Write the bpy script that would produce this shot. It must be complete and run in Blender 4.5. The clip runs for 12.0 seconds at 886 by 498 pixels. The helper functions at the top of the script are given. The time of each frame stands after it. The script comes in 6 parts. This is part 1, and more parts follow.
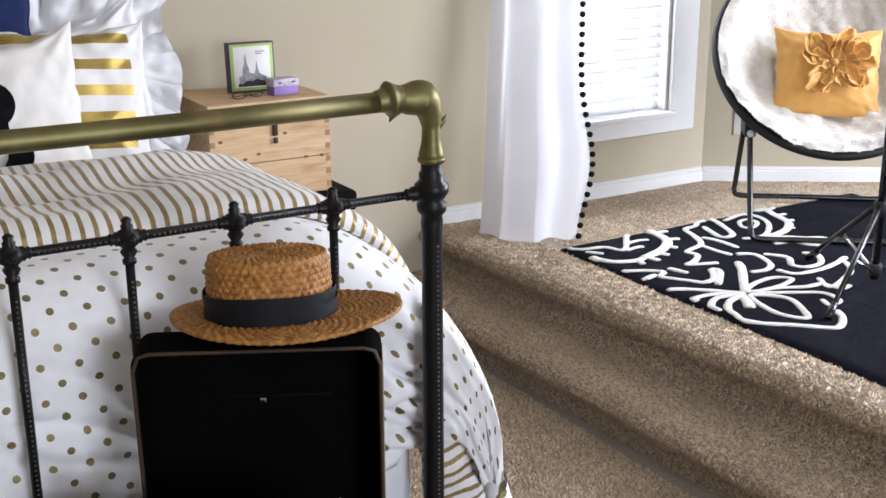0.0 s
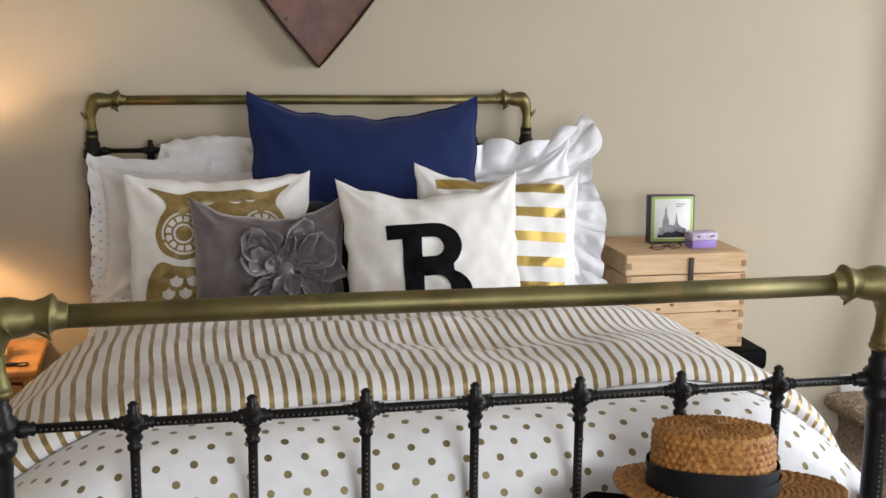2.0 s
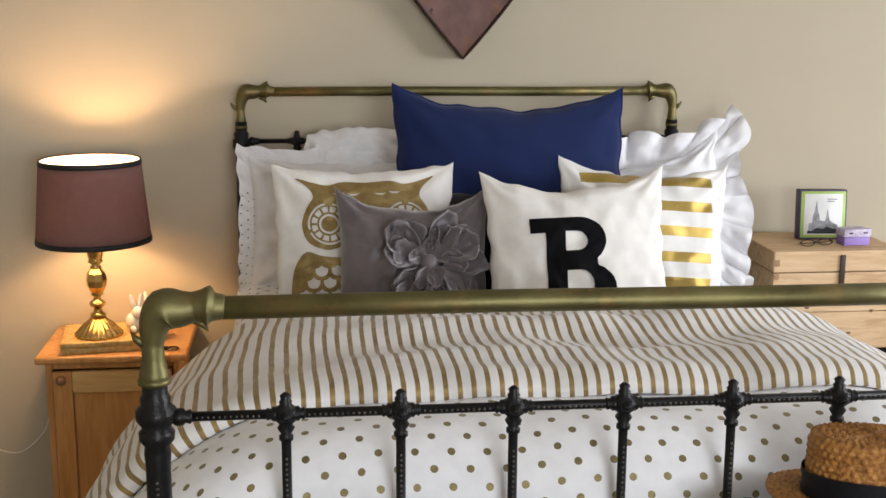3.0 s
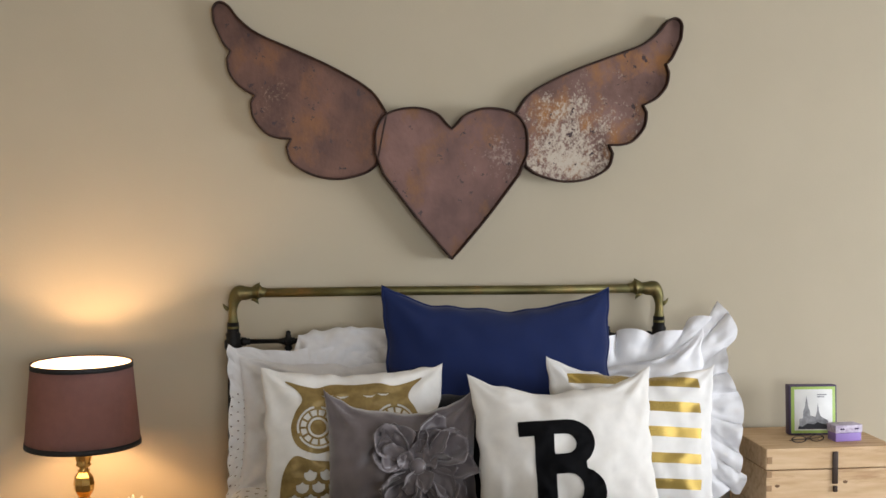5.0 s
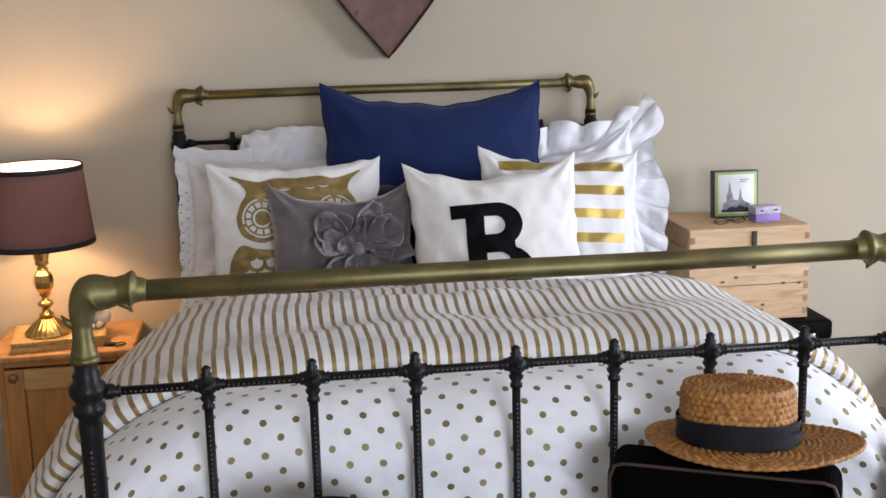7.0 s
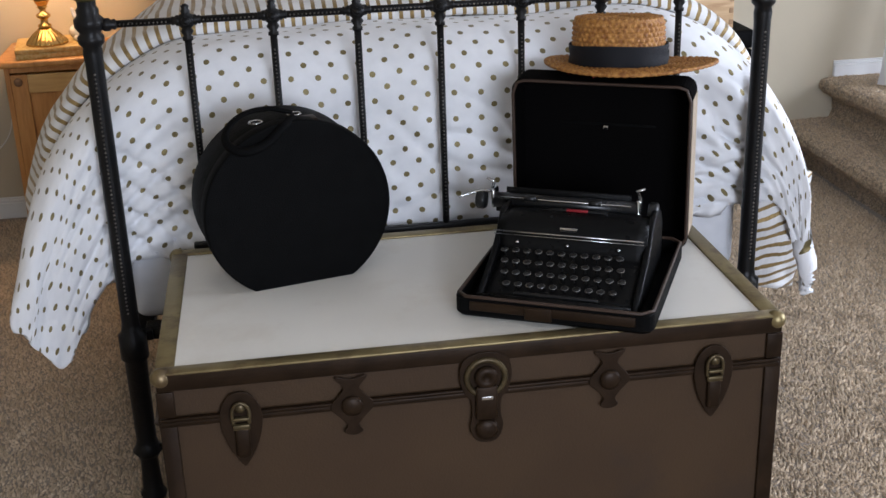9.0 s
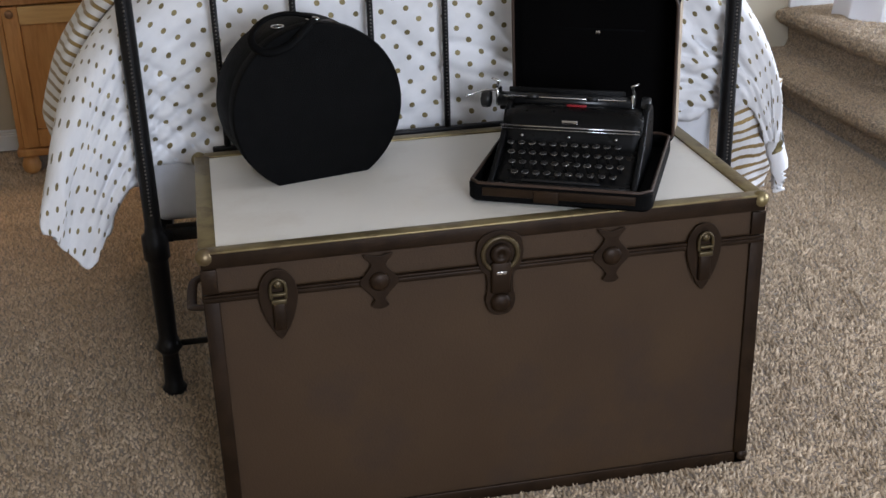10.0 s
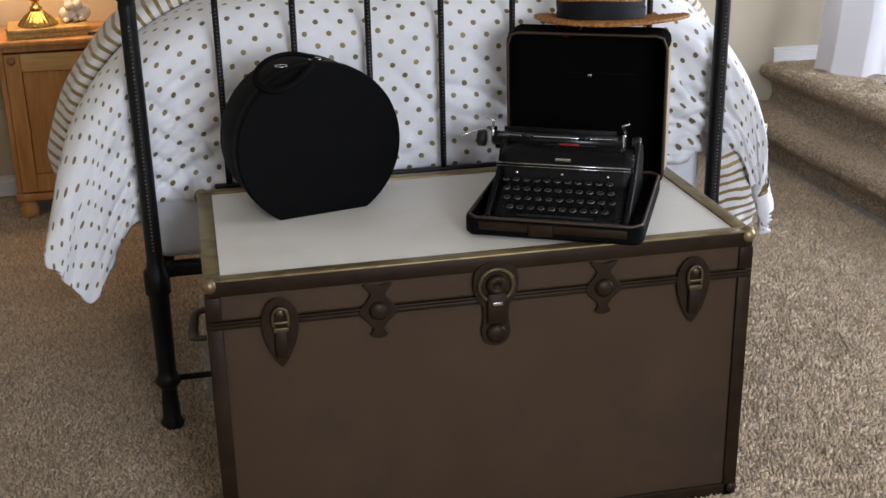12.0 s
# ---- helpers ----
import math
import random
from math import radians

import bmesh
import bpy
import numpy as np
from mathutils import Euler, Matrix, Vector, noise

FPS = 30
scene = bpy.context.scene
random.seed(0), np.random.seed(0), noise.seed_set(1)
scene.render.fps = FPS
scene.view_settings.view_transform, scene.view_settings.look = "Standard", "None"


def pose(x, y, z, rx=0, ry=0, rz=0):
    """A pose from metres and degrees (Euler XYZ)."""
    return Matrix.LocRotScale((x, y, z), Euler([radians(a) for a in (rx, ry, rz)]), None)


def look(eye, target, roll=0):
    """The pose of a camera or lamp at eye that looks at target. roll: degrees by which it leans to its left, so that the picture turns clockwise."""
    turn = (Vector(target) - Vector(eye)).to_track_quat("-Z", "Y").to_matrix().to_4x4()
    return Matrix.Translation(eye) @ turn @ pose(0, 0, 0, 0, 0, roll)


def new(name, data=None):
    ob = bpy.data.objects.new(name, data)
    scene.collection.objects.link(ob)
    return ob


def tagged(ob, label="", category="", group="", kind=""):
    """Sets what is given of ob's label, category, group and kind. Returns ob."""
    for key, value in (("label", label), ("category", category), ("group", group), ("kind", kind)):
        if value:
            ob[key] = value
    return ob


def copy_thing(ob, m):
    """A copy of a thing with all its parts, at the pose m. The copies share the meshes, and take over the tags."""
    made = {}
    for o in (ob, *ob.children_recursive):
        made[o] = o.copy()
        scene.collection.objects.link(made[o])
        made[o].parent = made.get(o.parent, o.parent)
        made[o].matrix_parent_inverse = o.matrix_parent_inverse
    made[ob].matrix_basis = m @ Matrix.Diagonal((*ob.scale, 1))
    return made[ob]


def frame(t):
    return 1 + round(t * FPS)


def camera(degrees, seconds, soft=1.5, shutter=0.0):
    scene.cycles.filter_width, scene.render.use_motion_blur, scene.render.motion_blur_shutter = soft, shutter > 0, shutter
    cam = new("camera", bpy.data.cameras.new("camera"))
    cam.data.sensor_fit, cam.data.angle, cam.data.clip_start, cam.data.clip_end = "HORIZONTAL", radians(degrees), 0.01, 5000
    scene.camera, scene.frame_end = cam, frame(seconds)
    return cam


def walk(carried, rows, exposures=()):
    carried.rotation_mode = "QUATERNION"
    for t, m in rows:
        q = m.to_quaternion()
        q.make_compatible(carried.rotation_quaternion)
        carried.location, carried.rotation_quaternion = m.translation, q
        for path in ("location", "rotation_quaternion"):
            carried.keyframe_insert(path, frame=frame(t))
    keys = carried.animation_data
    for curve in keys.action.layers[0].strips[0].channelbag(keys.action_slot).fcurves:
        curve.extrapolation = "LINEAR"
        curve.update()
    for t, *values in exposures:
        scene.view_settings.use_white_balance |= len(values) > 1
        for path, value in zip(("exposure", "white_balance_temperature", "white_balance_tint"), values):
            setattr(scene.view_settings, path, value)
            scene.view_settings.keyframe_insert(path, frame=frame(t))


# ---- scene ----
cam = camera(40.6, 12.0)
PATH = [
    (0, (-0.302, -1.686, 1.56), (0.68, -0.045, 0.974), -0.3),
    (0.5, (-0.326, -1.673, 1.569), (0.569, 0.033, 1.032), -0.1),
    (1, (-0.36, -1.66, 1.578), (0.432, 0.11, 1.093), -0.3),
    (1.5, (-0.4, -1.677, 1.603), (0.256, 0.166, 1.184), -0.3),
    (2, (-0.434, -1.682, 1.636), (0.0, 0.233, 1.255), 0.7),
    (2.5, (-0.437, -1.675, 1.649), (-0.15, 0.266, 1.258), 0.2),
    (3, (-0.457, -1.665, 1.647), (-0.242, 0.282, 1.244), 0.3),
    (3.5, (-0.46, -1.657, 1.657), (-0.281, 0.297, 1.272), 0.1),
    (3.7, (-0.455, -1.661, 1.67), (-0.27, 0.304, 1.347), -0.2),
    (5.3, (-0.43, -1.693, 1.718), (-0.197, 0.291, 1.619), -0.2),
    (5.5, (-0.427, -1.694, 1.72), (-0.184, 0.289, 1.626), -0.4),
    (6, (-0.423, -1.71, 1.715), (-0.17, 0.271, 1.619), -0.5),
    (6.3, (-0.384, -1.735, 1.7), (-0.145, 0.245, 1.542), -0.2),
    (6.5, (-0.395, -1.722, 1.683), (-0.179, 0.25, 1.427), -0.5),
    (6.7, (-0.383, -1.761, 1.65), (-0.165, 0.204, 1.354), -2.0),
    (7, (-0.377, -1.86, 1.65), (-0.105, 0.08, 1.246), -1.5),
    (7.2, (-0.374, -1.937, 1.644), (-0.084, -0.008, 1.202), -1.5),
    (8.8, (-0.263, -2.37, 1.496), (-0.076, -0.503, 0.804), -1.2),
    (9, (-0.348, -2.391, 1.488), (-0.087, -0.549, 0.756), -1.9),
    (9.5, (-0.494, -2.524, 1.457), (-0.118, -0.721, 0.678), -3.4),
    (10, (-0.516, -2.588, 1.437), (-0.171, -0.786, 0.641), -1.8),
    (10.5, (-0.548, -2.653, 1.413), (-0.188, -0.833, 0.667), -1.9),
    (11, (-0.563, -2.655, 1.406), (-0.187, -0.831, 0.675), -0.6),
    (11.5, (-0.556, -2.663, 1.408), (-0.173, -0.835, 0.694), -1.1),
    (12, (-0.555, -2.664, 1.411), (-0.177, -0.83, 0.709), -1.2),
]
walk(cam, [(t, look(eye, target, roll)) for t, eye, target, roll in PATH],
     ((0, -0.03, 6150, 18), (1.5, 0.0, 6300, 16), (2.5, 0.03, 6450, 15), (3.5, 0.13, 6450, 15), (5.5, -0.1, 6450, 14), (6.5, 0.0, 6300, 18), (7, 0.0, 5950, 19), (9, -0.1, 5850, 17), (12, -0.1, 6050, 17)))

# ---------------------------------------------------------------- light
world = bpy.data.worlds.new("sky")
scene.world = world
world.use_nodes = True
wn = world.node_tree
sky = wn.nodes.new("ShaderNodeTexSky")
sky.sky_type, sky.sun_disc = "NISHITA", False
sky.sun_elevation, sky.sun_rotation = radians(42), radians(70)
wn.nodes["Background"].inputs["Strength"].default_value = 0.12
wn.links.new(sky.outputs[0], wn.nodes["Background"].inputs[0])


def area(name, m, sx, sy, watts, col):
    d = bpy.data.lights.new(name, "AREA")
    d.shape, d.size, d.size_y, d.energy, d.color = "RECTANGLE", sx, sy, watts, col
    ob = new(name, d)
    ob.matrix_world = m
    return ob


DAY = (0.90, 0.96, 1.0)
area("bay_window_light", look((4.36, -0.35, 1.45), (1.8, 0.15, -0.2)), 1.9, 1.5, 192, DAY)
area("bed_wall_window_light", look((2.6, 2.32, 1.35), (2.2, 0.0, 0.7)), 0.65, 1.4, 52, DAY)
# fill lamp added behind the camera; no window is seen there
area("rear_fill_light", look((0.6, -4.52, 1.6), (0.0, 0.0, 0.9)), 1.48, 1.28, 114, DAY)

# ---------------------------------------------------------------- materials


def mat(name, col, rough=0.6, metal=0.0, col2=None, scale=12.0, amount=1.0, bump=0.0, bscale=300.0, wear=None, wscale=3.0, spec=0.4, coat=0.0, stretch=(1, 1, 1), uv=False, sheen=0.0):
    """A surface with colour grain at two scales, uneven gloss and fine relief."""
    m = bpy.data.materials.new(name)
    m.use_nodes = True
    t = m.node_tree
    b = t.nodes["Principled BSDF"]
    N, L = t.nodes.new, t.links.new
    b.inputs["Metallic"].default_value = metal
    b.inputs["Specular IOR Level"].default_value = spec
    b.inputs["Coat Weight"].default_value = coat
    b.inputs["Sheen Weight"].default_value = sheen
    tc = N("ShaderNodeTexCoord")
    mp = N("ShaderNodeMapping")
    mp.inputs["Scale"].default_value = stretch
    L(tc.outputs["UV" if uv else "Object"], mp.inputs[0])
    n1 = N("ShaderNodeTexNoise")
    n1.inputs["Scale"].default_value, n1.inputs["Detail"].default_value = scale, 8
    L(mp.outputs[0], n1.inputs["Vector"])
    r1 = N("ShaderNodeValToRGB")
    r1.color_ramp.elements[0].position, r1.color_ramp.elements[1].position = 0.35, 0.68
    c2 = col2 or tuple(c * 0.82 for c in col)
    r1.color_ramp.elements[0].color, r1.color_ramp.elements[1].color = (*c2, 1), (*col, 1)
    L(n1.outputs["Fac"], r1.inputs[0])
    out = r1.outputs[0]
    if wear:
        n2 = N("ShaderNodeTexNoise")
        n2.inputs["Scale"].default_value, n2.inputs["Detail"].default_value = wscale, 10
        n2.inputs["Roughness"].default_value = 0.65
        L(mp.outputs[0], n2.inputs["Vector"])
        r2 = N("ShaderNodeValToRGB")
        r2.color_ramp.elements[0].position, r2.color_ramp.elements[1].position = 0.52, 0.66
        mx = N("ShaderNodeMix")
        mx.data_type = "RGBA"
        L(n2.outputs["Fac"], r2.inputs[0])
        L(r2.outputs[0], mx.inputs["Factor"])
        L(out, mx.inputs["A"])
        mx.inputs["B"].default_value = (*wear, 1)
        out = mx.outputs["Result"]
    L(out, b.inputs["Base Color"])
    rr = N("ShaderNodeMapRange")
    rr.inputs["To Min"].default_value, rr.inputs["To Max"].default_value = max(rough - 0.1, 0.03), min(rough + 0.1, 1)
    L(n1.outputs["Fac"], rr.inputs["Value"])
    L(rr.outputs[0], b.inputs["Roughness"])
    if bump:
        n3 = N("ShaderNodeTexNoise")
        n3.inputs["Scale"].default_value, n3.inputs["Detail"].default_value = bscale, 3
        L(mp.outputs[0], n3.inputs["Vector"])
        bp = N("ShaderNodeBump")
        bp.inputs["Strength"].default_value, bp.inputs["Distance"].default_value = bump, 0.003
        L(n3.outputs["Fac"], bp.inputs["Height"])
        L(bp.outputs[0], b.inputs["Normal"])
    return m


def math_node(t, op, a, b=None, c=None):
    n = t.nodes.new("ShaderNodeMath")
    n.operation = op
    for i, v in enumerate((a, b, c)):
        if v is None:
            continue
        if isinstance(v, (int, float)):
            n.inputs[i].default_value = v
        else:
            t.links.new(v, n.inputs[i])
    return n.outputs[0]


def cloth(name, base, print_col=None, kind="", pitch=0.055, size=0.006, rough=0.8, metal=0.5, weave=900.0, half=9.0, painted_glint=False, sheen=0.2):
    """Woven cotton, with printed dots or bands that follow the cloth's own metric UV."""
    m = mat(name, base, rough, 0.0, tuple(c * 0.93 for c in base), 30, bump=0.25, bscale=weave, uv=True, spec=0.2, sheen=sheen)
    if not kind:
        return m
    t = m.node_tree
    b = t.nodes["Principled BSDF"]
    N, L = t.nodes.new, t.links.new
    tc = N("ShaderNodeTexCoord")
    sp = N("ShaderNodeSeparateXYZ")
    nz = N("ShaderNodeTexNoise")
    nz.inputs["Scale"].default_value = 9
    L(tc.outputs["UV"], nz.inputs["Vector"])
    L(tc.outputs["UV"], sp.inputs[0])
    wob = math_node(t, "MULTIPLY", math_node(t, "SUBTRACT", nz.outputs["Fac"], 0.5), 0.006)
    u, v = math_node(t, "ADD", sp.outputs[0], wob), math_node(t, "ADD", sp.outputs[1], wob)
    if kind == "dots":
        ds = []
        for off in (0.0, 0.5):
            fu = math_node(t, "SUBTRACT", math_node(t, "FRACT", math_node(t, "ADD", math_node(t, "DIVIDE", u, pitch), off)), 0.5)
            fv = math_node(t, "SUBTRACT", math_node(t, "FRACT", math_node(t, "ADD", math_node(t, "DIVIDE", v, pitch), off)), 0.5)
            ds.append(math_node(t, "SQRT", math_node(t, "ADD", math_node(t, "MULTIPLY", fu, fu), math_node(t, "MULTIPLY", fv, fv))))
        mask = math_node(t, "LESS_THAN", math_node(t, "MINIMUM", ds[0], ds[1]), size / pitch)
    else:
        w = u if kind == "bands" else v
        f = math_node(t, "ABSOLUTE", math_node(t, "SUBTRACT", math_node(t, "FRACT", math_node(t, "DIVIDE", w, pitch)), 0.5))
        mask = math_node(t, "LESS_THAN", f, size / pitch)
        if kind == "rows":
            mask = math_node(t, "MULTIPLY", mask, math_node(t, "LESS_THAN", math_node(t, "ABSOLUTE", u), half))
    old = b.inputs["Base Color"].links[0].from_socket
    tint = N("ShaderNodeTexNoise")
    tint.inputs["Scale"].default_value = 60 if not painted_glint else 420
    L(tc.outputs["UV"], tint.inputs["Vector"])
    # for sequins the sparkle is painted as bright and dark flecks of colour
    ramp = N("ShaderNodeValToRGB")
    ramp.color_ramp.elements[0].position, ramp.color_ramp.elements[1].position = (0.44, 0.56) if painted_glint else (0.35, 0.65)
    ramp.color_ramp.elements[0].color = (*(c * (0.42 if painted_glint else 0.7) for c in print_col), 1)
    ramp.color_ramp.elements[1].color = (*print_col, 1)
    L(tint.outputs["Fac"], ramp.inputs[0])
    mx = N("ShaderNodeMix")
    mx.data_type = "RGBA"
    L(mask, mx.inputs["Factor"])
    L(old, mx.inputs["A"])
    L(ramp.outputs[0], mx.inputs["B"])
    L(mx.outputs["Result"], b.inputs["Base Color"])
    L(math_node(t, "MULTIPLY", mask, metal), b.inputs["Metallic"])
    L(math_node(t, "SUBTRACT", rough, math_node(t, "MULTIPLY", mask, rough - 0.4)), b.inputs["Roughness"])
    return m


def rusty(name, a, b, orange, bare, speck, spot=None, reach=0.2):
    """Rusted sheet: mauve and brown scale, orange bloom, dark pits and specks of bare metal, thicker round one spot."""
    m = mat(name, a, 0.5, 0.35, b, 11, bump=0.4, bscale=90, wear=orange, wscale=8, stretch=(1, 1, 0.75))
    t = m.node_tree
    N, L = t.nodes.new, t.links.new
    p = t.nodes["Principled BSDF"]
    tc = N("ShaderNodeTexCoord")
    fine, pits, broad = N("ShaderNodeTexNoise"), N("ShaderNodeTexNoise"), N("ShaderNodeTexNoise")
    mp = N("ShaderNodeMapping")
    mp.inputs["Scale"].default_value = (1, 1, 0.85)
    L(tc.outputs["Object"], mp.inputs[0])
    for n, s in ((fine, 110), (pits, 30), (broad, 14)):
        n.inputs["Scale"].default_value, n.inputs["Detail"].default_value, n.inputs["Roughness"].default_value = s, 6, 0.7
        L((mp if n is not pits else tc).outputs["Vector" if n is not pits else "Object"], n.inputs["Vector"])
    gate = math_node(t, "ADD", math_node(t, "MULTIPLY", fine.outputs["Fac"], 0.6), math_node(t, "MULTIPLY", broad.outputs["Fac"], 0.4))
    if spot:
        sp = N("ShaderNodeSeparateXYZ")
        L(tc.outputs["Object"], sp.inputs[0])
        dx, dz = math_node(t, "SUBTRACT", sp.outputs[0], spot[0]), math_node(t, "SUBTRACT", sp.outputs[2], spot[1])
        d = math_node(t, "SQRT", math_node(t, "ADD", math_node(t, "MULTIPLY", dx, dx), math_node(t, "MULTIPLY", dz, dz)))
        gate = math_node(t, "ADD", gate, math_node(t, "MULTIPLY", math_node(t, "MAXIMUM", math_node(t, "SUBTRACT", 1.0, math_node(t, "DIVIDE", d, reach)), -0.4), 0.17))
    mask = N("ShaderNodeMapRange")
    mask.inputs["From Min"].default_value, mask.inputs["From Max"].default_value = speck, speck + 0.11
    L(gate, mask.inputs["Value"])
    old = p.inputs["Base Color"].links[0].from_socket
    mx = N("ShaderNodeMix")
    mx.data_type = "RGBA"
    L(mask.outputs[0], mx.inputs["Factor"])
    L(old, mx.inputs["A"])
    mx.inputs["B"].default_value = (*bare, 1)
    mx2 = N("ShaderNodeMix")
    mx2.data_type = "RGBA"
    L(math_node(t, "GREATER_THAN", pits.outputs["Fac"], 0.635), mx2.inputs["Factor"])
    L(mx.outputs["Result"], mx2.inputs["A"])
    mx2.inputs["B"].default_value = (0.05, 0.03, 0.03, 1)
    L(mx2.outputs["Result"], p.inputs["Base Color"])
    return m


GOLD_INK = (0.26, 0.21, 0.095)
M = {}
M["wall"] = mat("tan_wall_paint", (0.478, 0.421, 0.316), 0.75, col2=(0.462, 0.406, 0.303), scale=5, bump=0.10, bscale=160, spec=0.22)
M["ceiling"] = mat("ceiling_paint", (0.78, 0.76, 0.72), 0.9, bump=0.3, bscale=120)
M["trim"] = mat("white_trim_paint", (0.74, 0.74, 0.73), 0.35, col2=(0.70, 0.70, 0.69), scale=6, bump=0.05, bscale=90)
# beige, but darker than its tufts: shade between them is put into the colour
M["carpet"] = mat("shaded_carpet_base", (0.30, 0.24, 0.175), 0.95, col2=(0.22, 0.173, 0.125), scale=90, bump=1.0, bscale=210, spec=0.05, sheen=0.3)
M["iron"] = mat("black_iron", (0.006, 0.006, 0.0062), 0.36, 0.0, (0.010, 0.009, 0.0085), 40, bump=0.25, bscale=240, spec=0.2)
M["bead"] = mat("worn_bead", (0.22, 0.2, 0.17), 0.35, 0.7, (0.05, 0.045, 0.04), 60)
M["brass"] = mat("aged_brass", (0.21, 0.186, 0.080), 0.5, 0.9, (0.115, 0.102, 0.043), 10, bump=0.12, bscale=150, wear=(0.26, 0.17, 0.07), wscale=9)
M["gilt"] = mat("polished_gilt", (0.78, 0.52, 0.18), 0.2, 1.0, (0.62, 0.39, 0.12), 20)
M["dots"] = cloth("white_cotton_gold_dots", (0.86, 0.86, 0.87), GOLD_INK, "dots", 0.056, 0.0062)
M["bands"] = cloth("white_cotton_gold_bands", (0.78, 0.77, 0.76), (0.36, 0.25, 0.10), "bands", 0.0235, 0.0043)
M["sheet"] = cloth("white_cotton", (0.82, 0.82, 0.84))
M["tick"] = cloth("mattress_ticking", (0.72, 0.73, 0.76))
M["eyelet"] = cloth("white_cotton_brown_eyelets", (0.8, 0.8, 0.8), (0.12, 0.06, 0.04), "dots", 0.046, 0.0032, metal=0.0)
M["linen"] = cloth("cream_linen", (0.82, 0.80, 0.76), weave=700)
M["linen_rows"] = cloth("white_linen_sequin_rows", (0.8, 0.79, 0.77), (0.56, 0.39, 0.10), "rows", 0.0665, 0.0132, metal=0.7, half=0.178, painted_glint=True)
M["blue"] = cloth("navy_linen", (0.008, 0.018, 0.08), weave=600, rough=0.85, sheen=0.08)
M["black_cloth"] = cloth("black_cloth", (0.008, 0.008, 0.010))
M["grey_satin"] = mat("grey_satin", (0.165, 0.138, 0.142), 0.36, 0.0, (0.115, 0.097, 0.102), 14, bump=0.1, bscale=500, sheen=0.6)
M["yellow"] = mat("mustard_satin", (0.70, 0.38, 0.09), 0.5, 0.0, (0.64, 0.33, 0.07), 18, bump=0.15, bscale=500, sheen=0.4)
M["gold_print"] = mat("gold_print", (0.33, 0.235, 0.085), 0.5, 0.35, (0.25, 0.17, 0.06), 60)
M["felt"] = mat("black_felt", (0.006, 0.006, 0.007), 0.95, bump=0.4, bscale=500, spec=0.1)
M["pine"] = mat("honey_pine", (0.60, 0.31, 0.105), 0.42, 0.0, (0.48, 0.225, 0.065), 9, bump=0.12, bscale=60, wear=(0.40, 0.175, 0.05), wscale=4, stretch=(7, 7, 0.7), coat=0.15)
M["pine_light"] = mat("pale_pine", (0.66, 0.43, 0.17), 0.45, 0.0, (0.55, 0.33, 0.12), 9, bump=0.12, bscale=60, stretch=(0.7, 7, 7), coat=0.1)
M["crate"] = mat("raw_pine_boards", (0.67, 0.48, 0.29), 0.7, 0.0, (0.56, 0.37, 0.20), 8, bump=0.35, bscale=70, wear=(0.47, 0.29, 0.15), wscale=7, stretch=(0.9, 7, 7))
M["end_grain"] = mat("pine_end_grain", (0.40, 0.25, 0.135), 0.75, 0.0, (0.30, 0.18, 0.09), 40, bump=0.3, bscale=90)
M["dark_wood"] = mat("dark_end_grain", (0.22, 0.12, 0.06), 0.7, bump=0.3, bscale=90)
M["black_leather"] = mat("black_leatherette", (0.0024, 0.0024, 0.0024), 0.6, 0.0, (0.0034, 0.0034, 0.0034), 30, bump=0.4, bscale=420, spec=0.045)
M["case_lining"] = mat("dark_lining", (0.003, 0.0027, 0.0027), 0.95, bump=0.3, bscale=500, spec=0.03)
M["enamel"] = mat("black_crinkle_enamel", (0.003, 0.003, 0.0032), 0.3, 0.0, (0.004, 0.004, 0.004), 40, bump=0.3, bscale=700, spec=0.13)
M["chrome"] = mat("chrome", (0.62, 0.62, 0.62), 0.18, 1.0)
M["nickel"] = mat("dull_nickel", (0.36, 0.35, 0.34), 0.3, 1.0)
M["key"] = mat("key_top", (0.012, 0.012, 0.012), 0.3, spec=0.35)
M["trunk"] = mat("taupe_fibreboard", (0.056, 0.0325, 0.0155), 0.55, 0.0, (0.046, 0.0265, 0.0135), 5, spec=0.25, bump=0.2, bscale=260, wear=(0.040, 0.025, 0.016), wscale=3)
M["trunk_top"] = mat("cream_fibreboard", (0.76, 0.73, 0.66), 0.45, 0.0, (0.73, 0.70, 0.63), 5, bump=0.15, bscale=260, wear=(0.69, 0.65, 0.57), wscale=4)
M["trunk_brass"] = mat("dull_brass", (0.32, 0.26, 0.13), 0.42, 0.75, (0.22, 0.17, 0.08), 18, bump=0.15, bscale=120, wear=(0.15, 0.105, 0.06), wscale=11)
M["bronze"] = mat("browned_brass", (0.028, 0.0155, 0.0075), 0.45, 0.3, (0.018, 0.010, 0.005), 22, spec=0.2, bump=0.15, bscale=140)
M["latch_brass"] = mat("tarnished_latch_brass", (0.12, 0.092, 0.045), 0.4, 0.65, (0.06, 0.043, 0.022), 22, bump=0.15, bscale=140)
M["rust"] = rusty("rusty_sheet", (0.185, 0.098, 0.080), (0.092, 0.045, 0.036), (0.19, 0.088, 0.036), (0.27, 0.20, 0.165), 0.645, (0.16, 0.30), 0.2)
M["rust_warm"] = rusty("warm_rusty_sheet", (0.165, 0.082, 0.058), (0.078, 0.036, 0.026), (0.185, 0.082, 0.037), (0.24, 0.16, 0.11), 0.67, (-0.55, 0.5), 0.16)
M["rust_pale"] = rusty("rust_and_bare_zinc", (0.20, 0.115, 0.095), (0.10, 0.05, 0.038), (0.265, 0.12, 0.04), (0.42, 0.36, 0.29), 0.565, (0.36, 0.31), 0.27)
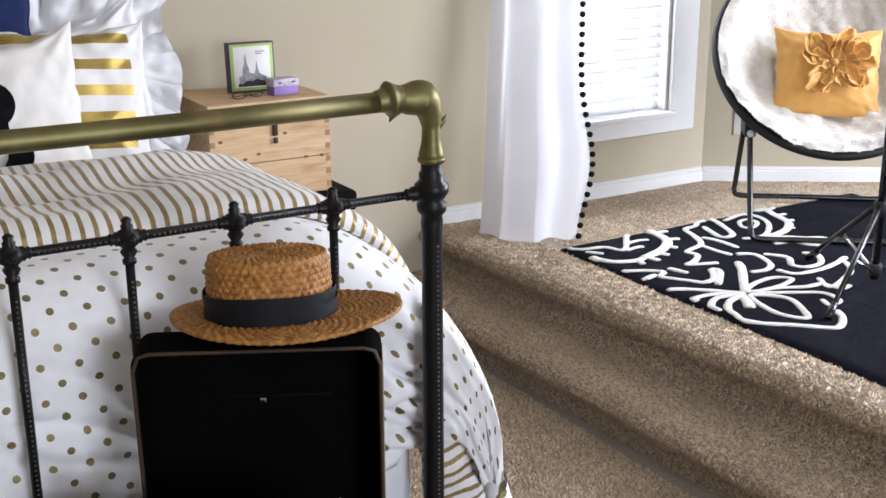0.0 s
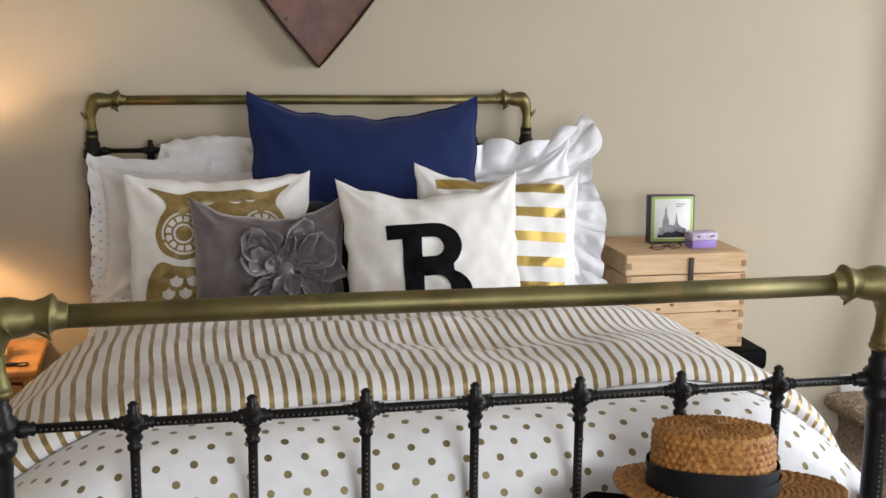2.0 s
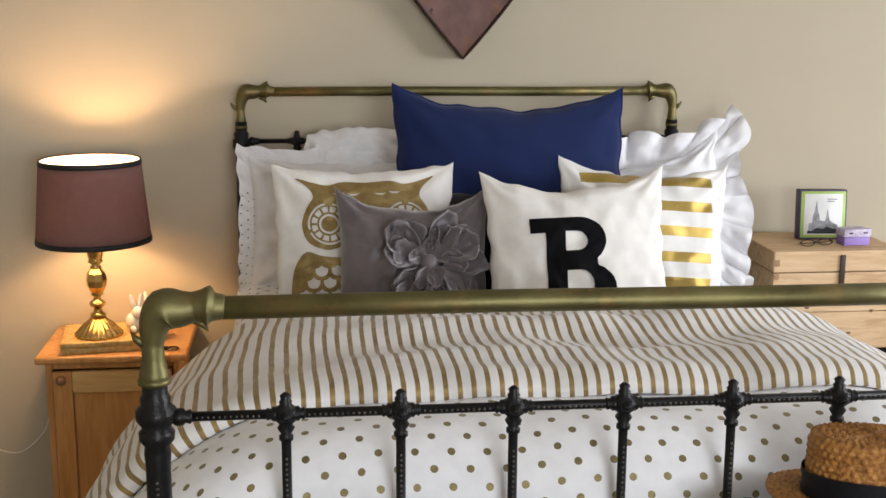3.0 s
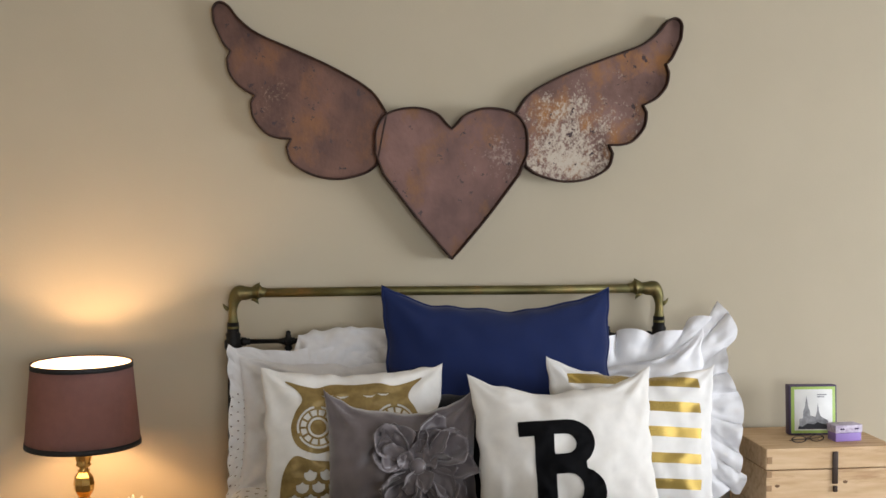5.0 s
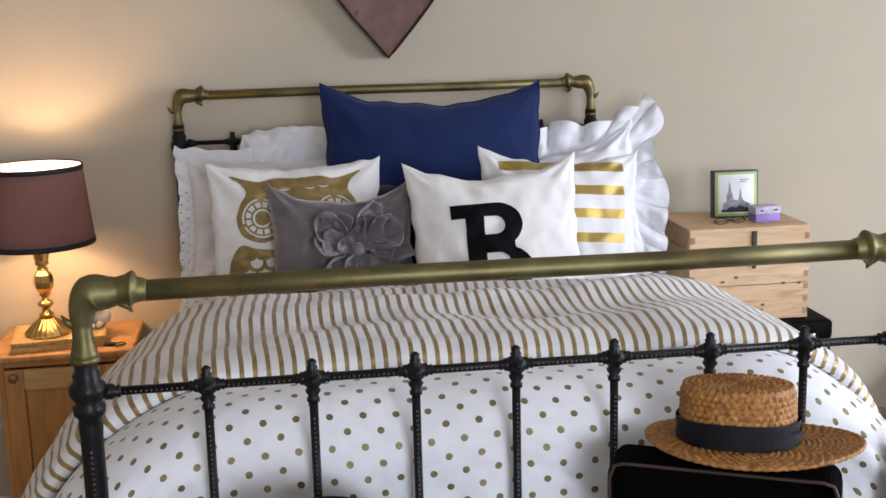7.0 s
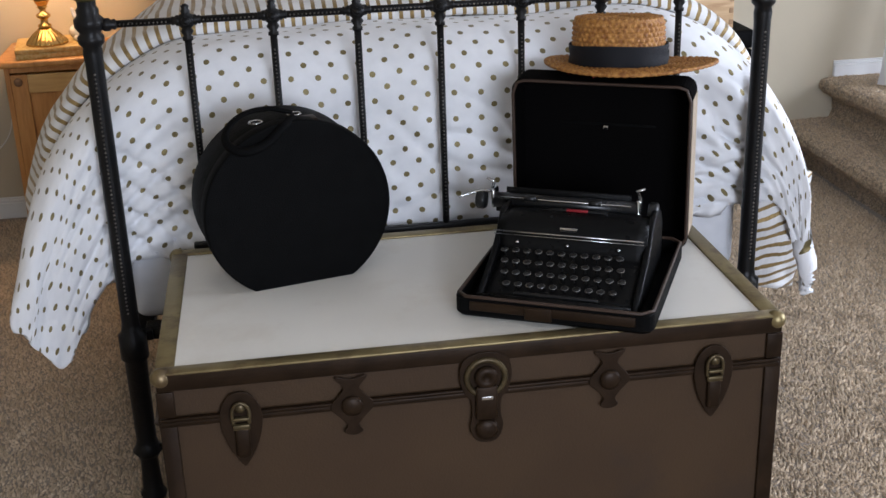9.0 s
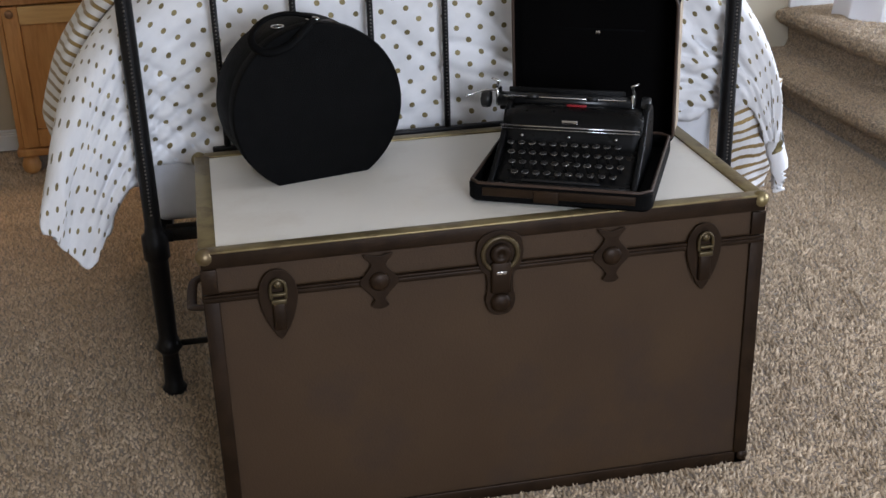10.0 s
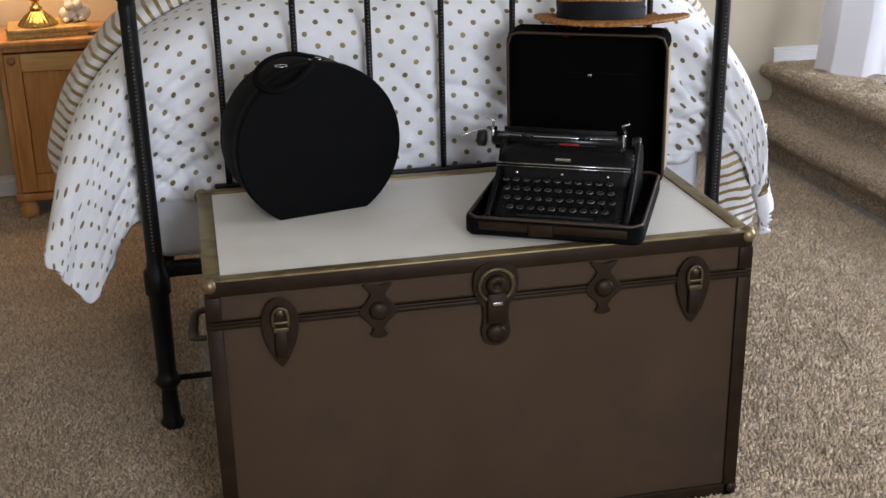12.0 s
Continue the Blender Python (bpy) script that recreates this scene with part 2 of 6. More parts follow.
M["rust_edge"] = mat("dark_rust_edge", (0.055, 0.026, 0.018), 0.65, 0.3, (0.028, 0.014, 0.010), 20, bump=0.3, bscale=120)
M["straw"] = mat("woven_straw", (0.50, 0.245, 0.06), 0.5, 0.0, (0.22, 0.08, 0.014), 120, bump=0.8, bscale=260, spec=0.35)
M["ribbon"] = mat("grosgrain_ribbon", (0.006, 0.0065, 0.009), 0.55, bump=0.4, bscale=700, spec=0.2)
M["red_cord"] = mat("red_cord", (0.25, 0.01, 0.015), 0.6)
M["fur"] = mat("white_sherpa", (0.74, 0.71, 0.66), 0.95, 0.0, (0.66, 0.63, 0.57), 55, bump=0.6, bscale=120, spec=0.1, sheen=0.5)
M["nylon"] = mat("black_nylon", (0.012, 0.012, 0.013), 0.6, bump=0.3, bscale=600)
M["steel_black"] = mat("black_tube", (0.013, 0.013, 0.014), 0.25, 0.0, spec=0.6)
M["plastic_white"] = mat("white_plastic", (0.75, 0.74, 0.71), 0.35)
M["rug"] = mat("navy_wool_pile", (0.0065, 0.0065, 0.010), 0.95, 0.0, (0.011, 0.011, 0.016), 60, bump=0.8, bscale=320, spec=0.03, wear=(0.014, 0.014, 0.02), wscale=7)
M["rug_white"] = mat("ivory_wool_pile", (0.74, 0.72, 0.68), 0.95, 0.0, (0.62, 0.60, 0.55), 70, bump=0.8, bscale=320, spec=0.1)
M["curtain"] = mat("white_curtain_cotton", (0.79, 0.79, 0.82), 0.95, 0.0, (0.75, 0.75, 0.79), 6, bump=0.2, bscale=500, spec=0.04)
M["pompom"] = mat("black_pompom_wool", (0.008, 0.008, 0.009), 0.95, bump=1.0, bscale=300, spec=0.1)
M["slat"] = mat("white_blind_slat", (0.84, 0.84, 0.85), 0.45)
M["china"] = mat("white_glazed_china", (0.78, 0.75, 0.71), 0.15, spec=0.6)
M["paper_yellow"] = mat("yellow_patterned_paper", (0.42, 0.24, 0.045), 0.5, 0.0, (0.55, 0.40, 0.17), 75)
M["purple"] = mat("purple_card", (0.075, 0.05, 0.11), 0.5)
M["lilac"] = mat("lilac_card", (0.30, 0.20, 0.52), 0.5)
M["lilac_pale"] = mat("pale_lilac_print", (0.60, 0.55, 0.66), 0.5, 0.0, (0.40, 0.34, 0.46), 90)
M["lime"] = mat("lime_mat", (0.40, 0.56, 0.14), 0.5)
M["paper"] = mat("white_paper", (0.80, 0.80, 0.78), 0.6)
M["ink"] = mat("grey_ink", (0.16, 0.16, 0.17), 0.7, 0.0, (0.32, 0.32, 0.33), 60)
M["ink_dark"] = mat("dark_ink", (0.03, 0.03, 0.035), 0.7)
M["screen"] = mat("dark_glass_panel", (0.012, 0.012, 0.014), 0.25, spec=0.5)
M["leather_brown"] = mat("worn_brown_leather", (0.045, 0.025, 0.015), 0.55, bump=0.4, bscale=200)

for key in ("slat", "curtain"):
    # thin stuff that lets daylight through
    t = M[key].node_tree
    b, o = t.nodes["Principled BSDF"], t.nodes["Material Output"]
    tr, ms = t.nodes.new("ShaderNodeBsdfTranslucent"), t.nodes.new("ShaderNodeMixShader")
    tr.inputs[0].default_value = (0.88, 0.89, 0.92, 1)
    ms.inputs[0].default_value = 0.16 if key == "slat" else 0.28
    t.links.new(b.outputs[0], ms.inputs[1])
    t.links.new(tr.outputs[0], ms.inputs[2])
    t.links.new(ms.outputs[0], o.inputs["Surface"])

shade_mat = mat("mauve_linen_shade", (0.24, 0.14, 0.13), 0.9, 0.0, (0.20, 0.115, 0.11), 40, bump=0.4, bscale=600)
t = shade_mat.node_tree
tr, ms = t.nodes.new("ShaderNodeBsdfTranslucent"), t.nodes.new("ShaderNodeMixShader")
tr.inputs[0].default_value = (0.40, 0.27, 0.23, 1)
ms.inputs[0].default_value = 0.35
t.links.new(t.nodes["Principled BSDF"].outputs[0], ms.inputs[1])
t.links.new(tr.outputs[0], ms.inputs[2])
t.links.new(ms.outputs[0], t.nodes["Material Output"].inputs["Surface"])

glow = bpy.data.materials.new("lamp_bulb_glow")
glow.use_nodes = True
glow.node_tree.nodes["Principled BSDF"].inputs["Emission Color"].default_value = (1.0, 0.62, 0.28, 1)
glow.node_tree.nodes["Principled BSDF"].inputs["Emission Strength"].default_value = 12
daylight = bpy.data.materials.new("overcast_daylight")
daylight.use_nodes = True
daylight.node_tree.nodes["Principled BSDF"].inputs["Base Color"].default_value = (0.8, 0.85, 0.9, 1)
daylight.node_tree.nodes["Principled BSDF"].inputs["Emission Color"].default_value = (0.92, 0.96, 1.0, 1)
daylight.node_tree.nodes["Principled BSDF"].inputs["Emission Strength"].default_value = 0.85
glass = bpy.data.materials.new("window_glass")
glass.use_nodes = True
glass.node_tree.nodes["Principled BSDF"].inputs["Transmission Weight"].default_value = 1.0
glass.node_tree.nodes["Principled BSDF"].inputs["Roughness"].default_value = 0.0
glass.node_tree.nodes["Principled BSDF"].inputs["IOR"].default_value = 1.45

# ---------------------------------------------------------------- mesh helpers


def link(name, bm, material, smooth=True):
    me = bpy.data.meshes.new(name)
    if isinstance(bm, bmesh.types.BMesh):
        bm.to_mesh(me)
        bm.free()
    else:
        me = bm
    for m in material if isinstance(material, (list, tuple)) else [material]:
        me.materials.append(m)
    if smooth:
        me.shade_smooth()
    return new(name, me)


def part(name, bm, material, parent, label="", smooth=True):
    ob = link(name, bm, material, smooth)
    ob.parent = parent
    if label:
        ob["label"] = label
    return ob


def again(ob, loc=None, m=None):
    """Another piece on the same mesh, under the same parent."""
    o = ob.copy()
    scene.collection.objects.link(o)
    if m is not None:
        o.matrix_basis = m
    if loc is not None:
        o.location = loc
    return o


def thing(name, label, category, m=None, group=""):
    ob = new(name)
    ob.empty_display_size = 0.05
    if m is not None:
        ob.matrix_basis = m
    return tagged(ob, label, category, group)


def boxes(*specs, bevel=0.0, seg=2):
    """One mesh of bevelled boxes: (x0, x1, y0, y1, z0, z1) each."""
    bm = bmesh.new()
    for x0, x1, y0, y1, z0, z1 in specs:
        bmesh.ops.create_cube(bm, size=1, matrix=Matrix.Translation(((x0 + x1) / 2, (y0 + y1) / 2, (z0 + z1) / 2)) @ Matrix.Diagonal((x1 - x0, y1 - y0, z1 - z0, 1)))
    if bevel:
        bmesh.ops.bevel(bm, geom=bm.edges[:], offset=bevel, segments=seg, profile=0.5, affect="EDGES")
    return bm


def lathe(profile, n=24, m=None, bm=None, flute=0.0, flutes=12):
    """A turned shape round z: (radius, height) pairs."""
    bm = bm or bmesh.new()
    rings = []
    for r, z in profile:
        ring = []
        for i in range(n):
            a = 2 * math.pi * i / n
            rr = max(r, 1e-4) * (1 + flute * math.cos(flutes * a))
            p = Vector((rr * math.cos(a), rr * math.sin(a), z))
            ring.append(bm.verts.new(m @ p if m is not None else p))
        rings.append(ring)
    for a, b in zip(rings, rings[1:]):
        for i in range(n):
            bm.faces.new((a[i], a[(i + 1) % n], b[(i + 1) % n], b[i]))
    bm.faces.new(rings[0][::-1])
    bm.faces.new(rings[-1])
    return bm


def tube(path, radii, n=12, bm=None, closed=False, flat=1.0):
    """A round bar along a path; radii: one number or one for each point."""
    bm = bm or bmesh.new()
    pts = [Vector(p) for p in path]
    rad = [radii] * len(pts) if isinstance(radii, (int, float)) else radii
    rings, up = [], None
    for i, p in enumerate(pts):
        a = pts[(i - 1) % len(pts)] if closed or i else p
        b = pts[(i + 1) % len(pts)] if closed or i < len(pts) - 1 else p
        d = (b - a).normalized()
        if up is None:
            up = Vector((0, 0, 1)) if abs(d.z) < 0.9 else Vector((0, 1, 0))
        side = d.cross(up).normalized()
        up = side.cross(d).normalized()
        rings.append([bm.verts.new(p + rad[i] * (math.cos(2 * math.pi * k / n) * side + flat * math.sin(2 * math.pi * k / n) * up)) for k in range(n)])
    pairs = list(zip(rings, rings[1:])) + ([(rings[-1], rings[0])] if closed else [])
    for a, b in pairs:
        for i in range(n):
            bm.faces.new((a[i], a[(i + 1) % n], b[(i + 1) % n], b[i]))
    if not closed:
        bm.faces.new(rings[0][::-1])
        bm.faces.new(rings[-1])
    bmesh.ops.recalc_face_normals(bm, faces=bm.faces[:])
    return bm


def smooth_path(points, steps=6, closed=False):
    """Catmull-Rom through the points."""
    P = [Vector(p) for p in points]
    n, out = len(P), []
    for i in range(n if closed else n - 1):
        a, b, c, d = (P[(i + k) % n] if closed else P[min(max(i + k, 0), n - 1)] for k in (-1, 0, 1, 2))
        for s in range(steps):
            t = s / steps
            out.append(0.5 * (2 * b + (c - a) * t + (2 * a - 5 * b + 4 * c - d) * t * t + (3 * b - a - 3 * c + d) * t ** 3))
    if not closed:
        out.append(P[-1])
    return out


def sheet(fn, nu, nv, uvfn=None, wrap=False):
    """A surface fn(i / nu, j / nv) with its metric UV."""
    bm = bmesh.new()
    uvl = bm.loops.layers.uv.new("cloth")
    V = [[bm.verts.new(fn(i / nu, j / nv)) for j in range(nv + 1)] for i in range(nu + 1)]
    for i in range(nu):
        for j in range(nv):
            f = bm.faces.new((V[i][j], V[i + 1][j], V[i + 1][j + 1], V[i][j + 1]))
            if uvfn:
                for lp, (a, b) in zip(f.loops, ((i, j), (i + 1, j), (i + 1, j + 1), (i, j + 1))):
                    lp[uvl].uv = uvfn(a / nu, b / nv)
    return bm


def plate(outline, thick, holes=(), bevel=0.0):
    """A flat plate in the xz plane, its back at y = 0 and its front at y = -thick."""
    cu = bpy.data.curves.new("plate", "CURVE")
    cu.dimensions, cu.fill_mode = "2D", "BOTH"
    cu.extrude, cu.bevel_depth, cu.bevel_resolution = max(thick / 2 - bevel, 0), bevel, 1
    for loop in (outline, *holes):
        s = cu.splines.new("POLY")
        s.points.add(len(loop) - 1)
        for p, q in zip(s.points, loop):
            p.co = (q[0], q[1], 0, 1)
        s.use_cyclic_u = True
    ob = bpy.data.objects.new("plate", cu)
    me = bpy.data.meshes.new_from_object(ob)
    bpy.data.objects.remove(ob)
    bpy.data.curves.remove(cu)
    bm = bmesh.new()
    bm.from_mesh(me)
    bpy.data.meshes.remove(me)
    bmesh.ops.transform(bm, matrix=Matrix.Translation((0, -thick / 2, 0)) @ Matrix.Rotation(radians(90), 4, "X"), verts=bm.verts[:])
    bmesh.ops.remove_doubles(bm, verts=bm.verts[:], dist=1e-5)
    return bm


def curve2(points, steps=8, closed=True):
    return [(p.x, p.y) for p in smooth_path([(x, y, 0) for x, y in points], steps, closed)]


def circle(cx, cy, r, n=24, ry=None):
    return [(cx + r * math.cos(2 * math.pi * i / n), cy + (ry or r) * math.sin(2 * math.pi * i / n)) for i in range(n)]


def wave(x, y, z, f=1.0):
    return noise.noise(Vector((x, y, z)) * f)


# ---------------------------------------------------------------- room
WALL, PLAT, STEP = 2.05, 0.325, 0.155


def setting(name, bm, material, label, smooth=False):
    return tagged(link(name, bm, material, smooth), label, kind="structure")


setting("floor", boxes((-2.5, 4.6, -4.7, 2.2, -0.12, 0.0)), M["carpet"], "beige textured carpet on the bedroom floor")
setting("ceiling", boxes((-2.5, 4.6, -4.7, 2.3, 2.75, 2.87)), M["ceiling"], "plain off-white painted ceiling")
WX0, WX1, WZ0, WZ1 = 2.37, 3.02, 0.64, 2.05
setting("wall_north", boxes((-2.5, WX0, WALL, WALL + 0.16, 0, 2.75), (WX1, 3.23, WALL, WALL + 0.16, 0, 2.75), (WX0, WX1, WALL, WALL + 0.16, 0, WZ0), (WX0, WX1, WALL, WALL + 0.16, WZ1, 2.75)), M["wall"], "tan painted wall behind the bed")
setting("wall_west", boxes((-2.5, -2.34, -4.7, WALL, 0, 2.75)), M["wall"], "tan painted side wall")
# the opening is unseen and only gives the added fill lamp a place
setting("wall_south", boxes((-2.34, -0.15, -4.7, -4.54, 0, 2.75), (1.35, 4.4, -4.7, -4.54, 0, 2.75), (-0.15, 1.35, -4.7, -4.54, 0, 0.95), (-0.15, 1.35, -4.7, -4.54, 2.25, 2.75)), M["wall"], "tan painted wall at the far end")
setting("wall_east", boxes((4.4, 4.56, -4.7, -1.3, 0, 2.75), (4.4, 4.56, 0.6, 1.5, 0, 2.75), (4.4, 4.56, -1.3, 0.6, 0, 0.65), (4.4, 4.56, -1.3, 0.6, 2.25, 2.75)), M["wall"], "tan painted wall of the bay")
BAY = pose(3.23, WALL, 0, 0, 0, -33.7)
ob = setting("wall_bay", boxes((0, 1.5, 0, 0.16, 0, 2.75)), M["wall"], "tan painted angled wall of the bay")
ob.matrix_basis = BAY


def base_profile(length):
    bm = boxes((0, length, -0.013, 0, 0, 0.048), (0, length, -0.009, 0, 0.048, 0.058), (0, length, -0.005, 0, 0.058, 0.064), bevel=0.002, seg=1)
    return bm


for name, length, m in (("baseboard", 4.05, pose(-2.34, WALL, 0)), ("baseboard_platform", 1.345, pose(1.88, WALL, PLAT)), ("baseboard_bay", 1.4, BAY @ pose(0.003, 0, PLAT))):
    o = setting(name, base_profile(length), M["trim"], "white moulded baseboard along the wall")
    o.matrix_basis = m @ Matrix.Diagonal((1, 1.3, 1.0 if name != "baseboard" else 1.25, 1))


def steps_surface():
    """Two carpeted steps with rounded noses that lead up to the platform."""
    prof = [(1.735, 0.0), (1.728, 0.06), (1.705, 0.087), (1.678, 0.100), (1.668, 0.120), (1.673, 0.139), (1.693, 0.151), (1.73, STEP), (1.86, STEP), (1.893, STEP + 0.004),
            (1.905, STEP + 0.03), (1.900, 0.238), (1.882, 0.258), (1.852, 0.268), (1.838, 0.288), (1.845, 0.309), (1.868, 0.321), (1.91, PLAT), (2.1, PLAT), (4.42, PLAT)]
    bm = bmesh.new()
    rows = []
    ny = 60
    for j in range(ny + 1):
        y = WALL - 6.6 * j / ny
        row = []
        for k, (x, z) in enumerate(prof):
            lean = (0.03 if k < 8 else 0.06) * (1.85 - y) if k < 19 else 0
            w = 0.006 * wave(k * 0.7, y * 3, 0.3)
            row.append(bm.verts.new((x + lean + w, y, z + (w * 0.5 if 0 < k < 18 else 0))))
        rows.append(row)
    for a, b in zip(rows, rows[1:]):
        for k in range(len(prof) - 1):
            bm.faces.new((a[k], b[k], b[k + 1], a[k + 1]))
    return bm


setting("platform_steps", steps_surface(), M["carpet"], "two carpeted steps up to the raised bay", True)

# window in the bed wall, with its casing, blind and light outside
setting("window_1", boxes((WX1, WX1 + 0.13, -0.02, 0, WZ0 - 0.075, WZ1 + 0.13), (WX0 - 0.13, WX0, -0.02, 0, WZ0 - 0.075, WZ1 + 0.13), (WX0, WX1, -0.02, 0, WZ1, WZ1 + 0.13), (WX0 - 0.0, WX1 + 0.0, -0.022, 0, WZ0 - 0.075, WZ0 - 0.01), (WX0 - 0.02, WX1 + 0.02, -0.035, 0.0, WZ0 - 0.01, WZ0 + 0.012), bevel=0.004), M["trim"], "white painted window casing").location = (0, WALL - 0.002, 0)
win = bpy.data.objects["window_1"]
part("jamb", boxes((WX1 - 0.012, WX1 - 0.001, 0.004, 0.16, WZ0, WZ1), (WX0 + 0.001, WX0 + 0.012, 0.004, 0.16, WZ0, WZ1), (WX0 + 0.012, WX1 - 0.012, 0.004, 0.16, WZ0 + 0.001, WZ0 + 0.014), (WX0 + 0.012, WX1 - 0.012, 0.004, 0.16, WZ1 - 0.012, WZ1 - 0.001)), M["trim"], win, smooth=False)
part("sash", boxes((WX0 + 0.013, WX1 - 0.013, 0.105, 0.14, WZ0 + 0.015, WZ0 + 0.06), (WX0 + 0.013, WX1 - 0.013, 0.105, 0.14, WZ1 - 0.06, WZ1 - 0.013), (WX0 + 0.013, WX0 + 0.06, 0.105, 0.14, WZ0 + 0.06, WZ1 - 0.06), (WX1 - 0.06, WX1 - 0.013, 0.105, 0.14, WZ0 + 0.06, WZ1 - 0.06), bevel=0.004), M["plastic_white"], win, smooth=False)
pane = part("pane", boxes((WX0 + 0.06, WX1 - 0.06, 0.12, 0.124, WZ0 + 0.06, WZ1 - 0.06)), glass, win, smooth=False)
pane.visible_shadow = False
blind = thing("window_blind", "half-open white slatted blind in the window", "blind", pose(0, WALL + 0.05, 0))
first = part("slat", boxes((WX0 + 0.02, WX1 - 0.02, -0.0015, 0.0015, -0.025, 0.025)), M["slat"], blind, smooth=False)
first.matrix_basis = pose(0, 0, WZ0 + 0.045, -38)
for i in range(1, 34):
    again(first, m=pose(0, 0, WZ0 + 0.045 + 0.0405 * i, -38 + 1.5 * math.sin(i * 2.3)))
part("bottom_rail", boxes((WX0 + 0.02, WX1 - 0.02, -0.012, 0.012, WZ0 + 0.014, WZ0 + 0.03), bevel=0.003), M["slat"], blind)
for x in (WX0 + 0.16, WX1 - 0.16):
    part("cord", tube([(x, -0.026, WZ0 + 0.02), (x, -0.026, WZ1 - 0.02)], 0.0012, 6), M["plastic_white"], blind)
setting("backdrop", boxes((1.2, 4.0, 2.9, 2.92, 0.0, 3.0)), daylight, "bright hazy daylight outside the window")

# wall sockets
for nm, m in (("wall_socket", BAY @ pose(0.16, 0, 0.585)), ("wall_socket", pose(-1.52, WALL, 0.25))):
    so = thing(nm, "white plastic wall socket on the tan wall", "socket", m, "sockets on the walls")
    part("cover_plate", boxes((-0.035, 0.035, -0.006, 0, -0.057, 0.057), bevel=0.002), M["plastic_white"], so)
    part("outlet", boxes((-0.016, 0.016, -0.009, -0.004, 0.008, 0.042), bevel=0.002), M["trim"], so)
    part("outlet", boxes((-0.016, 0.016, -0.009, -0.004, -0.042, -0.008), bevel=0.002), M["trim"], so)

# ---------------------------------------------------------------- bed
bed = thing("iron_bed", "antique black iron bed with brass top rails", "bed")
PX, HB = 0.685, 2.0


def lower_leg():
    return [(0.027, 0), (0.029, 0.012), (0.022, 0.024), (0.019, 0.10), (0.024, 0.110), (0.033, 0.123), (0.025, 0.136), (0.022, 0.15), (0.024, 0.345), (0.030, 0.35), (0.030, 0.405), (0.022, 0.412)]


def footboard_post():
    return lower_leg() + [(0.019, 0.43), (0.018, 0.99), (0.0195, 1.01), (0.018, 1.022), (0.025, 1.03), (0.026, 1.042), (0.020, 1.049), (0.029, 1.062), (0.029, 1.076), (0.021, 1.084), (0.022, 1.094), (0.018, 1.1), (0.018, 1.128)]


def headboard_post():
    return lower_leg() + [(0.019, 0.43), (0.018, 1.20), (0.027, 1.215), (0.027, 1.235), (0.021, 1.243), (0.023, 1.256), (0.018, 1.262), (0.018, 1.292)]


def elbow(z, slim=1.0):
    """The cast corner of the top rail: up from the post, round a bulb and out to a flared ring. Local x points inwards."""
    path = smooth_path([(0, 0, z - 0.105), (0, 0, z - 0.095), (0, 0, z - 0.075), (0, 0, z - 0.05), (0.004, 0, z - 0.022), (0.018, 0, z - 0.001), (0.04, 0, z), (0.058, 0, z + 0.002), (0.071, 0, z + 0.003), (0.079, 0, z + 0.003), (0.087, 0, z + 0.002), (0.102, 0, z + 0.001)], 5)
    rad = [0.0205, 0.0215, 0.0165, 0.0155, 0.0225, 0.0305, 0.0265, 0.0215, 0.0245, 0.0300, 0.0205, 0.0172]
    radii = []
    for i in range(len(rad) - 1):
        radii += [rad[i] + (rad[i + 1] - rad[i]) * s / 5 for s in range(5)]
    bm = tube(path, [r * slim for r in radii + [rad[-1]]], 20)
    return bm


def elbow_trim(z, slim=1.0):
    """Leaf tips above and below the ring and at the outer side, and a band at the foot."""
    for sx, sz, l in ((0.076, 0.025, 0.014), (0.072, -0.025, -0.018)):
        yield "leaf_tip", tube([(sx - 0.012, 0, z + sz * 0.6), (sx, 0, z + sz * 0.95), (sx + 0.006, 0, z + sz + l * 0.5)], [0.008, 0.006, 0.001], 8)
    yield "leaf_tip", tube([(-0.012, 0, z - 0.05), (-0.024, 0, z - 0.042), (-0.030, 0, z - 0.032)], [0.008, 0.005, 0.001], 8)
    yield "band", lathe([(r * slim, z + h) for r, h in ((0.0185, -0.112), (0.0235, -0.108), (0.0235, -0.102), (0.019, -0.098))], 20)


def knot():
    """The cast joint where a spindle meets the rail: ball, finial and side collars."""
    bm = lathe([(0.0125, -0.052), (0.0125, -0.044), (0.009, -0.04), (0.0155, -0.028), (0.011, -0.02), (0.021, -0.010), (0.0225, 0), (0.021, 0.010), (0.010, 0.018), (0.0115, 0.024), (0.008, 0.029), (0.010, 0.036), (0.004, 0.042)], 14)
    for s in (1, -1):
        lathe([(0.014, 0.012), (0.0145, 0.022), (0.010, 0.026), (0.0125, 0.031), (0.008, 0.035)], 12, Matrix.Rotation(radians(90 * s), 4, "Y"), bm)
    for s in (1, -1):
        lathe([(0.012, 0.016), (0.011, 0.022), (0.006, 0.0245), (0.0055, 0.028), (0.001, 0.029)], 12, Matrix.Rotation(radians(90 * s), 4, "X"), bm)
    bmesh.ops.scale(bm, vec=(0.84, 0.84, 0.76), verts=bm.verts[:])
    return bm


def beads(z0, z1, r, step=0.0088, size=0.0026):
    bm = bmesh.new()
    z = z0
    while z < z1:
        bmesh.ops.create_icosphere(bm, subdivisions=1, radius=size, matrix=Matrix.Translation((0, -r, z)))
        z += step
    return bm


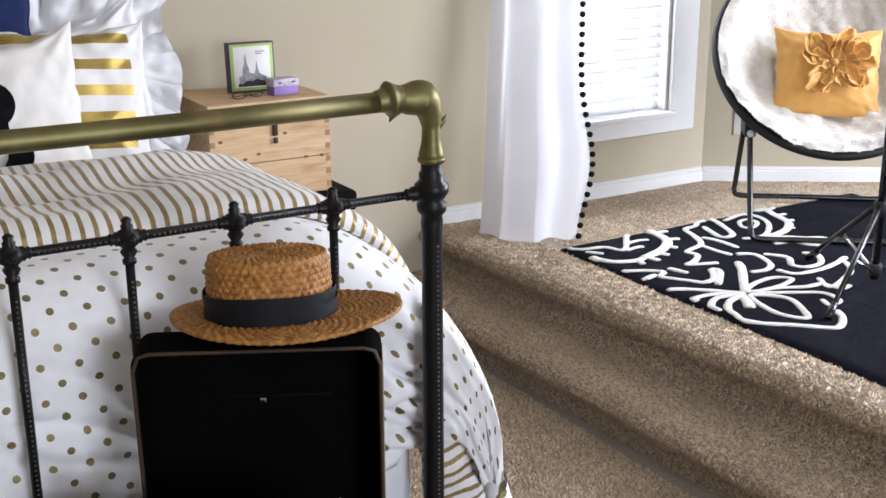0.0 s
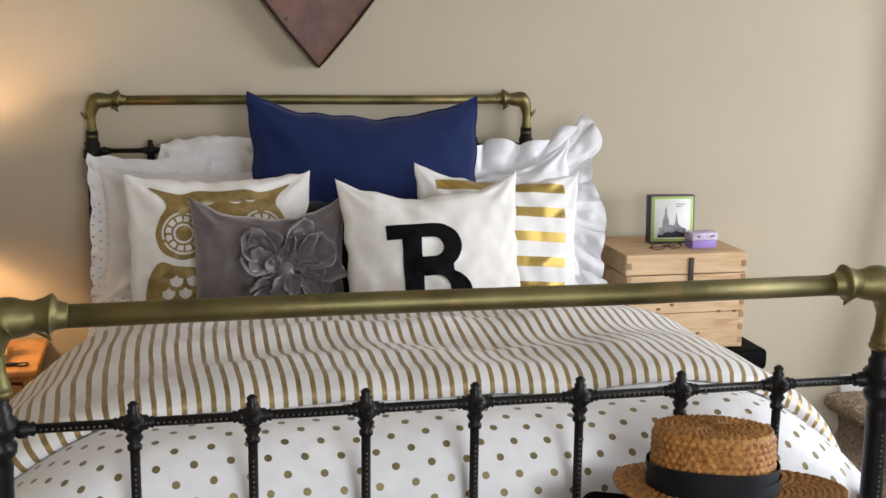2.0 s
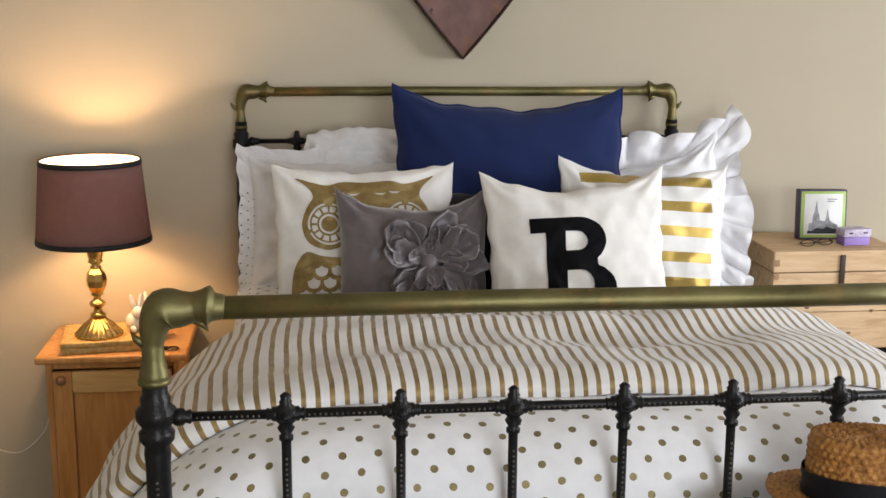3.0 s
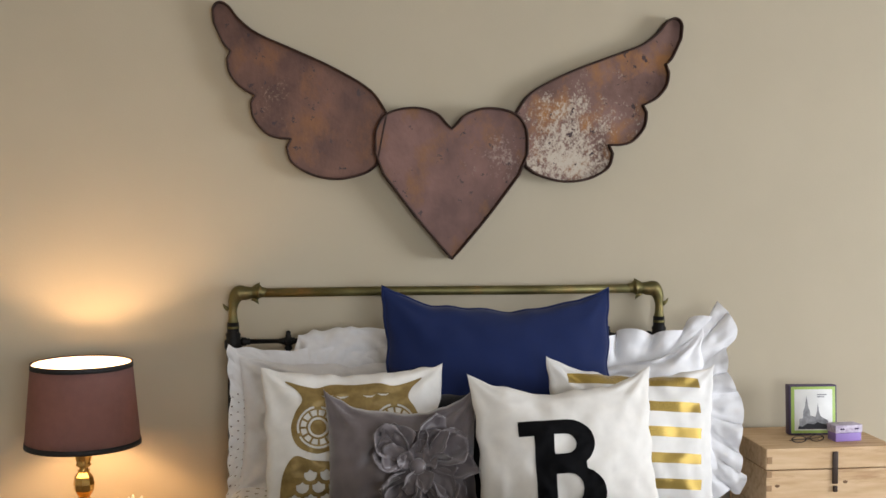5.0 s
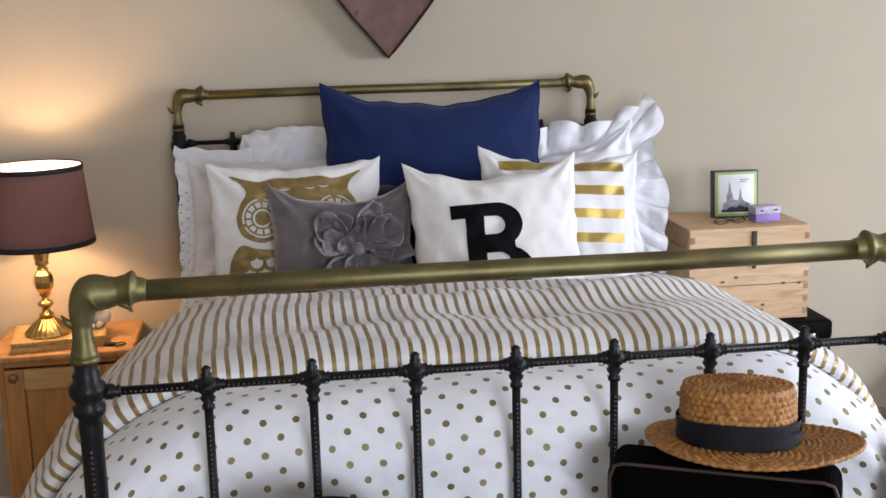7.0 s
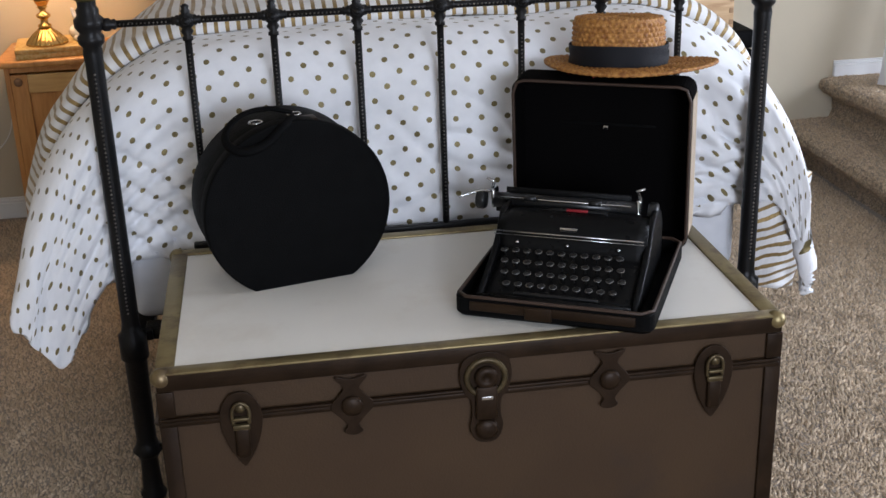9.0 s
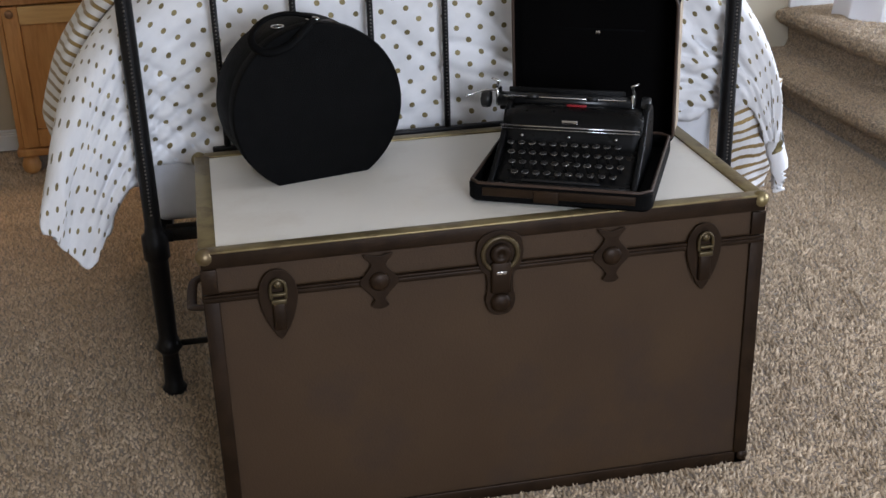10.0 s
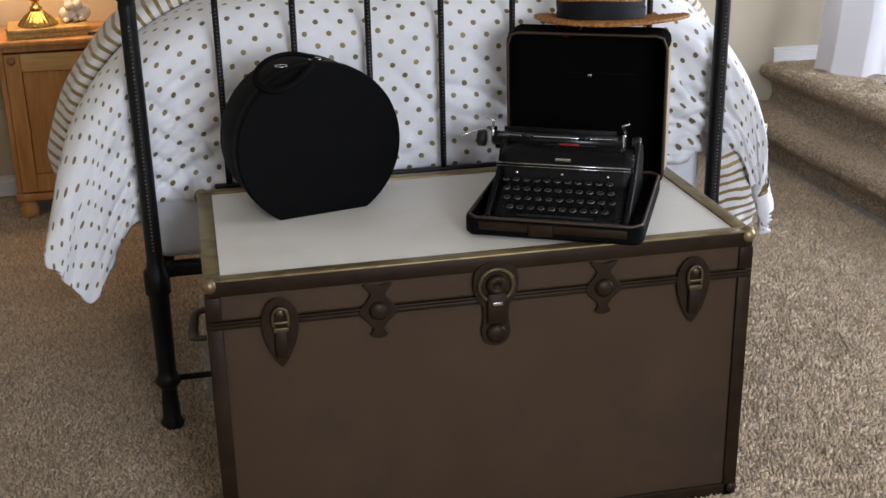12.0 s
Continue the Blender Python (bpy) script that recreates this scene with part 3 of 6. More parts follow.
for y, zt, zk, zb, prof in ((0.0, 1.223, 1.063, 0.60, footboard_post), (HB, 1.381, 1.232, 0.60, headboard_post)):
    px = PX if y == 0 else 0.668
    s, slim = (0.167, 1.0) if y == 0 else (2 * px / 8, 0.8)
    for sx in (-1, 1):
        p = part("post", lathe(prof(), 20), M["iron"], bed, "black iron post")
        p.location = (sx * px, y, 0)
        part("beading", beads(0.46, zk - 0.09, 0.0186), M["bead"], p)
        e = part("brass_elbow", elbow(zt, slim), M["brass"], bed, "cast brass corner")
        e.matrix_basis = Matrix.Translation((sx * px, y, 0)) @ Matrix.Diagonal((-sx, 1, 1, 1))
        for nm, bm in elbow_trim(zt, slim):
            part(nm, bm, M["brass"], e)
    part("top_rail", tube([(-px + 0.096, y, zt), (-0.2, y, zt + 0.0015), (0.25, y, zt - 0.001), (px - 0.096, y, zt)], 0.0168 * (slim + 0.05 if y else 1), 20), M["brass"], bed, "aged brass tube")
    part("middle_rail", tube([(-px + 0.02, y, zk), (px - 0.02, y, zk)], 0.0072, 10), M["iron"], bed)
    part("bottom_rail", boxes((-px * 0.78, px * 0.78, y - 0.008, y + 0.008, zb - 0.024, zb + 0.0), bevel=0.003), M["iron"], bed)
    part("stretcher", tube([(-px, y, 0.126), (px, y, 0.126)], 0.0075, 10), M["iron"], bed)
    for sx in (-1, 1):
        part("collar", lathe([(0.008, 0), (0.013, 0.006), (0.013, 0.016), (0.009, 0.02), (0.011, 0.026), (0.007, 0.03)], 12, pose(sx * (px - 0.022), y, zk, 0, -90 * sx)), M["iron"], bed)
    for i in range(7):
        x = (i - 3) * s
        k = part("knot", knot(), M["iron"], bed) if i == 0 and y == 0 else again(k, (x, y, zk))
        k.location = (x, y, zk)
        sp = part("spindle", tube([(0, 0, 0), (0, 0, zk - zb - 0.04)], 0.0072, 10), M["iron"], bed) if i == 0 else again(sp, (x, y, zb))
        sp.location = (x, y, zb)
        bd = part("spindle_beading", beads(0.02, zk - zb - 0.06, 0.0076, 0.008, 0.002), M["bead"], bed) if i == 0 else again(bd, (x, y, zb))
        bd.location = (x, y, zb)
    if y == 0:
        rb = bmesh.new()
        x = -px + 0.05
        while x < px - 0.05:
            if abs((x / s + 4) % 1 - 0.5) < 0.31:
                bmesh.ops.create_icosphere(rb, subdivisions=1, radius=0.0021, matrix=Matrix.Translation((x, -0.0074, zk)))
            x += 0.008
        tagged(part("rail_beading", rb, M["bead"], bed), kind="stuff")
for sx in (-1, 1):
    part("side_rail", boxes((sx * 0.665 - 0.02, sx * 0.665 + 0.02, 0.02, 1.98, 0.375, 0.40), bevel=0.003), M["iron"], bed)
part("end_rail", boxes((-0.66, 0.66, 0.03, 0.07, 0.372, 0.402), bevel=0.003), M["iron"], bed)
for i in range(6):
    part("bed_slat", boxes((-0.645, 0.645, 0.25 + 0.28 * i, 0.31 + 0.28 * i, 0.38, 0.399)), M["iron"], bed)


def pad(x, y0, y1, z0, z1, r, amp):
    """A soft upholstered block with creased sides."""
    bm = boxes((-x, x, y0, y1, z0, z1))
    bmesh.ops.bevel(bm, geom=bm.edges[:], offset=r, segments=4, profile=0.5, affect="EDGES")
    bmesh.ops.subdivide_edges(bm, edges=[e for e in bm.edges if e.calc_length() > 0.3], cuts=14, use_grid_fill=True)
    uvl = bm.loops.layers.uv.new("cloth")
    for v in bm.verts:
        v.co += Vector((0, amp * wave(v.co.x * 5, 0, v.co.z * 30), amp * 0.5 * wave(v.co.x * 4, v.co.y * 4, 2)))
    for f in bm.faces:
        for lp in f.loops:
            p = lp.vert.co
            lp[uvl].uv = (p.x + (0 if abs(f.normal.x) < 0.7 else p.z), p.y + (0 if abs(f.normal.z) > 0.7 else p.z))
    return bm


tagged(link("box_spring", pad(0.684, 0.064, 1.94, 0.403, 0.60, 0.03, 0.006), M["tick"]), "white covered box spring on the bed frame", "box spring")
tagged(link("mattress", pad(0.675, 0.10, 1.94, 0.602, 0.835, 0.06, 0.006), M["dots"]), "mattress under a white sheet with gold dots", "mattress")


class Profile:
    """Runs flat, then bends down to a given angle; by length along the cloth."""

    def __init__(self, flat, bend, angle, n=400, length=1.6):
        self.step = length / n
        self.x, self.z = [0.0], [0.0]
        for i in range(n):
            a = (i + 0.5) * self.step
            th = radians(angle) * min(max((a - flat) / bend, 0), 1)
            self.x.append(self.x[-1] + math.cos(th) * self.step)
            self.z.append(self.z[-1] - math.sin(th) * self.step)

    def at(self, a):
        i = min(max(a / self.step, 0), len(self.x) - 1.001)
        k, f = int(i), i - int(i)
        return self.x[k] + (self.x[k + 1] - self.x[k]) * f, self.z[k] + (self.z[k + 1] - self.z[k]) * f


SIDE = Profile(0.46, 0.50, 78)
FOOT = Profile(0.0, 0.19, 89)
TOP = 0.985


def cover(s, b, lift=0.0, puff=1.0, crease=1.0):
    """The duvet: s across from the middle, b along from the crest at y = 0.26 towards the foot (negative: towards the pillows)."""
    sg, a = (1 if s >= 0 else -1), abs(s)
    x, zs = SIDE.at(a)
    w = float(np.interp(a, [0.5, 0.66, 0.85, 1.0, 1.06, 1.13], [1, 0.82, 0.80, 0.76, 0.72, 0.66] if s < 0 else [1, 0.80, 0.74, 0.68, 0.64, 0.58]))
    if b > 0:
        dy, zf = FOOT.at(b)
        y = 0.155 - dy * (1 + 0.45 * min(max((a - 0.70) / 0.3, 0), 1))
        zf *= w
        x += max(0, -zf) * 0.02
        if a > 0.64:
            x += 0.015 * min((a - 0.64) / 0.3, 1) * min(b / 0.4, 1)
    else:
        y, zf = 0.155 - b, -0.12 * min(max((-b - 0.45) / 0.55, 0), 1) ** 1.4
    if a > 0.7:
        x += (0.045 if s < 0 else -0.04) * min((a - 0.7) / 0.4, 1)
    crown = 0.015 * math.cos(min(a / 0.7, 1) * math.pi / 2)
    z = TOP + crown + zs + zf
    big = 0.016 * wave(s * 3.1, b * 3.3, 4.0) + 0.008 * wave(s * 7, b * 8, 1.0)
    fold = 0.0
    if b > 0.12 and a < 0.75:
        fold = 0.010 * math.sin(s * 16 + 3 * wave(s * 3, b * 2, 7)) * min((b - 0.12) / 0.2, 1)
    if a > 0.72:
        fold += (1 if s < 0 else 0.55) * (0.018 if b < 0.2 else 0.018 - 0.012 * min((b - 0.2) / 0.15, 1)) * math.sin(b * 19 + 4 * wave(s, b * 2, 5)) * min((a - 0.72) / 0.3, 1)
    z += (big * 0.9 + lift) * (1 - 0.6 * min(max((a - 0.58) / 0.24, 0), 1)) * puff
    x += (fold if a > 0.72 else 0) + lift * 0.9 * min(max((a - 0.5) / 0.24, 0), 1) + big * 0.6 * min(a, 1)
    y -= fold if (b > 0.12 and a <= 0.75) else 0
    if b > 0.15 and a < 0.95:
        y -= min((0.95 - a) / 0.12, 1) * 0.010 * wave(s * 12 + 3 * b, b * 7, 6) * min((b - 0.15) / 0.15, 1) + 0.007 * min((0.95 - a) / 0.12, 1) * abs(wave(s * 22, b * 16 + s * 8, 12)) * min((b - 0.15) / 0.15, 1)
    y -= (big * 0.5 if b > 0.1 else 0) + (lift if b > 0.15 else 0)
    if b > 0.10 and a < 0.72:
        y = max(y, 0.026 + 0.006 * wave(s * 9, b * 9, 2))
    if b > 0.14:
        # sharp creases that gather towards the hem and the posts
        k = crease * min((b - 0.14) / 0.18, 1) * (0.4 + 0.6 * min(max((a - 0.22) / 0.3, 0), 1)) * max(0.12, min(1, (0.85 - a) / 0.13))
        r1 = max(0, 1 - 5 * abs(wave(s * 4 + b * 2, b * 15 - a * 7, 3)))
        r2 = max(0, 1 - 4 * abs(wave(s * 7 - b * 5, b * 9 + a * 9, 21)))
        y += k * (0.026 * r1 + 0.020 * r2)
        z -= k * 0.006 * r1
    return Vector((sg * x, y, z))


SA, FB = 1.13, 0.53
duvet = thing("duvet", "puffy white duvet with gold dots, turned down to its striped lining", "duvet")


def upward(bm):
    bmesh.ops.reverse_faces(bm, faces=bm.faces[:])
    return bm


def hem(s):
    """How far the foot end hangs; it is tucked up at the middle and falls lower at the corners."""
    a = abs(s)
    k = min(max((a - (0.84 if s < 0 else 0.96)) / 0.29, 0), 1)
    if s > 0:
        return FB - 0.02 * math.exp(-((s - 0.2) / 0.2) ** 2) + 0.012 * wave(s * 4, 0, 8) - 0.02 * min(max((a - 0.9) / 0.1, 0), 1) - 0.10 * math.exp(-((a - 0.80) / 0.08) ** 2) - 0.36 * k ** 1.4
    return FB - 0.02 * math.exp(-((s - 0.2) / 0.2) ** 2) + 0.012 * wave(s * 4, 0, 8) + 0.04 * min(max((a - 0.7) / 0.2, 0), 1) + 0.075 * math.exp(-((a - 0.87) / 0.075) ** 2) - 0.36 * k ** 1.25


def lay(u, v, crease=1.0):
    s = SA * (2 * u - 1)
    return cover(s, -0.5 + (hem(s) + 0.5) * v, crease=crease)


# the print follows the true lengths along the cloth
NU, NV = 210, 120
G = np.array([[lay(i / NU, j / NV, 0.0) for j in range(NV + 1)] for i in range(NU + 1)])
CU, CV = np.zeros((NU + 1, NV + 1)), np.zeros((NU + 1, NV + 1))
CU[1:] = np.cumsum(np.linalg.norm(np.diff(G, axis=0), axis=2), axis=0)
CU -= CU[NU // 2]
CV[:, 1:] = np.cumsum(np.linalg.norm(np.diff(G, axis=1), axis=2), axis=1)
for _ in range(6):
    CV[1:-1] = (CV[:-2] + CV[1:-1] + CV[2:]) / 3
    CU[:, 1:-1] = (CU[:, :-2] + CU[:, 1:-1] + CU[:, 2:]) / 3


def cloth_uv(u, v):
    i, j = round(u * NU), round(v * NV)
    return float(CU[i, j]), float(CV[i, j])


main = part("dotted_cover", upward(sheet(lay, NU, NV, cloth_uv)), [M["dots"], M["bands"]], duvet)
md = main.modifiers.new("thickness", "SOLIDIFY")
md.thickness, md.offset, md.material_offset, md.material_offset_rim = 0.022, -1, 0, 0


def turned(u, v):
    s, b = 1.06 * (2 * u - 1) - 0.04 * (1 - u), -1.03 + 0.965 * v
    edge = min((1 - v) / 0.055, 1.0)
    lift = 0.006 + 0.034 * math.sqrt(max(0, 1 - (1 - edge) ** 2)) * min(1, (1 - abs(2 * u - 1)) / 0.05 + 0.3)
    p = cover(s, b, lift)
    # creases that run slantwise across the turned-down part
    c = max(0, 1 - abs(s) / 0.8)
    p.z += c * (0.016 * math.sin(b * 26 + s * 3 + 2.5 * wave(s * 2.2, b * 2, 9)) * math.exp(-((b + 0.38) / 0.18) ** 2) + 0.011 * wave(s * 6, b * 14, 3))
    return p


fold = part("turned_down_lining", upward(sheet(turned, 150, 96, lambda u, v: (1.06 * (2 * u - 1) - 0.04 * (1 - u) + 0.006 * math.sin(v * 9 + u * 4), v))), M["bands"], duvet, "white lining with gold stripes")
md = fold.modifiers.new("thickness", "SOLIDIFY")
md.thickness, md.offset = 0.02, -1


def rolled(u, v):
    """The hem at the bay side rolls under and shows its lining."""
    x = 0.69 + 0.175 * u - 0.03 * v * u
    z = 0.62 - 0.25 * v - 0.03 * u * v + 0.006 * wave(u * 3, v * 4, 2)
    return Vector((x, 0.085 - 0.045 * math.sin(math.pi * (0.15 + 0.75 * u)) - 0.02 * math.sin(math.pi * v) + 0.014 * wave(u * 2.5, v * 5, 6), z))


md = part("rolled_hem", sheet(rolled, 24, 30, lambda u, v: (0.25 * v + 0.062 * u + 0.006 * math.sin(u * 5), u)), M["bands"], duvet, "white lining with gold stripes").modifiers.new("thickness", "SOLIDIFY")
md.thickness, md.offset = 0.015, 1

# ---------------------------------------------------------------- pillows


class Cushion:
    """A stuffed square: front(x, z) gives the place on its front; base at z = 0, front towards -y."""

    def __init__(self, w, h, t, pinch=0.07, sag=0.05, seed=0.0, crease=0.006):
        self.w, self.h, self.t, self.pinch, self.sag, self.seed, self.crease = w, h, t, pinch, sag, seed, crease

    def at(self, u, v, side):
        w, h = self.w, self.h
        x = w / 2 * u * (1 - self.pinch * (1 - v * v))
        z = h / 2 * (1 + v * (1 - self.pinch * (1 - u * u)))
        if v > 0:
            z -= self.sag * h * (1 - abs(u) ** 2.0) ** 0.8 * v ** 2.2 * (1 + 0.25 * wave(u * 2.5 + self.seed, 0, 9))
            z += 0.006 * wave(u * 6 + self.seed, 1, 4) * v ** 3
        k = max((1 - u * u) * (1 - v * v), 0)
        y = side * self.t / 2 * k ** 0.5
        y += side * self.crease * k ** 0.25 * wave(u * 2.2 + self.seed, v * 2.2, side) + side * self.crease * 0.6 * k ** 0.3 * wave(u * 5 + self.seed, v * 5, 3 + side)
        y += side * self.crease * 0.9 * min(k * 5, 1) * (0.25 - abs(wave(u * 3.1 + 2.2 * v + self.seed, v * 2.6 - u, 6 + side)) - 0.6 * abs(wave(u * 7 - 3 * v + self.seed, v * 6 + 2 * u, 16 + side)))
        x += 0.008 * wave(v * 5, self.seed, 5) * u * u
        z += 0.006 * wave(u * 5, self.seed, 7) * v * v
        # pull lines that fan in from the corners
        for cu in (-1, 1):
            for cv in (-1, 1):
                d = math.hypot(u - cu, v - cv)
                if d < 0.9:
                    y += side * self.crease * 0.7 * math.sin(9 * math.atan2(abs(v - cv), abs(u - cu) + 1e-6)) * (0.9 - d) * min(k * 8, 1)
        return Vector((x, y, z))

    def mesh(self, n=46):
        bm = bmesh.new()
        uvl = bm.loops.layers.uv.new("cloth")
        grid = {}
        for side in (-1, 1):
            for i in range(n + 1):
                for j in range(n + 1):
                    u, v = math.sin(math.pi / 2 * (2 * i / n - 1)), math.sin(math.pi / 2 * (2 * j / n - 1))
                    if side == 1 and (i in (0, n) or j in (0, n)):
                        grid[side, i, j] = grid[-1, i, j]
                    else:
                        grid[side, i, j] = bm.verts.new(self.at(u, v, side))
            for i in range(n):
                for j in range(n):
                    q = [(i, j), (i + 1, j), (i + 1, j + 1), (i, j + 1)]
                    f = bm.faces.new([grid[side, a, b] for a, b in (q if side < 0 else q[::-1])])
                    for lp in f.loops:
                        lp[uvl].uv = (lp.vert.co.x, lp.vert.co.z - self.h / 2)
        return bm

    def front(self, x, z, off=0.0):
        """x, z in metres from the middle of the cushion."""
        v = max(-1, min(1, z / (self.h / 2)))
        u = max(-1, min(1, x / (self.w / 2)))
        for _ in range(6):
            p = self.at(u, v, -1)
            u = max(-1, min(1, u + (x - p.x) / (self.w / 2)))
            v = max(-1, min(1, v + (z + self.h / 2 - p.z) / (self.h / 2)))
        p = self.at(u, v, -1)
        return Vector((p.x, p.y - off, p.z))

    def printed(self, loops, off=0.003, cell=0.009):
        """Flat shapes laid on the front of the cushion."""
        bm = plate(loops[0], 0.0, loops[1:])
        for axis in (0, 2):
            lo, hi = min(v.co[axis] for v in bm.verts), max(v.co[axis] for v in bm.verts)
            c = lo + cell
            while c < hi:
                co, no = [0, 0, 0], [0, 0, 0]
                co[axis], no[axis] = c, 1
                bmesh.ops.bisect_plane(bm, geom=bm.verts[:] + bm.edges[:] + bm.faces[:], plane_co=co, plane_no=no)
                c += cell
        for v in bm.verts:
            v.co = self.front(v.co.x, v.co.z, off)
        bmesh.ops.recalc_face_normals(bm, faces=bm.faces[:])
        if bm.faces and sum(f.normal.y * f.calc_area() for f in bm.faces) > 0:
            bmesh.ops.reverse_faces(bm, faces=bm.faces[:])
        return bm


def pillow(name, c, material, label, m, cover_name="cover"):
    t = thing(name, label, "pillow", m, "pillows on the bed")
    part(cover_name, c.mesh(), material, t)
    return t


def ruffle(c, depth, waves, seed, a0=0.0, a1=1.0, amp=1.0):
    """A gathered frill round a cushion's seam."""
    pts = []
    n = 84
    for k in range(4 * n):
        e, f = divmod(k, n)
        s = 2 * f / n - 1
        u, v = ((s, 1), (1, -s), (-s, -1), (-1, s))[e]
        pts.append((c.at(u, v, -1), Vector((u, 0, v)).normalized()))

    def fn(a, b):
        a = a0 + (a1 - a0) * a
        p, d = pts[int(round(a * 4 * n)) % (4 * n)]
        ph = a * waves * 2 * math.pi + 2.5 * wave(a * 23 + seed, 0, 0)
        out = depth * b * (0.85 + 0.45 * amp * wave(a * 19, seed, 2))
        return p + d * out + amp * Vector((0, 0.22 * depth * b * math.sin(ph) + 0.3 * depth * b * wave(a * 40, seed, 6) + 0.16 * depth * min(b * 3, 1) * wave(a * 120, b * 3 + seed, 8), 0)) + Vector((d.z, 0, -d.x)) * 0.16 * amp * depth * b * math.cos(ph)

    return sheet(fn, int(round(4 * n * (a1 - a0))), 10, lambda a, b: ((a0 + (a1 - a0) * a) * 3, b * depth))


c = Cushion(0.60, 0.40, 0.17, 0.06, 0.05, 1.0, 0.022)
sham = pillow("ruffled_sham", c, M["sheet"], "white ruffled pillow sham leaning on the iron headboard", pose(-0.345, 1.79, 0.815, -12, 0, 0))
part("ruffle", ruffle(c, 0.055, 34, 3.0, 0.0, 0.76, 0.4), M["sheet"], sham)
part("ruffle", ruffle(c, 0.055, 34, 3.0, 0.76, 0.93, 0.4), M["eyelet"], sham, "white frill with a row of brown eyelets")
part("ruffle", ruffle(c, 0.055, 34, 3.0, 0.93, 1.0, 0.4), M["sheet"], sham)
c = Cushion(0.61, 0.43, 0.17, 0.06, 0.22, 2.0, 0.028)
sham = pillow("ruffled_sham", c, M["sheet"], "white ruffled pillow sham leaning on the iron headboard", pose(0.470, 1.76, 0.838, -13, -4, -6))
part("ruffle", ruffle(c, 0.118, 30, 8.0, amp=0.8), M["sheet"], sham)
c = Cushion(0.34, 0.36, 0.15, -0.16, 0.02, 5.0, 0.035)
pillow("sleeping_pillow", c, M["sheet"], "plump white sleeping pillow behind the shams", pose(-0.30, 1.9, 0.90, -4, 0, 0))
c = Cushion(0.66, 0.635, 0.20, 0.06, 0.085, 3.0, 0.006)
blue = pillow("navy_pillow", c, M["blue"], "large navy blue linen pillow with a pinched top", pose(0.092, 1.50, 0.812, -18, 1.3, 2))
seam = [c.at(math.cos(a) / max(abs(math.cos(a)), abs(math.sin(a))), math.sin(a) / max(abs(math.cos(a)), abs(math.sin(a))), -1) for a in (2 * math.pi * i / 120 for i in range(120))]
part("welt", tube(seam, 0.006, 8, closed=True), M["blue"], blue)
c = Cushion(0.36, 0.34, 0.14, 0.05, 0.0, 4.0, 0.006)
pillow("black_pillow", c, M["black_cloth"], "small black pillow between the cushions", pose(-0.02, 1.44, 0.82, -14, 0, 0))

# the owl cushion
c = Cushion(0.49, 0.43, 0.17, 0.05, 0.035, 6.0, 0.014)
owl = pillow("printed_pillow", c, M["linen"], "cream linen pillow with a gold printed bird", pose(-0.315, 1.40, 0.812, -16, 0, 3))


def owl_shapes():
    """Horned brow, ringed eyes and a body of round feathers, in metres from the cushion's middle."""
    left = [(-0.06, 0.166), (-0.10, 0.158), (-0.14, 0.166), (-0.183, 0.18), (-0.152, 0.152), (-0.14, 0.125), (-0.158, 0.095), (-0.170, 0.052), (-0.155, 0.008), (-0.108, -0.014), (-0.05, -0.004)]
    head = curve2([(0, 0.162)] + left + [(0, -0.024)] + [(-x, z) for x, z in left[::-1]], 5)
    holes = []

    def arc(ex, r0, r1, d0, d1, n=4):
        q = [radians(d0 + (d1 - d0) * i / n) for i in range(n + 1)]
        return [(ex + r0 * math.cos(a), 0.054 + r0 * math.sin(a)) for a in q] + [(ex + r1 * math.cos(a), 0.054 + r1 * math.sin(a)) for a in q[::-1]]

    for ex in (-0.100, 0.100):
        for d0, d1 in ((100, 195), (345, 440)):
            holes.append(arc(ex, 0.050, 0.0555, d0, d1, 8))
        for k in range(12):
            holes.append(arc(ex, 0.0315, 0.0455, 30 * k + 4, 30 * k + 26))
        holes.append(circle(ex, 0.054, 0.0265))
        holes.append(arc(ex, 0.050, 0.0555, 205, 335, 10))
        for k in range(2):
            x, z = ex * (0.35 + 0.38 * k), 0.130 + 0.004 * k
            w = math.copysign(0.017, ex)
            holes.append([(x - w, z + 0.003), (x - w * 0.4, z - 0.003), (x + w * 0.4, z - 0.003), (x + w, z + 0.004), (x + w * 0.4, z + 0.0015), (x - w * 0.4, z + 0.0015)])
    yield [head, *holes]
    for ex in (-0.100, 0.100):
        yield [circle(ex, 0.054, 0.0205)]
    side = [(-0.06, -0.036), (-0.12, -0.030), (-0.162, -0.018), (-0.190, -0.055), (-0.200, -0.11), (-0.202, -0.18)]
    body = curve2([(0, -0.044)] + side, 5, False) + curve2([(-x, z) for x, z in side[::-1]], 5, False)
    scales = []
    for r in range(4):
        for k in range(-5, 6):
            x, z = (k + 0.5 * (r % 2)) * 0.041, -0.066 - 0.0305 * r
            if abs(x) < 0.172 - 0.02 * (r == 0):
                half = [(0.0162, 0.005), (0.0155, -0.006), (0.0095, -0.0135)]
                scales.append([(x - p, z + q) for p, q in half] + [(x, z - 0.0165)] + [(x + p, z + q) for p, q in half[::-1]] + [(x + 0.0075, z + 0.0065), (x, z + 0.013), (x - 0.0075, z + 0.0065)])
    yield [body, *scales]


for loops in owl_shapes():
    loops = [[(x, z - 0.006) for x, z in loop] for loop in loops]
    part("gold_print", c.printed(loops), M["gold_print"], owl, "gold ink print")

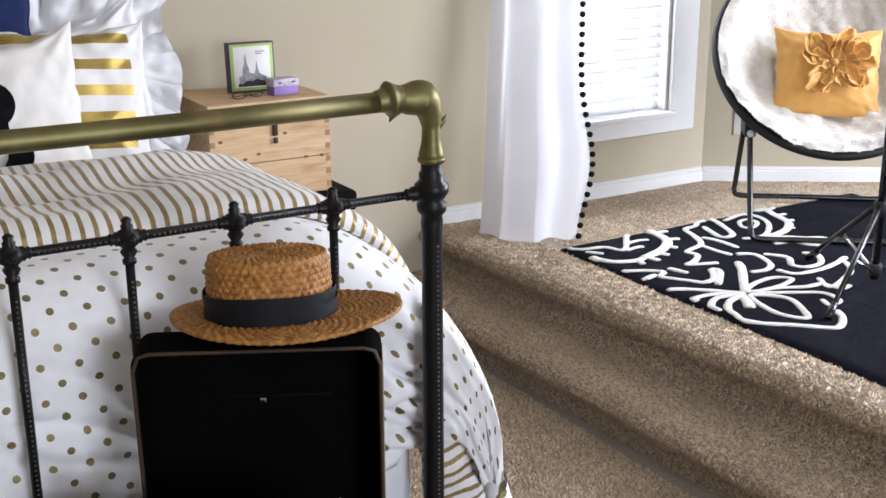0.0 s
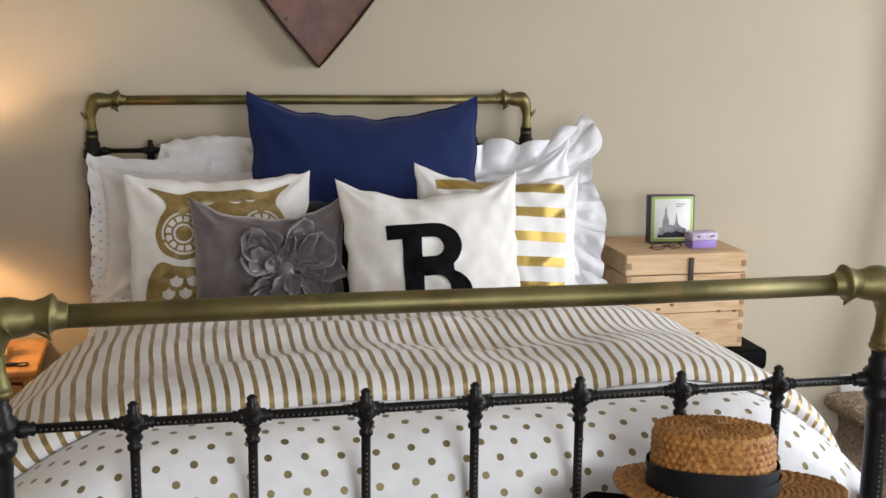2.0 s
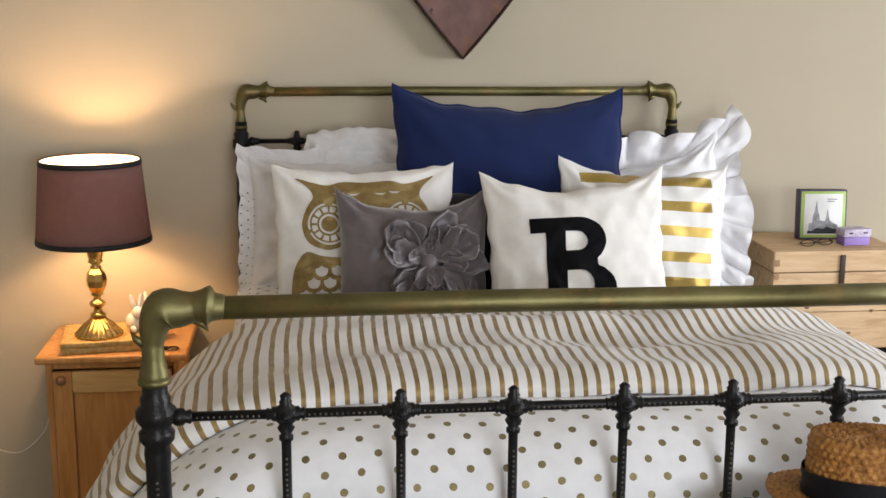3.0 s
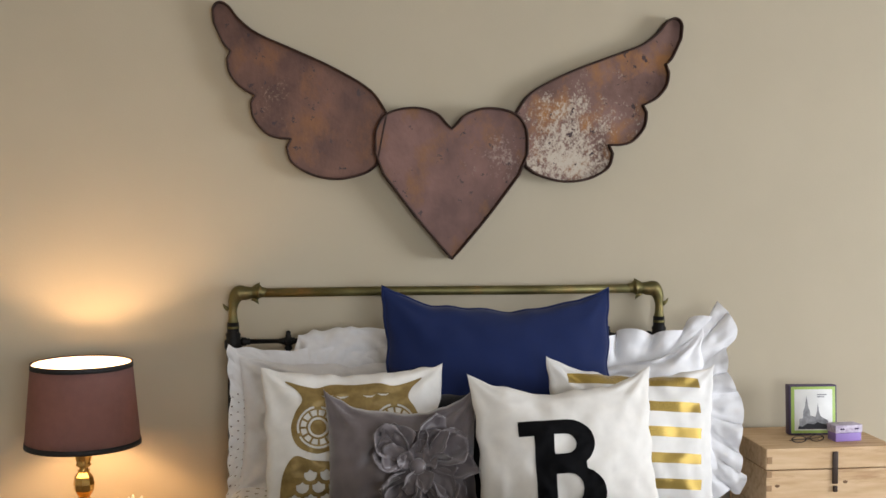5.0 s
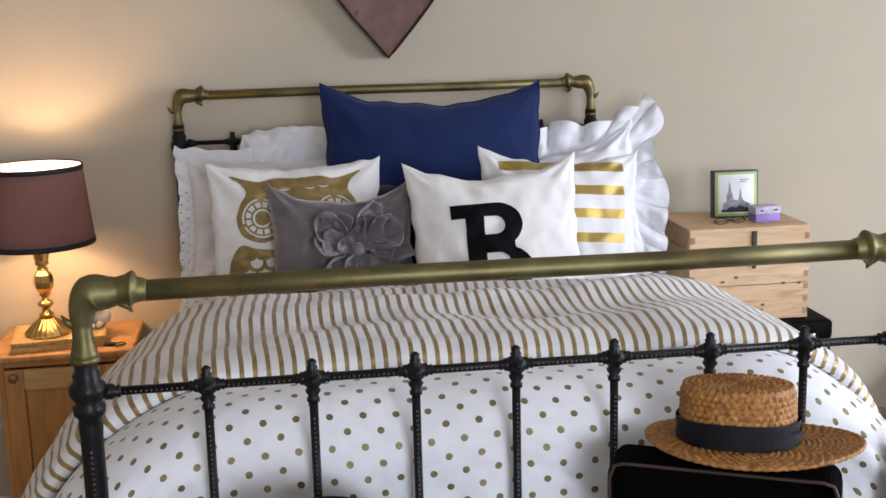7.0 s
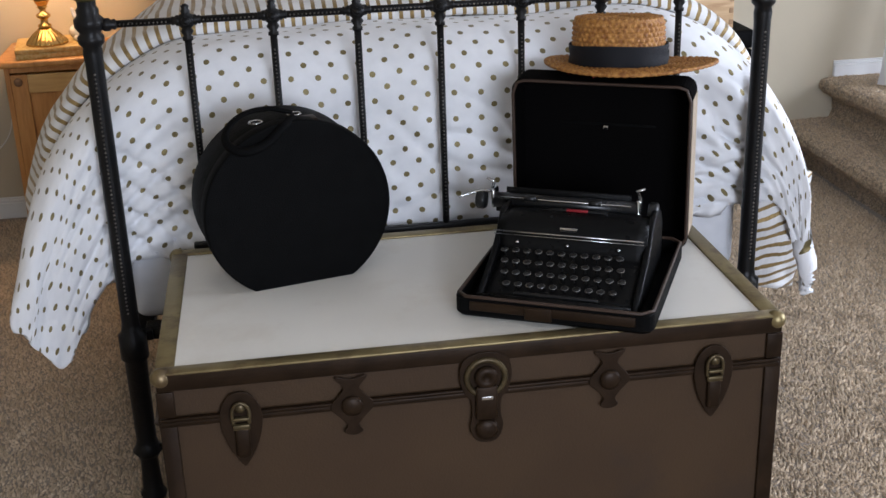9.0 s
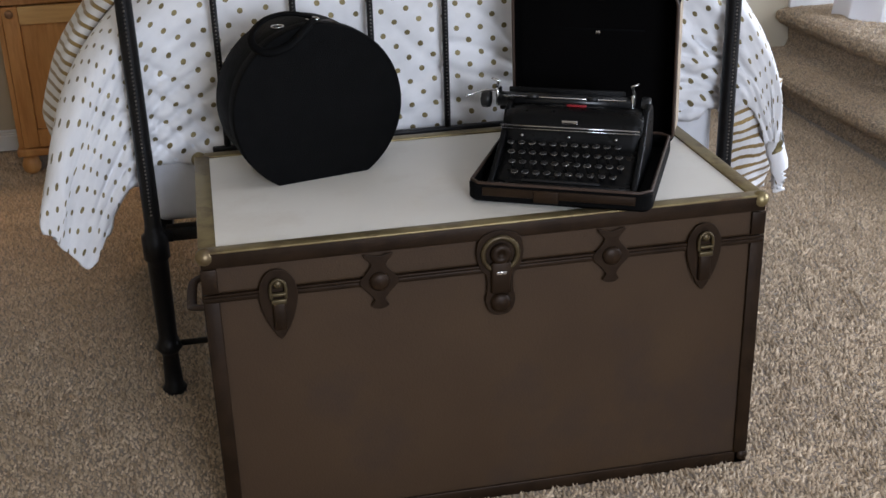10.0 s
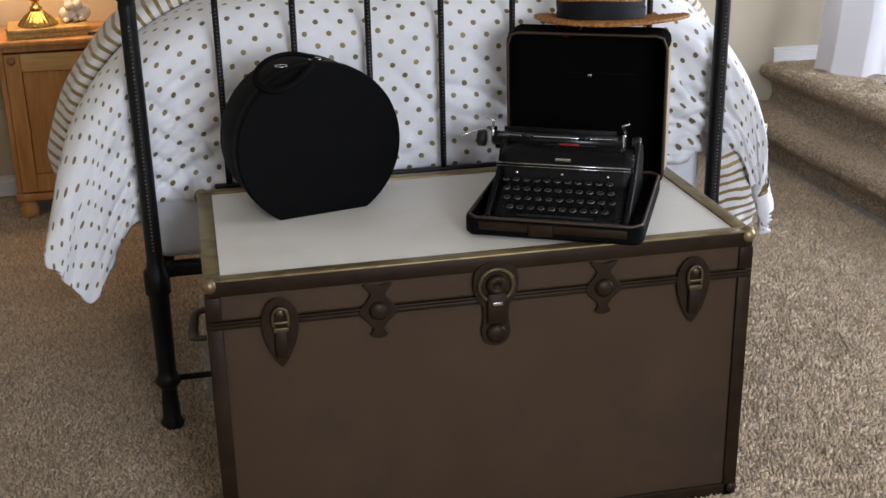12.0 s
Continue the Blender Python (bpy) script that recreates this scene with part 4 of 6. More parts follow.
# the sequin-striped cushion and the lettered cushion
c = Cushion(0.465, 0.45, 0.15, 0.07, 0.07, 7.0, 0.014)
pillow("striped_pillow", c, M["linen_rows"], "white pillow with rows of gold sequins", pose(0.395, 1.32, 0.805, -14, 3.5, 0))
c = Cushion(0.475, 0.44, 0.18, 0.075, 0.10, 8.0, 0.012)
lett = pillow("letter_pillow", c, M["linen"], "cream pillow with a big black letter B", pose(0.208, 1.17, 0.818, -17, -1.5, 0))
B_OUT = [(-0.105, 0.105), (0.02, 0.105)] + [(0.02 + 0.066 * math.sin(a), 0.047 + 0.058 * math.cos(a)) for a in (math.pi * i / 14 for i in range(1, 12))] + [(0.062, -0.014)] + \
        [(0.03 + 0.078 * math.sin(a), -0.075 + 0.065 * math.cos(a)) for a in (math.pi * i / 14 for i in range(2, 14))] + [(0.03, -0.14), (-0.105, -0.14), (-0.105, -0.105), (-0.068, -0.105), (-0.068, 0.068), (-0.105, 0.068)]
hole1 = [(-0.018, 0.07), (0.012, 0.07)] + [(0.012 + 0.026 * math.sin(a), 0.046 + 0.024 * math.cos(a)) for a in (math.pi * i / 8 for i in range(1, 8))] + [(0.012, 0.022), (-0.018, 0.022)]
hole2 = [(-0.018, -0.026), (0.015, -0.026)] + [(0.015 + 0.034 * math.sin(a), -0.064 + 0.038 * math.cos(a)) for a in (math.pi * i / 8 for i in range(1, 8))] + [(0.015, -0.102), (-0.018, -0.102)]
part("letter", c.printed([[(x * 0.97 - 0.027, z - 0.02) for x, z in loop] for loop in (B_OUT, hole1, hole2)], 0.0035), M["felt"], lett, "black felt letter B")


def petal(l, w, cup, seed):
    """A crumpled strip of satin, gathered at its root and pinched to a point."""
    def fn(u, v):
        a = 2 * u - 1
        k = (math.sin(math.pi * min(v ** 1.15 * 0.82 + 0.09, 1)) ** 0.65) * (1 + 0.25 * wave(v * 3, seed, 1))
        pleat = 0.16 * w * abs(math.sin(a * 2.6 + seed)) * (1 - 0.5 * v)
        crumple = 0.22 * w * wave(a * 1.7 + seed, v * 2.6, 4) + 0.10 * w * wave(a * 4 + seed, v * 6, 8)
        return Vector((a * w / 2 * k + 0.22 * w * v * v * math.sin(seed * 5), -cup * (v ** 2) * (1 + 0.6 * math.sin(seed * 3)) - 0.3 * w * a * a * k - pleat - crumple * v, l * v * (1 - 0.10 * a * math.sin(seed * 7))))

    return sheet(fn, 10, 12, lambda u, v: (u * w, v * l))


def flower(c, parent, material, rings, cx, cz, button=0.024):
    """A rosette of folded petals sewn on the front of a cushion."""
    rnd = random.Random(5)
    made = []
    for r0, count, scale, lift in rings:
        for k in range(count):
            a = 360 * k / count + rnd.uniform(-14, 14)
            base = c.front(cx + r0 * math.sin(radians(a)), cz + r0 * math.cos(radians(a)), 0.008 + lift)
            m = Matrix.Translation(base) @ Matrix.Rotation(radians(a), 4, "Y") @ pose(0, 0, 0, rnd.uniform(0, 14), rnd.uniform(-10, 10), rnd.uniform(-38, 38)) @ Matrix.Diagonal((scale, scale, scale * rnd.uniform(0.75, 1.12), 1))
            if len(made) < 6:
                ob = part("petal", petal(0.072, 0.068, 0.016, len(made) * 1.3 + 0.4), material, parent)
                ob.matrix_basis = m
                md = ob.modifiers.new("thickness", "SOLIDIFY")
                md.thickness = 0.0016
                made.append(ob)
            else:
                again(made[rnd.randrange(6)], m=m)
    p = c.front(cx, cz, 0.03)
    part("button", lathe([(0.001, -0.008), (button * 0.8, -0.006), (button, 0), (button * 0.8, 0.006), (0.001, 0.009)], 18, Matrix.Translation(p) @ Matrix.Rotation(radians(90), 4, "X")), material, parent)


c = Cushion(0.40, 0.385, 0.15, 0.08, 0.13, 9.0, 0.018)
grey = pillow("flower_pillow", c, M["grey_satin"], "grey satin pillow with a fabric flower", pose(-0.205, 1.27, 0.815, -15, 0.5, 0))
flower(c, grey, M["grey_satin"], ((0.05, 12, 1.2, 0.0), (0.035, 9, 1.0, 0.008), (0.016, 5, 0.7, 0.014)), 0.03, -0.01, 0.021)

# ---------------------------------------------------------------- trunk at the foot of the bed
trunk = thing("steamer_trunk", "old taupe trunk with a cream lid and brass edges", "trunk", pose(-0.0385, -0.325, 0))
TW, TD, TH, SEAM = 0.5355, 0.28, 0.60, 0.516
part("body", boxes((-TW + 0.004, TW - 0.004, -TD + 0.004, TD - 0.004, 0.008, SEAM - 0.003), bevel=0.006), M["trunk"], trunk, "taupe fibreboard sides", False)
lid = part("lid", boxes((-TW + 0.004, TW - 0.004, -TD + 0.004, TD - 0.004, SEAM + 0.001, TH - 0.004), bevel=0.006), M["trunk"], trunk, smooth=False)
part("lid_panel", boxes((-TW + 0.028, TW - 0.028, -TD + 0.026, TD - 0.026, TH - 0.005, TH - 0.0015), bevel=0.001, seg=1), M["trunk_top"], lid, "cream lid panel", False)
for sx in (-1, 1):
    part("edge_strip", boxes((sx * TW - 0.016 - sx * 0.014, sx * TW + 0.016 - sx * 0.014, -TD, TD, TH - 0.003, TH + 0.002), bevel=0.002), M["trunk_brass"], lid, "dull brass edging")
    for sy in (-1, 1):
        part("corner_strip", boxes((sx * (TW - 0.012) - 0.0145, sx * (TW - 0.012) + 0.0145, sy * TD - 0.003, sy * TD + 0.003, 0.0, SEAM - 0.004), bevel=0.002), M["bronze"], trunk)
        part("corner_strip", boxes((sx * (TW - 0.012) - 0.0145, sx * (TW - 0.012) + 0.0145, sy * TD - 0.003, sy * TD + 0.003, SEAM + 0.005, TH - 0.031), bevel=0.002), M["bronze"], lid)
        part("corner_strip", boxes((sx * TW - 0.003, sx * TW + 0.003, sy * (TD - 0.014) - 0.014, sy * (TD - 0.014) + 0.014, 0.0, SEAM - 0.004), bevel=0.002), M["bronze"], trunk)
        bm = bmesh.new()
        bmesh.ops.create_uvsphere(bm, u_segments=16, v_segments=10, radius=0.017, matrix=Matrix.Translation((sx * (TW - 0.008), sy * (TD - 0.008), TH - 0.009)))
        part("corner_cap", bm, M["trunk_brass"], lid, "rounded brass corner")
        bm = bmesh.new()
        bmesh.ops.create_uvsphere(bm, u_segments=16, v_segments=10, radius=0.016, matrix=Matrix.Translation((sx * (TW - 0.008), sy * (TD - 0.008), 0.0165)))
        part("corner_cap", bm, M["bronze"], trunk)
for sy in (-1, 1):
    part("edge_strip", boxes((-TW, TW, sy * TD - 0.014 - sy * 0.012, sy * TD + 0.014 - sy * 0.012, TH - 0.003, TH + 0.0025), bevel=0.002), M["trunk_brass"], lid, "dull brass edging")
    part("edge_band", boxes((-TW, TW, sy * TD - 0.003, sy * TD + 0.003, TH - 0.03, TH - 0.001), bevel=0.002), M["bronze"], lid)
    part("bottom_band", boxes((-TW, TW, sy * TD - 0.003, sy * TD + 0.003, 0.0, 0.028), bevel=0.002), M["bronze"], trunk)
    part("seam_band", boxes((-TW, TW, sy * TD - 0.004, sy * TD + 0.004, SEAM - 0.012, SEAM - 0.002), bevel=0.002), M["bronze"], trunk)
    part("seam_lip", boxes((-TW, TW, sy * TD - 0.0055, sy * TD + 0.0055, SEAM - 0.001, SEAM + 0.004), bevel=0.0015), M["bronze"], lid)
for sx in (-1, 1):
    part("seam_band", boxes((sx * TW - 0.004, sx * TW + 0.004, -TD, TD, SEAM - 0.012, SEAM + 0.003), bevel=0.002), M["bronze"], trunk)
    h = part("side_handle", tube(smooth_path([(sx * (TW + 0.004), -0.075, 0.40), (sx * (TW + 0.028), -0.06, 0.395), (sx * (TW + 0.034), 0, 0.375), (sx * (TW + 0.028), 0.06, 0.395), (sx * (TW + 0.004), 0.075, 0.40)], 5), 0.011, 10, flat=0.45), M["leather_brown"], trunk, "worn brown leather handle")
    for sy in (-1, 1):
        part("handle_cap", boxes((sx * TW - 0.006, sx * TW + 0.009, sy * 0.085 - 0.018, sy * 0.085 + 0.018, 0.385, 0.415), bevel=0.004), M["trunk_brass"], trunk)

FRONT = -TD - 0.004


def latch(x, z):
    l = part("latch", plate(curve2([(-0.018, 0.036), (0, 0.042), (0.018, 0.036), (0.032, 0.012), (0.033, -0.02), (0.022, -0.06), (0.004, -0.092), (-0.004, -0.092), (-0.022, -0.06), (-0.033, -0.02), (-0.032, 0.012)], 4), 0.003, bevel=0.001), M["bronze"], trunk, "brass draw latch", False)
    l.location = (x, FRONT, z)
    hoop = [(-0.013, 0, -0.012), (-0.014, 0, 0.008), (-0.010, 0, 0.020), (0, 0, 0.026), (0.010, 0, 0.020), (0.014, 0, 0.008), (0.013, 0, -0.012)]
    part("hasp", tube(smooth_path([(a, -0.009, c) for a, b, c in hoop], 4), 0.0032, 8), M["latch_brass"], l)
    part("buckle", boxes((-0.014, 0.014, -0.015, -0.006, -0.022, -0.012), (-0.013, 0.013, -0.014, -0.005, -0.006, 0.0), bevel=0.002), M["latch_brass"], l)
    part("lever", boxes((-0.012, 0.012, -0.013, -0.003, -0.075, -0.02), bevel=0.004), M["bronze"], l)
    part("catch", lathe([(0.009, 0), (0.009, 0.006), (0.006, 0.009), (0.001, 0.010)], 14, pose(0, -0.003, 0.016, 90)), M["latch_brass"], l)


def clasp(x, z):
    l = part("clasp", plate(curve2([(-0.026, 0.055), (0, 0.05), (0.026, 0.055), (0.013, 0.036), (0.020, 0.022), (0.036, 0.0), (0.018, -0.022), (0.009, -0.036), (0.015, -0.048), (0.0, -0.054), (-0.015, -0.048), (-0.009, -0.036), (-0.018, -0.022), (-0.036, 0.0), (-0.020, 0.022), (-0.013, 0.036)], 4), 0.003, bevel=0.001), M["bronze"], trunk, "waisted brass dowel plate", False)
    l.location = (x, FRONT, z)
    part("boss", lathe([(0.0185, 0), (0.0185, 0.004), (0.013, 0.008), (0.001, 0.009)], 18, pose(0, -0.003, 0.002, 90)), M["bronze"], l)


latch(-0.443 + 0.0385, SEAM)
latch(0.374 + 0.0385, SEAM)
clasp(-0.258 + 0.0385, SEAM - 0.004)
clasp(0.187 + 0.0385, SEAM - 0.004)
lock = part("lock", plate(curve2([(-0.036, 0.06), (0, 0.072), (0.036, 0.06), (0.044, 0.028), (0.036, -0.004), (0.026, -0.016), (0.024, -0.045), (0.028, -0.07), (0.016, -0.096), (-0.016, -0.096), (-0.028, -0.07), (-0.024, -0.045), (-0.026, -0.016), (-0.036, -0.004), (-0.044, 0.028)], 4), 0.003, bevel=0.001), M["bronze"], trunk, "round brass lock plate", False)
lock.location = (-0.030 + 0.0385, FRONT, SEAM)
part("lock_ring", tube([(0.033 * math.cos(a), -0.004, 0.026 + 0.033 * math.sin(a)) for a in (2 * math.pi * i / 28 for i in range(28))], 0.0055, 8, closed=True), M["latch_brass"], lock)
part("cylinder", lathe([(0.020, 0), (0.020, 0.008), (0.016, 0.012), (0.007, 0.012), (0.006, 0.009), (0.001, 0.009)], 20, pose(0, -0.003, 0.028, 90)), M["bronze"], lock)
part("hasp_strap", boxes((-0.019, 0.019, -0.013, -0.003, -0.052, 0.012), bevel=0.004), M["bronze"], lock)
part("slot", boxes((-0.010, 0.010, -0.0155, -0.012, -0.012, -0.005), bevel=0.001), M["chrome"], lock)
part("foot_boss", lathe([(0.02, 0), (0.02, 0.004), (0.013, 0.009), (0.001, 0.010)], 18, pose(0, -0.003, -0.073, 90)), M["bronze"], lock)

# ---------------------------------------------------------------- round hat box
hatbox = thing("hat_box", "round black leatherette hat box on the trunk", "hat box", pose(-0.314, -0.269, TH + 0.0015, 0, 0, 13.5) @ Matrix.Diagonal((1, 1, 0.97, 1)))


def drum(r, cz, y0, y1, lip=0.0):
    """An upright drum whose round is cut off flat at the bottom; lip: how far the front stands proud."""
    a0 = math.asin(min((cz - 0.001) / r, 1))
    prof = [(r * math.cos(a), cz + r * math.sin(a)) for a in np.linspace(-a0, math.pi + a0, 64)]
    bm = plate([(float(x), float(z)) for x, z in prof], y1 - y0 - 0.0, bevel=0.004)
    bmesh.ops.translate(bm, verts=bm.verts[:], vec=(0, y1, 0))
    return bm


part("body", drum(0.170, 0.148, 0.03, 0.145), M["black_leather"], hatbox, smooth=False)
part("lid", drum(0.175, 0.148, 0.0, 0.034), M["black_leather"], hatbox, smooth=False)
part("welt", tube([(0.1745 * math.cos(a), 0.003, 0.148 + 0.1745 * math.sin(a)) for a in np.linspace(-0.98, math.pi + 0.98, 60)], 0.003, 8), M["black_leather"], hatbox)
part("handle", tube(smooth_path([(0.012, 0.045, 0.330), (-0.03, 0.055, 0.341), (-0.078, 0.055, 0.336), (-0.115, 0.035, 0.316), (-0.122, 0.008, 0.296), (-0.098, -0.014, 0.284), (-0.055, -0.016, 0.294), (-0.015, -0.002, 0.322), (0.008, 0.02, 0.328)], 6), 0.0085, 10, flat=0.55), M["black_leather"], hatbox, "looped black leather handle")
for x, z in ((-0.055, 0.312), (0.018, 0.319)):
    part("handle_ring", tube([(x + 0.012 * math.cos(a), 0.06 + 0.012 * math.sin(a), z + 0.004) for a in (2 * math.pi * i / 16 for i in range(16))], 0.0022, 6, closed=True), M["chrome"], hatbox)
part("latch", boxes((0.02, 0.052, 0.012, 0.05, 0.312, 0.322), bevel=0.003), M["bronze"], hatbox, "small metal latch")

# ---------------------------------------------------------------- typewriter and its case
CASE = pose(-0.0625, -0.4830, TH + 0.0025, 0, 0, -26.9)
case = thing("typewriter_case", "open black typewriter case with tan edges on the trunk", "typewriter case", CASE)


def tray(w, d, h, r, wall=0.008):
    """A shallow open box with rounded corners; its floor at z = 0."""
    def ring(inset, z):
        rr = max(r - inset, 0.004)
        pts = []
        for cx, cy, a0 in ((w - r, d - r, 0), (r, d - r, 90), (r, r, 180), (w - r, r, 270)):
            pts += [(cx + rr * math.cos(radians(a0 + 15 * k)), cy + rr * math.sin(radians(a0 + 15 * k)), z) for k in range(7)]
        return pts

    bm = bmesh.new()
    levels = [ring(0.006, 0), ring(0, 0.006), ring(0, h - 0.002), ring(0.002, h), ring(wall - 0.002, h), ring(wall, h - 0.002), ring(wall, 0.008)]
    rows = [[bm.verts.new(p) for p in lv] for lv in levels]
    for a, b in zip(rows, rows[1:]):
        for i in range(len(a)):
            bm.faces.new((a[i], a[(i + 1) % len(a)], b[(i + 1) % len(a)], b[i]))
    bm.faces.new(rows[0][::-1])
    bm.faces.new(rows[-1])
    return bm


part("tray", tray(0.352, 0.372, 0.036, 0.022), M["black_leather"], case, smooth=False)
part("tray_edge", tube([(x, y, 0.037) for x, y in [(0.022 + 0.308 * k / 8, 0.004) for k in range(9)] + [(0.348, 0.022 + 0.328 * k / 8) for k in range(9)] + [(0.33 - 0.308 * k / 8, 0.368) for k in range(9)] + [(0.004, 0.35 - 0.328 * k / 8) for k in range(9)]], 0.0035, 6, closed=True), M["leather_brown"], case, "tan piped edge")
part("front_band", boxes((0.03, 0.322, -0.0025, 0.002, 0.014, 0.031), bevel=0.0015), M["bronze"], case)
part("front_latch", boxes((0.13, 0.178, -0.007, 0.0, 0.008, 0.032), bevel=0.002), M["bronze"], case, "brass case latch")
cl = part("lid", tray(0.352, 0.338, 0.075, 0.024), M["case_lining"], case, "dark lined case lid standing open", False)
cl.matrix_basis = pose(0.002, 0.488, 0.002, 93) @ Matrix.Diagonal((1, 0.994, 1, 1))
part("lid_edge", tube([(x, y, 0.076) for x, y in [(0.026 + 0.30 * k / 8, 0.003) for k in range(9)] + [(0.34, 0.01), (0.349, 0.024)] + [(0.349, 0.03 + 0.278 * k / 8) for k in range(9)] + [(0.341, 0.33)] + [(0.326 - 0.30 * k / 8, 0.335) for k in range(9)] + [(0.011, 0.33)] + [(0.003, 0.308 - 0.278 * k / 8) for k in range(9)] + [(0.011, 0.01)]], 0.0032, 6, closed=True), M["leather_brown"], cl, "brown piped edge")
part("lid_side_cover", boxes((0.352, 0.3535, 0.03, 0.31, 0.006, 0.07), bevel=0.0005, seg=1), mat("tan_cloth_side", (0.45, 0.36, 0.26), 0.7, bump=0.3, bscale=400), cl, "tan cloth side", False)
part("lid_strap", boxes((0.085, 0.275, 0.229, 0.234, 0.0085, 0.0115), bevel=0.002), M["black_leather"], cl)
part("strap_clip", boxes((0.171, 0.181, 0.222, 0.231, 0.0135, 0.016), bevel=0.001), M["chrome"], cl, "bright metal clip")
part("hinge", boxes((0.05, 0.09, 0.366, 0.416, 0.037, 0.042), (0.262, 0.302, 0.366, 0.416, 0.037, 0.042), bevel=0.002), M["bronze"], case)

tw = thing("typewriter", "black portable typewriter with round glass keys", "typewriter", CASE @ pose(0.03, 0.028, 0.0105) @ Matrix.Diagonal((0.99, 1, 0.96, 1)))


def shell():
    """The body: keyboard well in front, ribbon cover behind; a profile drawn from side to side."""
    prof = [(0.03, 0.0), (0.028, 0.014), (0.034, 0.02), (0.13, 0.056), (0.136, 0.062), (0.138, 0.088), (0.142, 0.102), (0.152, 0.116), (0.168, 0.124), (0.19, 0.126), (0.215, 0.122), (0.235, 0.112), (0.25, 0.09), (0.25, 0.0)]
    bm = bmesh.new()
    n = 14
    rows = []
    for i in range(n + 1):
        x = 0.006 + 0.278 * i / n
        e = min(i, n - i)
        k = (0.965, 0.99, 1.0)[min(e, 2)]
        rows.append([bm.verts.new((x, 0.14 + (y - 0.14) * k, z * k)) for y, z in prof])
    for a, b in zip(rows, rows[1:]):
        for k in range(len(prof) - 1):
            bm.faces.new((a[k], b[k], b[k + 1], a[k + 1]))
    bm.faces.new(rows[0])
    bm.faces.new(rows[-1][::-1])
    bmesh.ops.recalc_face_normals(bm, faces=bm.faces[:])
    return bm


part("body", shell(), M["enamel"], tw, "black crinkle enamel body")
for x in (0.0, 0.28):
    bm = plate([(0.0, 0.0), (0.0, 0.018), (0.10, 0.064), (0.134, 0.092), (0.16, 0.122), (0.20, 0.129), (0.24, 0.115), (0.256, 0.09), (0.256, 0.0)], 0.012, bevel=0.003)
    bmesh.ops.transform(bm, matrix=Matrix.Translation((x + 0.0, 0.016, 0)) @ Matrix.Rotation(radians(90), 4, "Z"), verts=bm.verts[:])
    part("side_wall", bm, M["enamel"], tw, smooth=False)
part("front_bar", tube([(0.0, 0.014, 0.012), (0.28, 0.014, 0.012)], 0.008, 10), M["enamel"], tw)
part("chrome_line", tube([(0.0, 0.134, 0.098), (0.28, 0.134, 0.098)], 0.0016, 8), M["chrome"], tw, "thin chrome trim line")
part("chrome_line", tube([(0.0, 0.1335, 0.092), (0.28, 0.1335, 0.092)], 0.001, 8), M["chrome"], tw)
part("ribbon_slot", boxes((0.09, 0.20, 0.19, 0.20, 0.1245, 0.128), bevel=0.001), M["key"], tw)
part("red_guide", boxes((0.125, 0.165, 0.188, 0.194, 0.126, 0.1305), bevel=0.001), M["red_cord"], tw, "red ribbon guide")
part("badge", boxes((0.124, 0.156, 0.1385, 0.1405, 0.104, 0.112), bevel=0.0008), M["chrome"], tw, "small metal maker's badge")
for i in range(3):
    part("screw", lathe([(0.004, 0), (0.004, 0.002), (0.002, 0.004), (0.0005, 0.004)], 10, pose(0.045 + 0.095 * i, 0.133, 0.078, 90)), M["chrome"], tw)
key = None
for r in range(4):
    count = (11, 11, 11, 10)[r]
    for i in range(count):
        x = 0.026 + 0.0068 * r * 0.9 + 0.0215 * i + (0.004 if r == 3 else 0)
        y, z = 0.113 - 0.0235 * r, 0.067 - 0.0125 * r
        if key is None:
            key = part("key", lathe([(0.0015, -0.012), (0.0015, 0.0), (0.0068, 0.001), (0.0068, 0.003), (0.0056, 0.0042), (0.001, 0.0044)], 14), M["key"], tw, "round key with a bright metal ring")
            part("key_ring", tube([(0.0066 * math.cos(a), 0.0066 * math.sin(a), 0.003) for a in (2 * math.pi * k / 14 for k in range(14))], 0.0007, 5, closed=True), M["nickel"], key)
            k = key
        else:
            k = copy_thing(key, pose(0, 0, 0))
        k.matrix_basis = pose(x, y, z, 14)
part("space_bar", boxes((0.065, 0.22, 0.026, 0.034, 0.014, 0.022), bevel=0.003), M["key"], tw)
carriage = part("carriage", boxes((0.004, 0.276, 0.222, 0.25, 0.112, 0.124), bevel=0.003), M["enamel"], tw, "movable carriage with its roller")
carriage.location = (-0.026, 0, -0.010)
part("platen", tube([(0.0, 0.232, 0.134), (0.28, 0.232, 0.134)], 0.016, 18), M["key"], carriage, "black rubber platen")
part("paper_table", boxes((0.02, 0.262, 0.243, 0.248, 0.122, 0.158), bevel=0.002), M["enamel"], carriage)
part("paper_bail", tube([(0.012, 0.214, 0.146), (0.268, 0.214, 0.146)], 0.0022, 8), M["chrome"], carriage, "chrome paper bail")
for x in (0.075, 0.2):
    part("bail_roller", tube([(x - 0.011, 0.214, 0.147), (x + 0.011, 0.214, 0.147)], 0.0058, 12), M["key"], carriage)
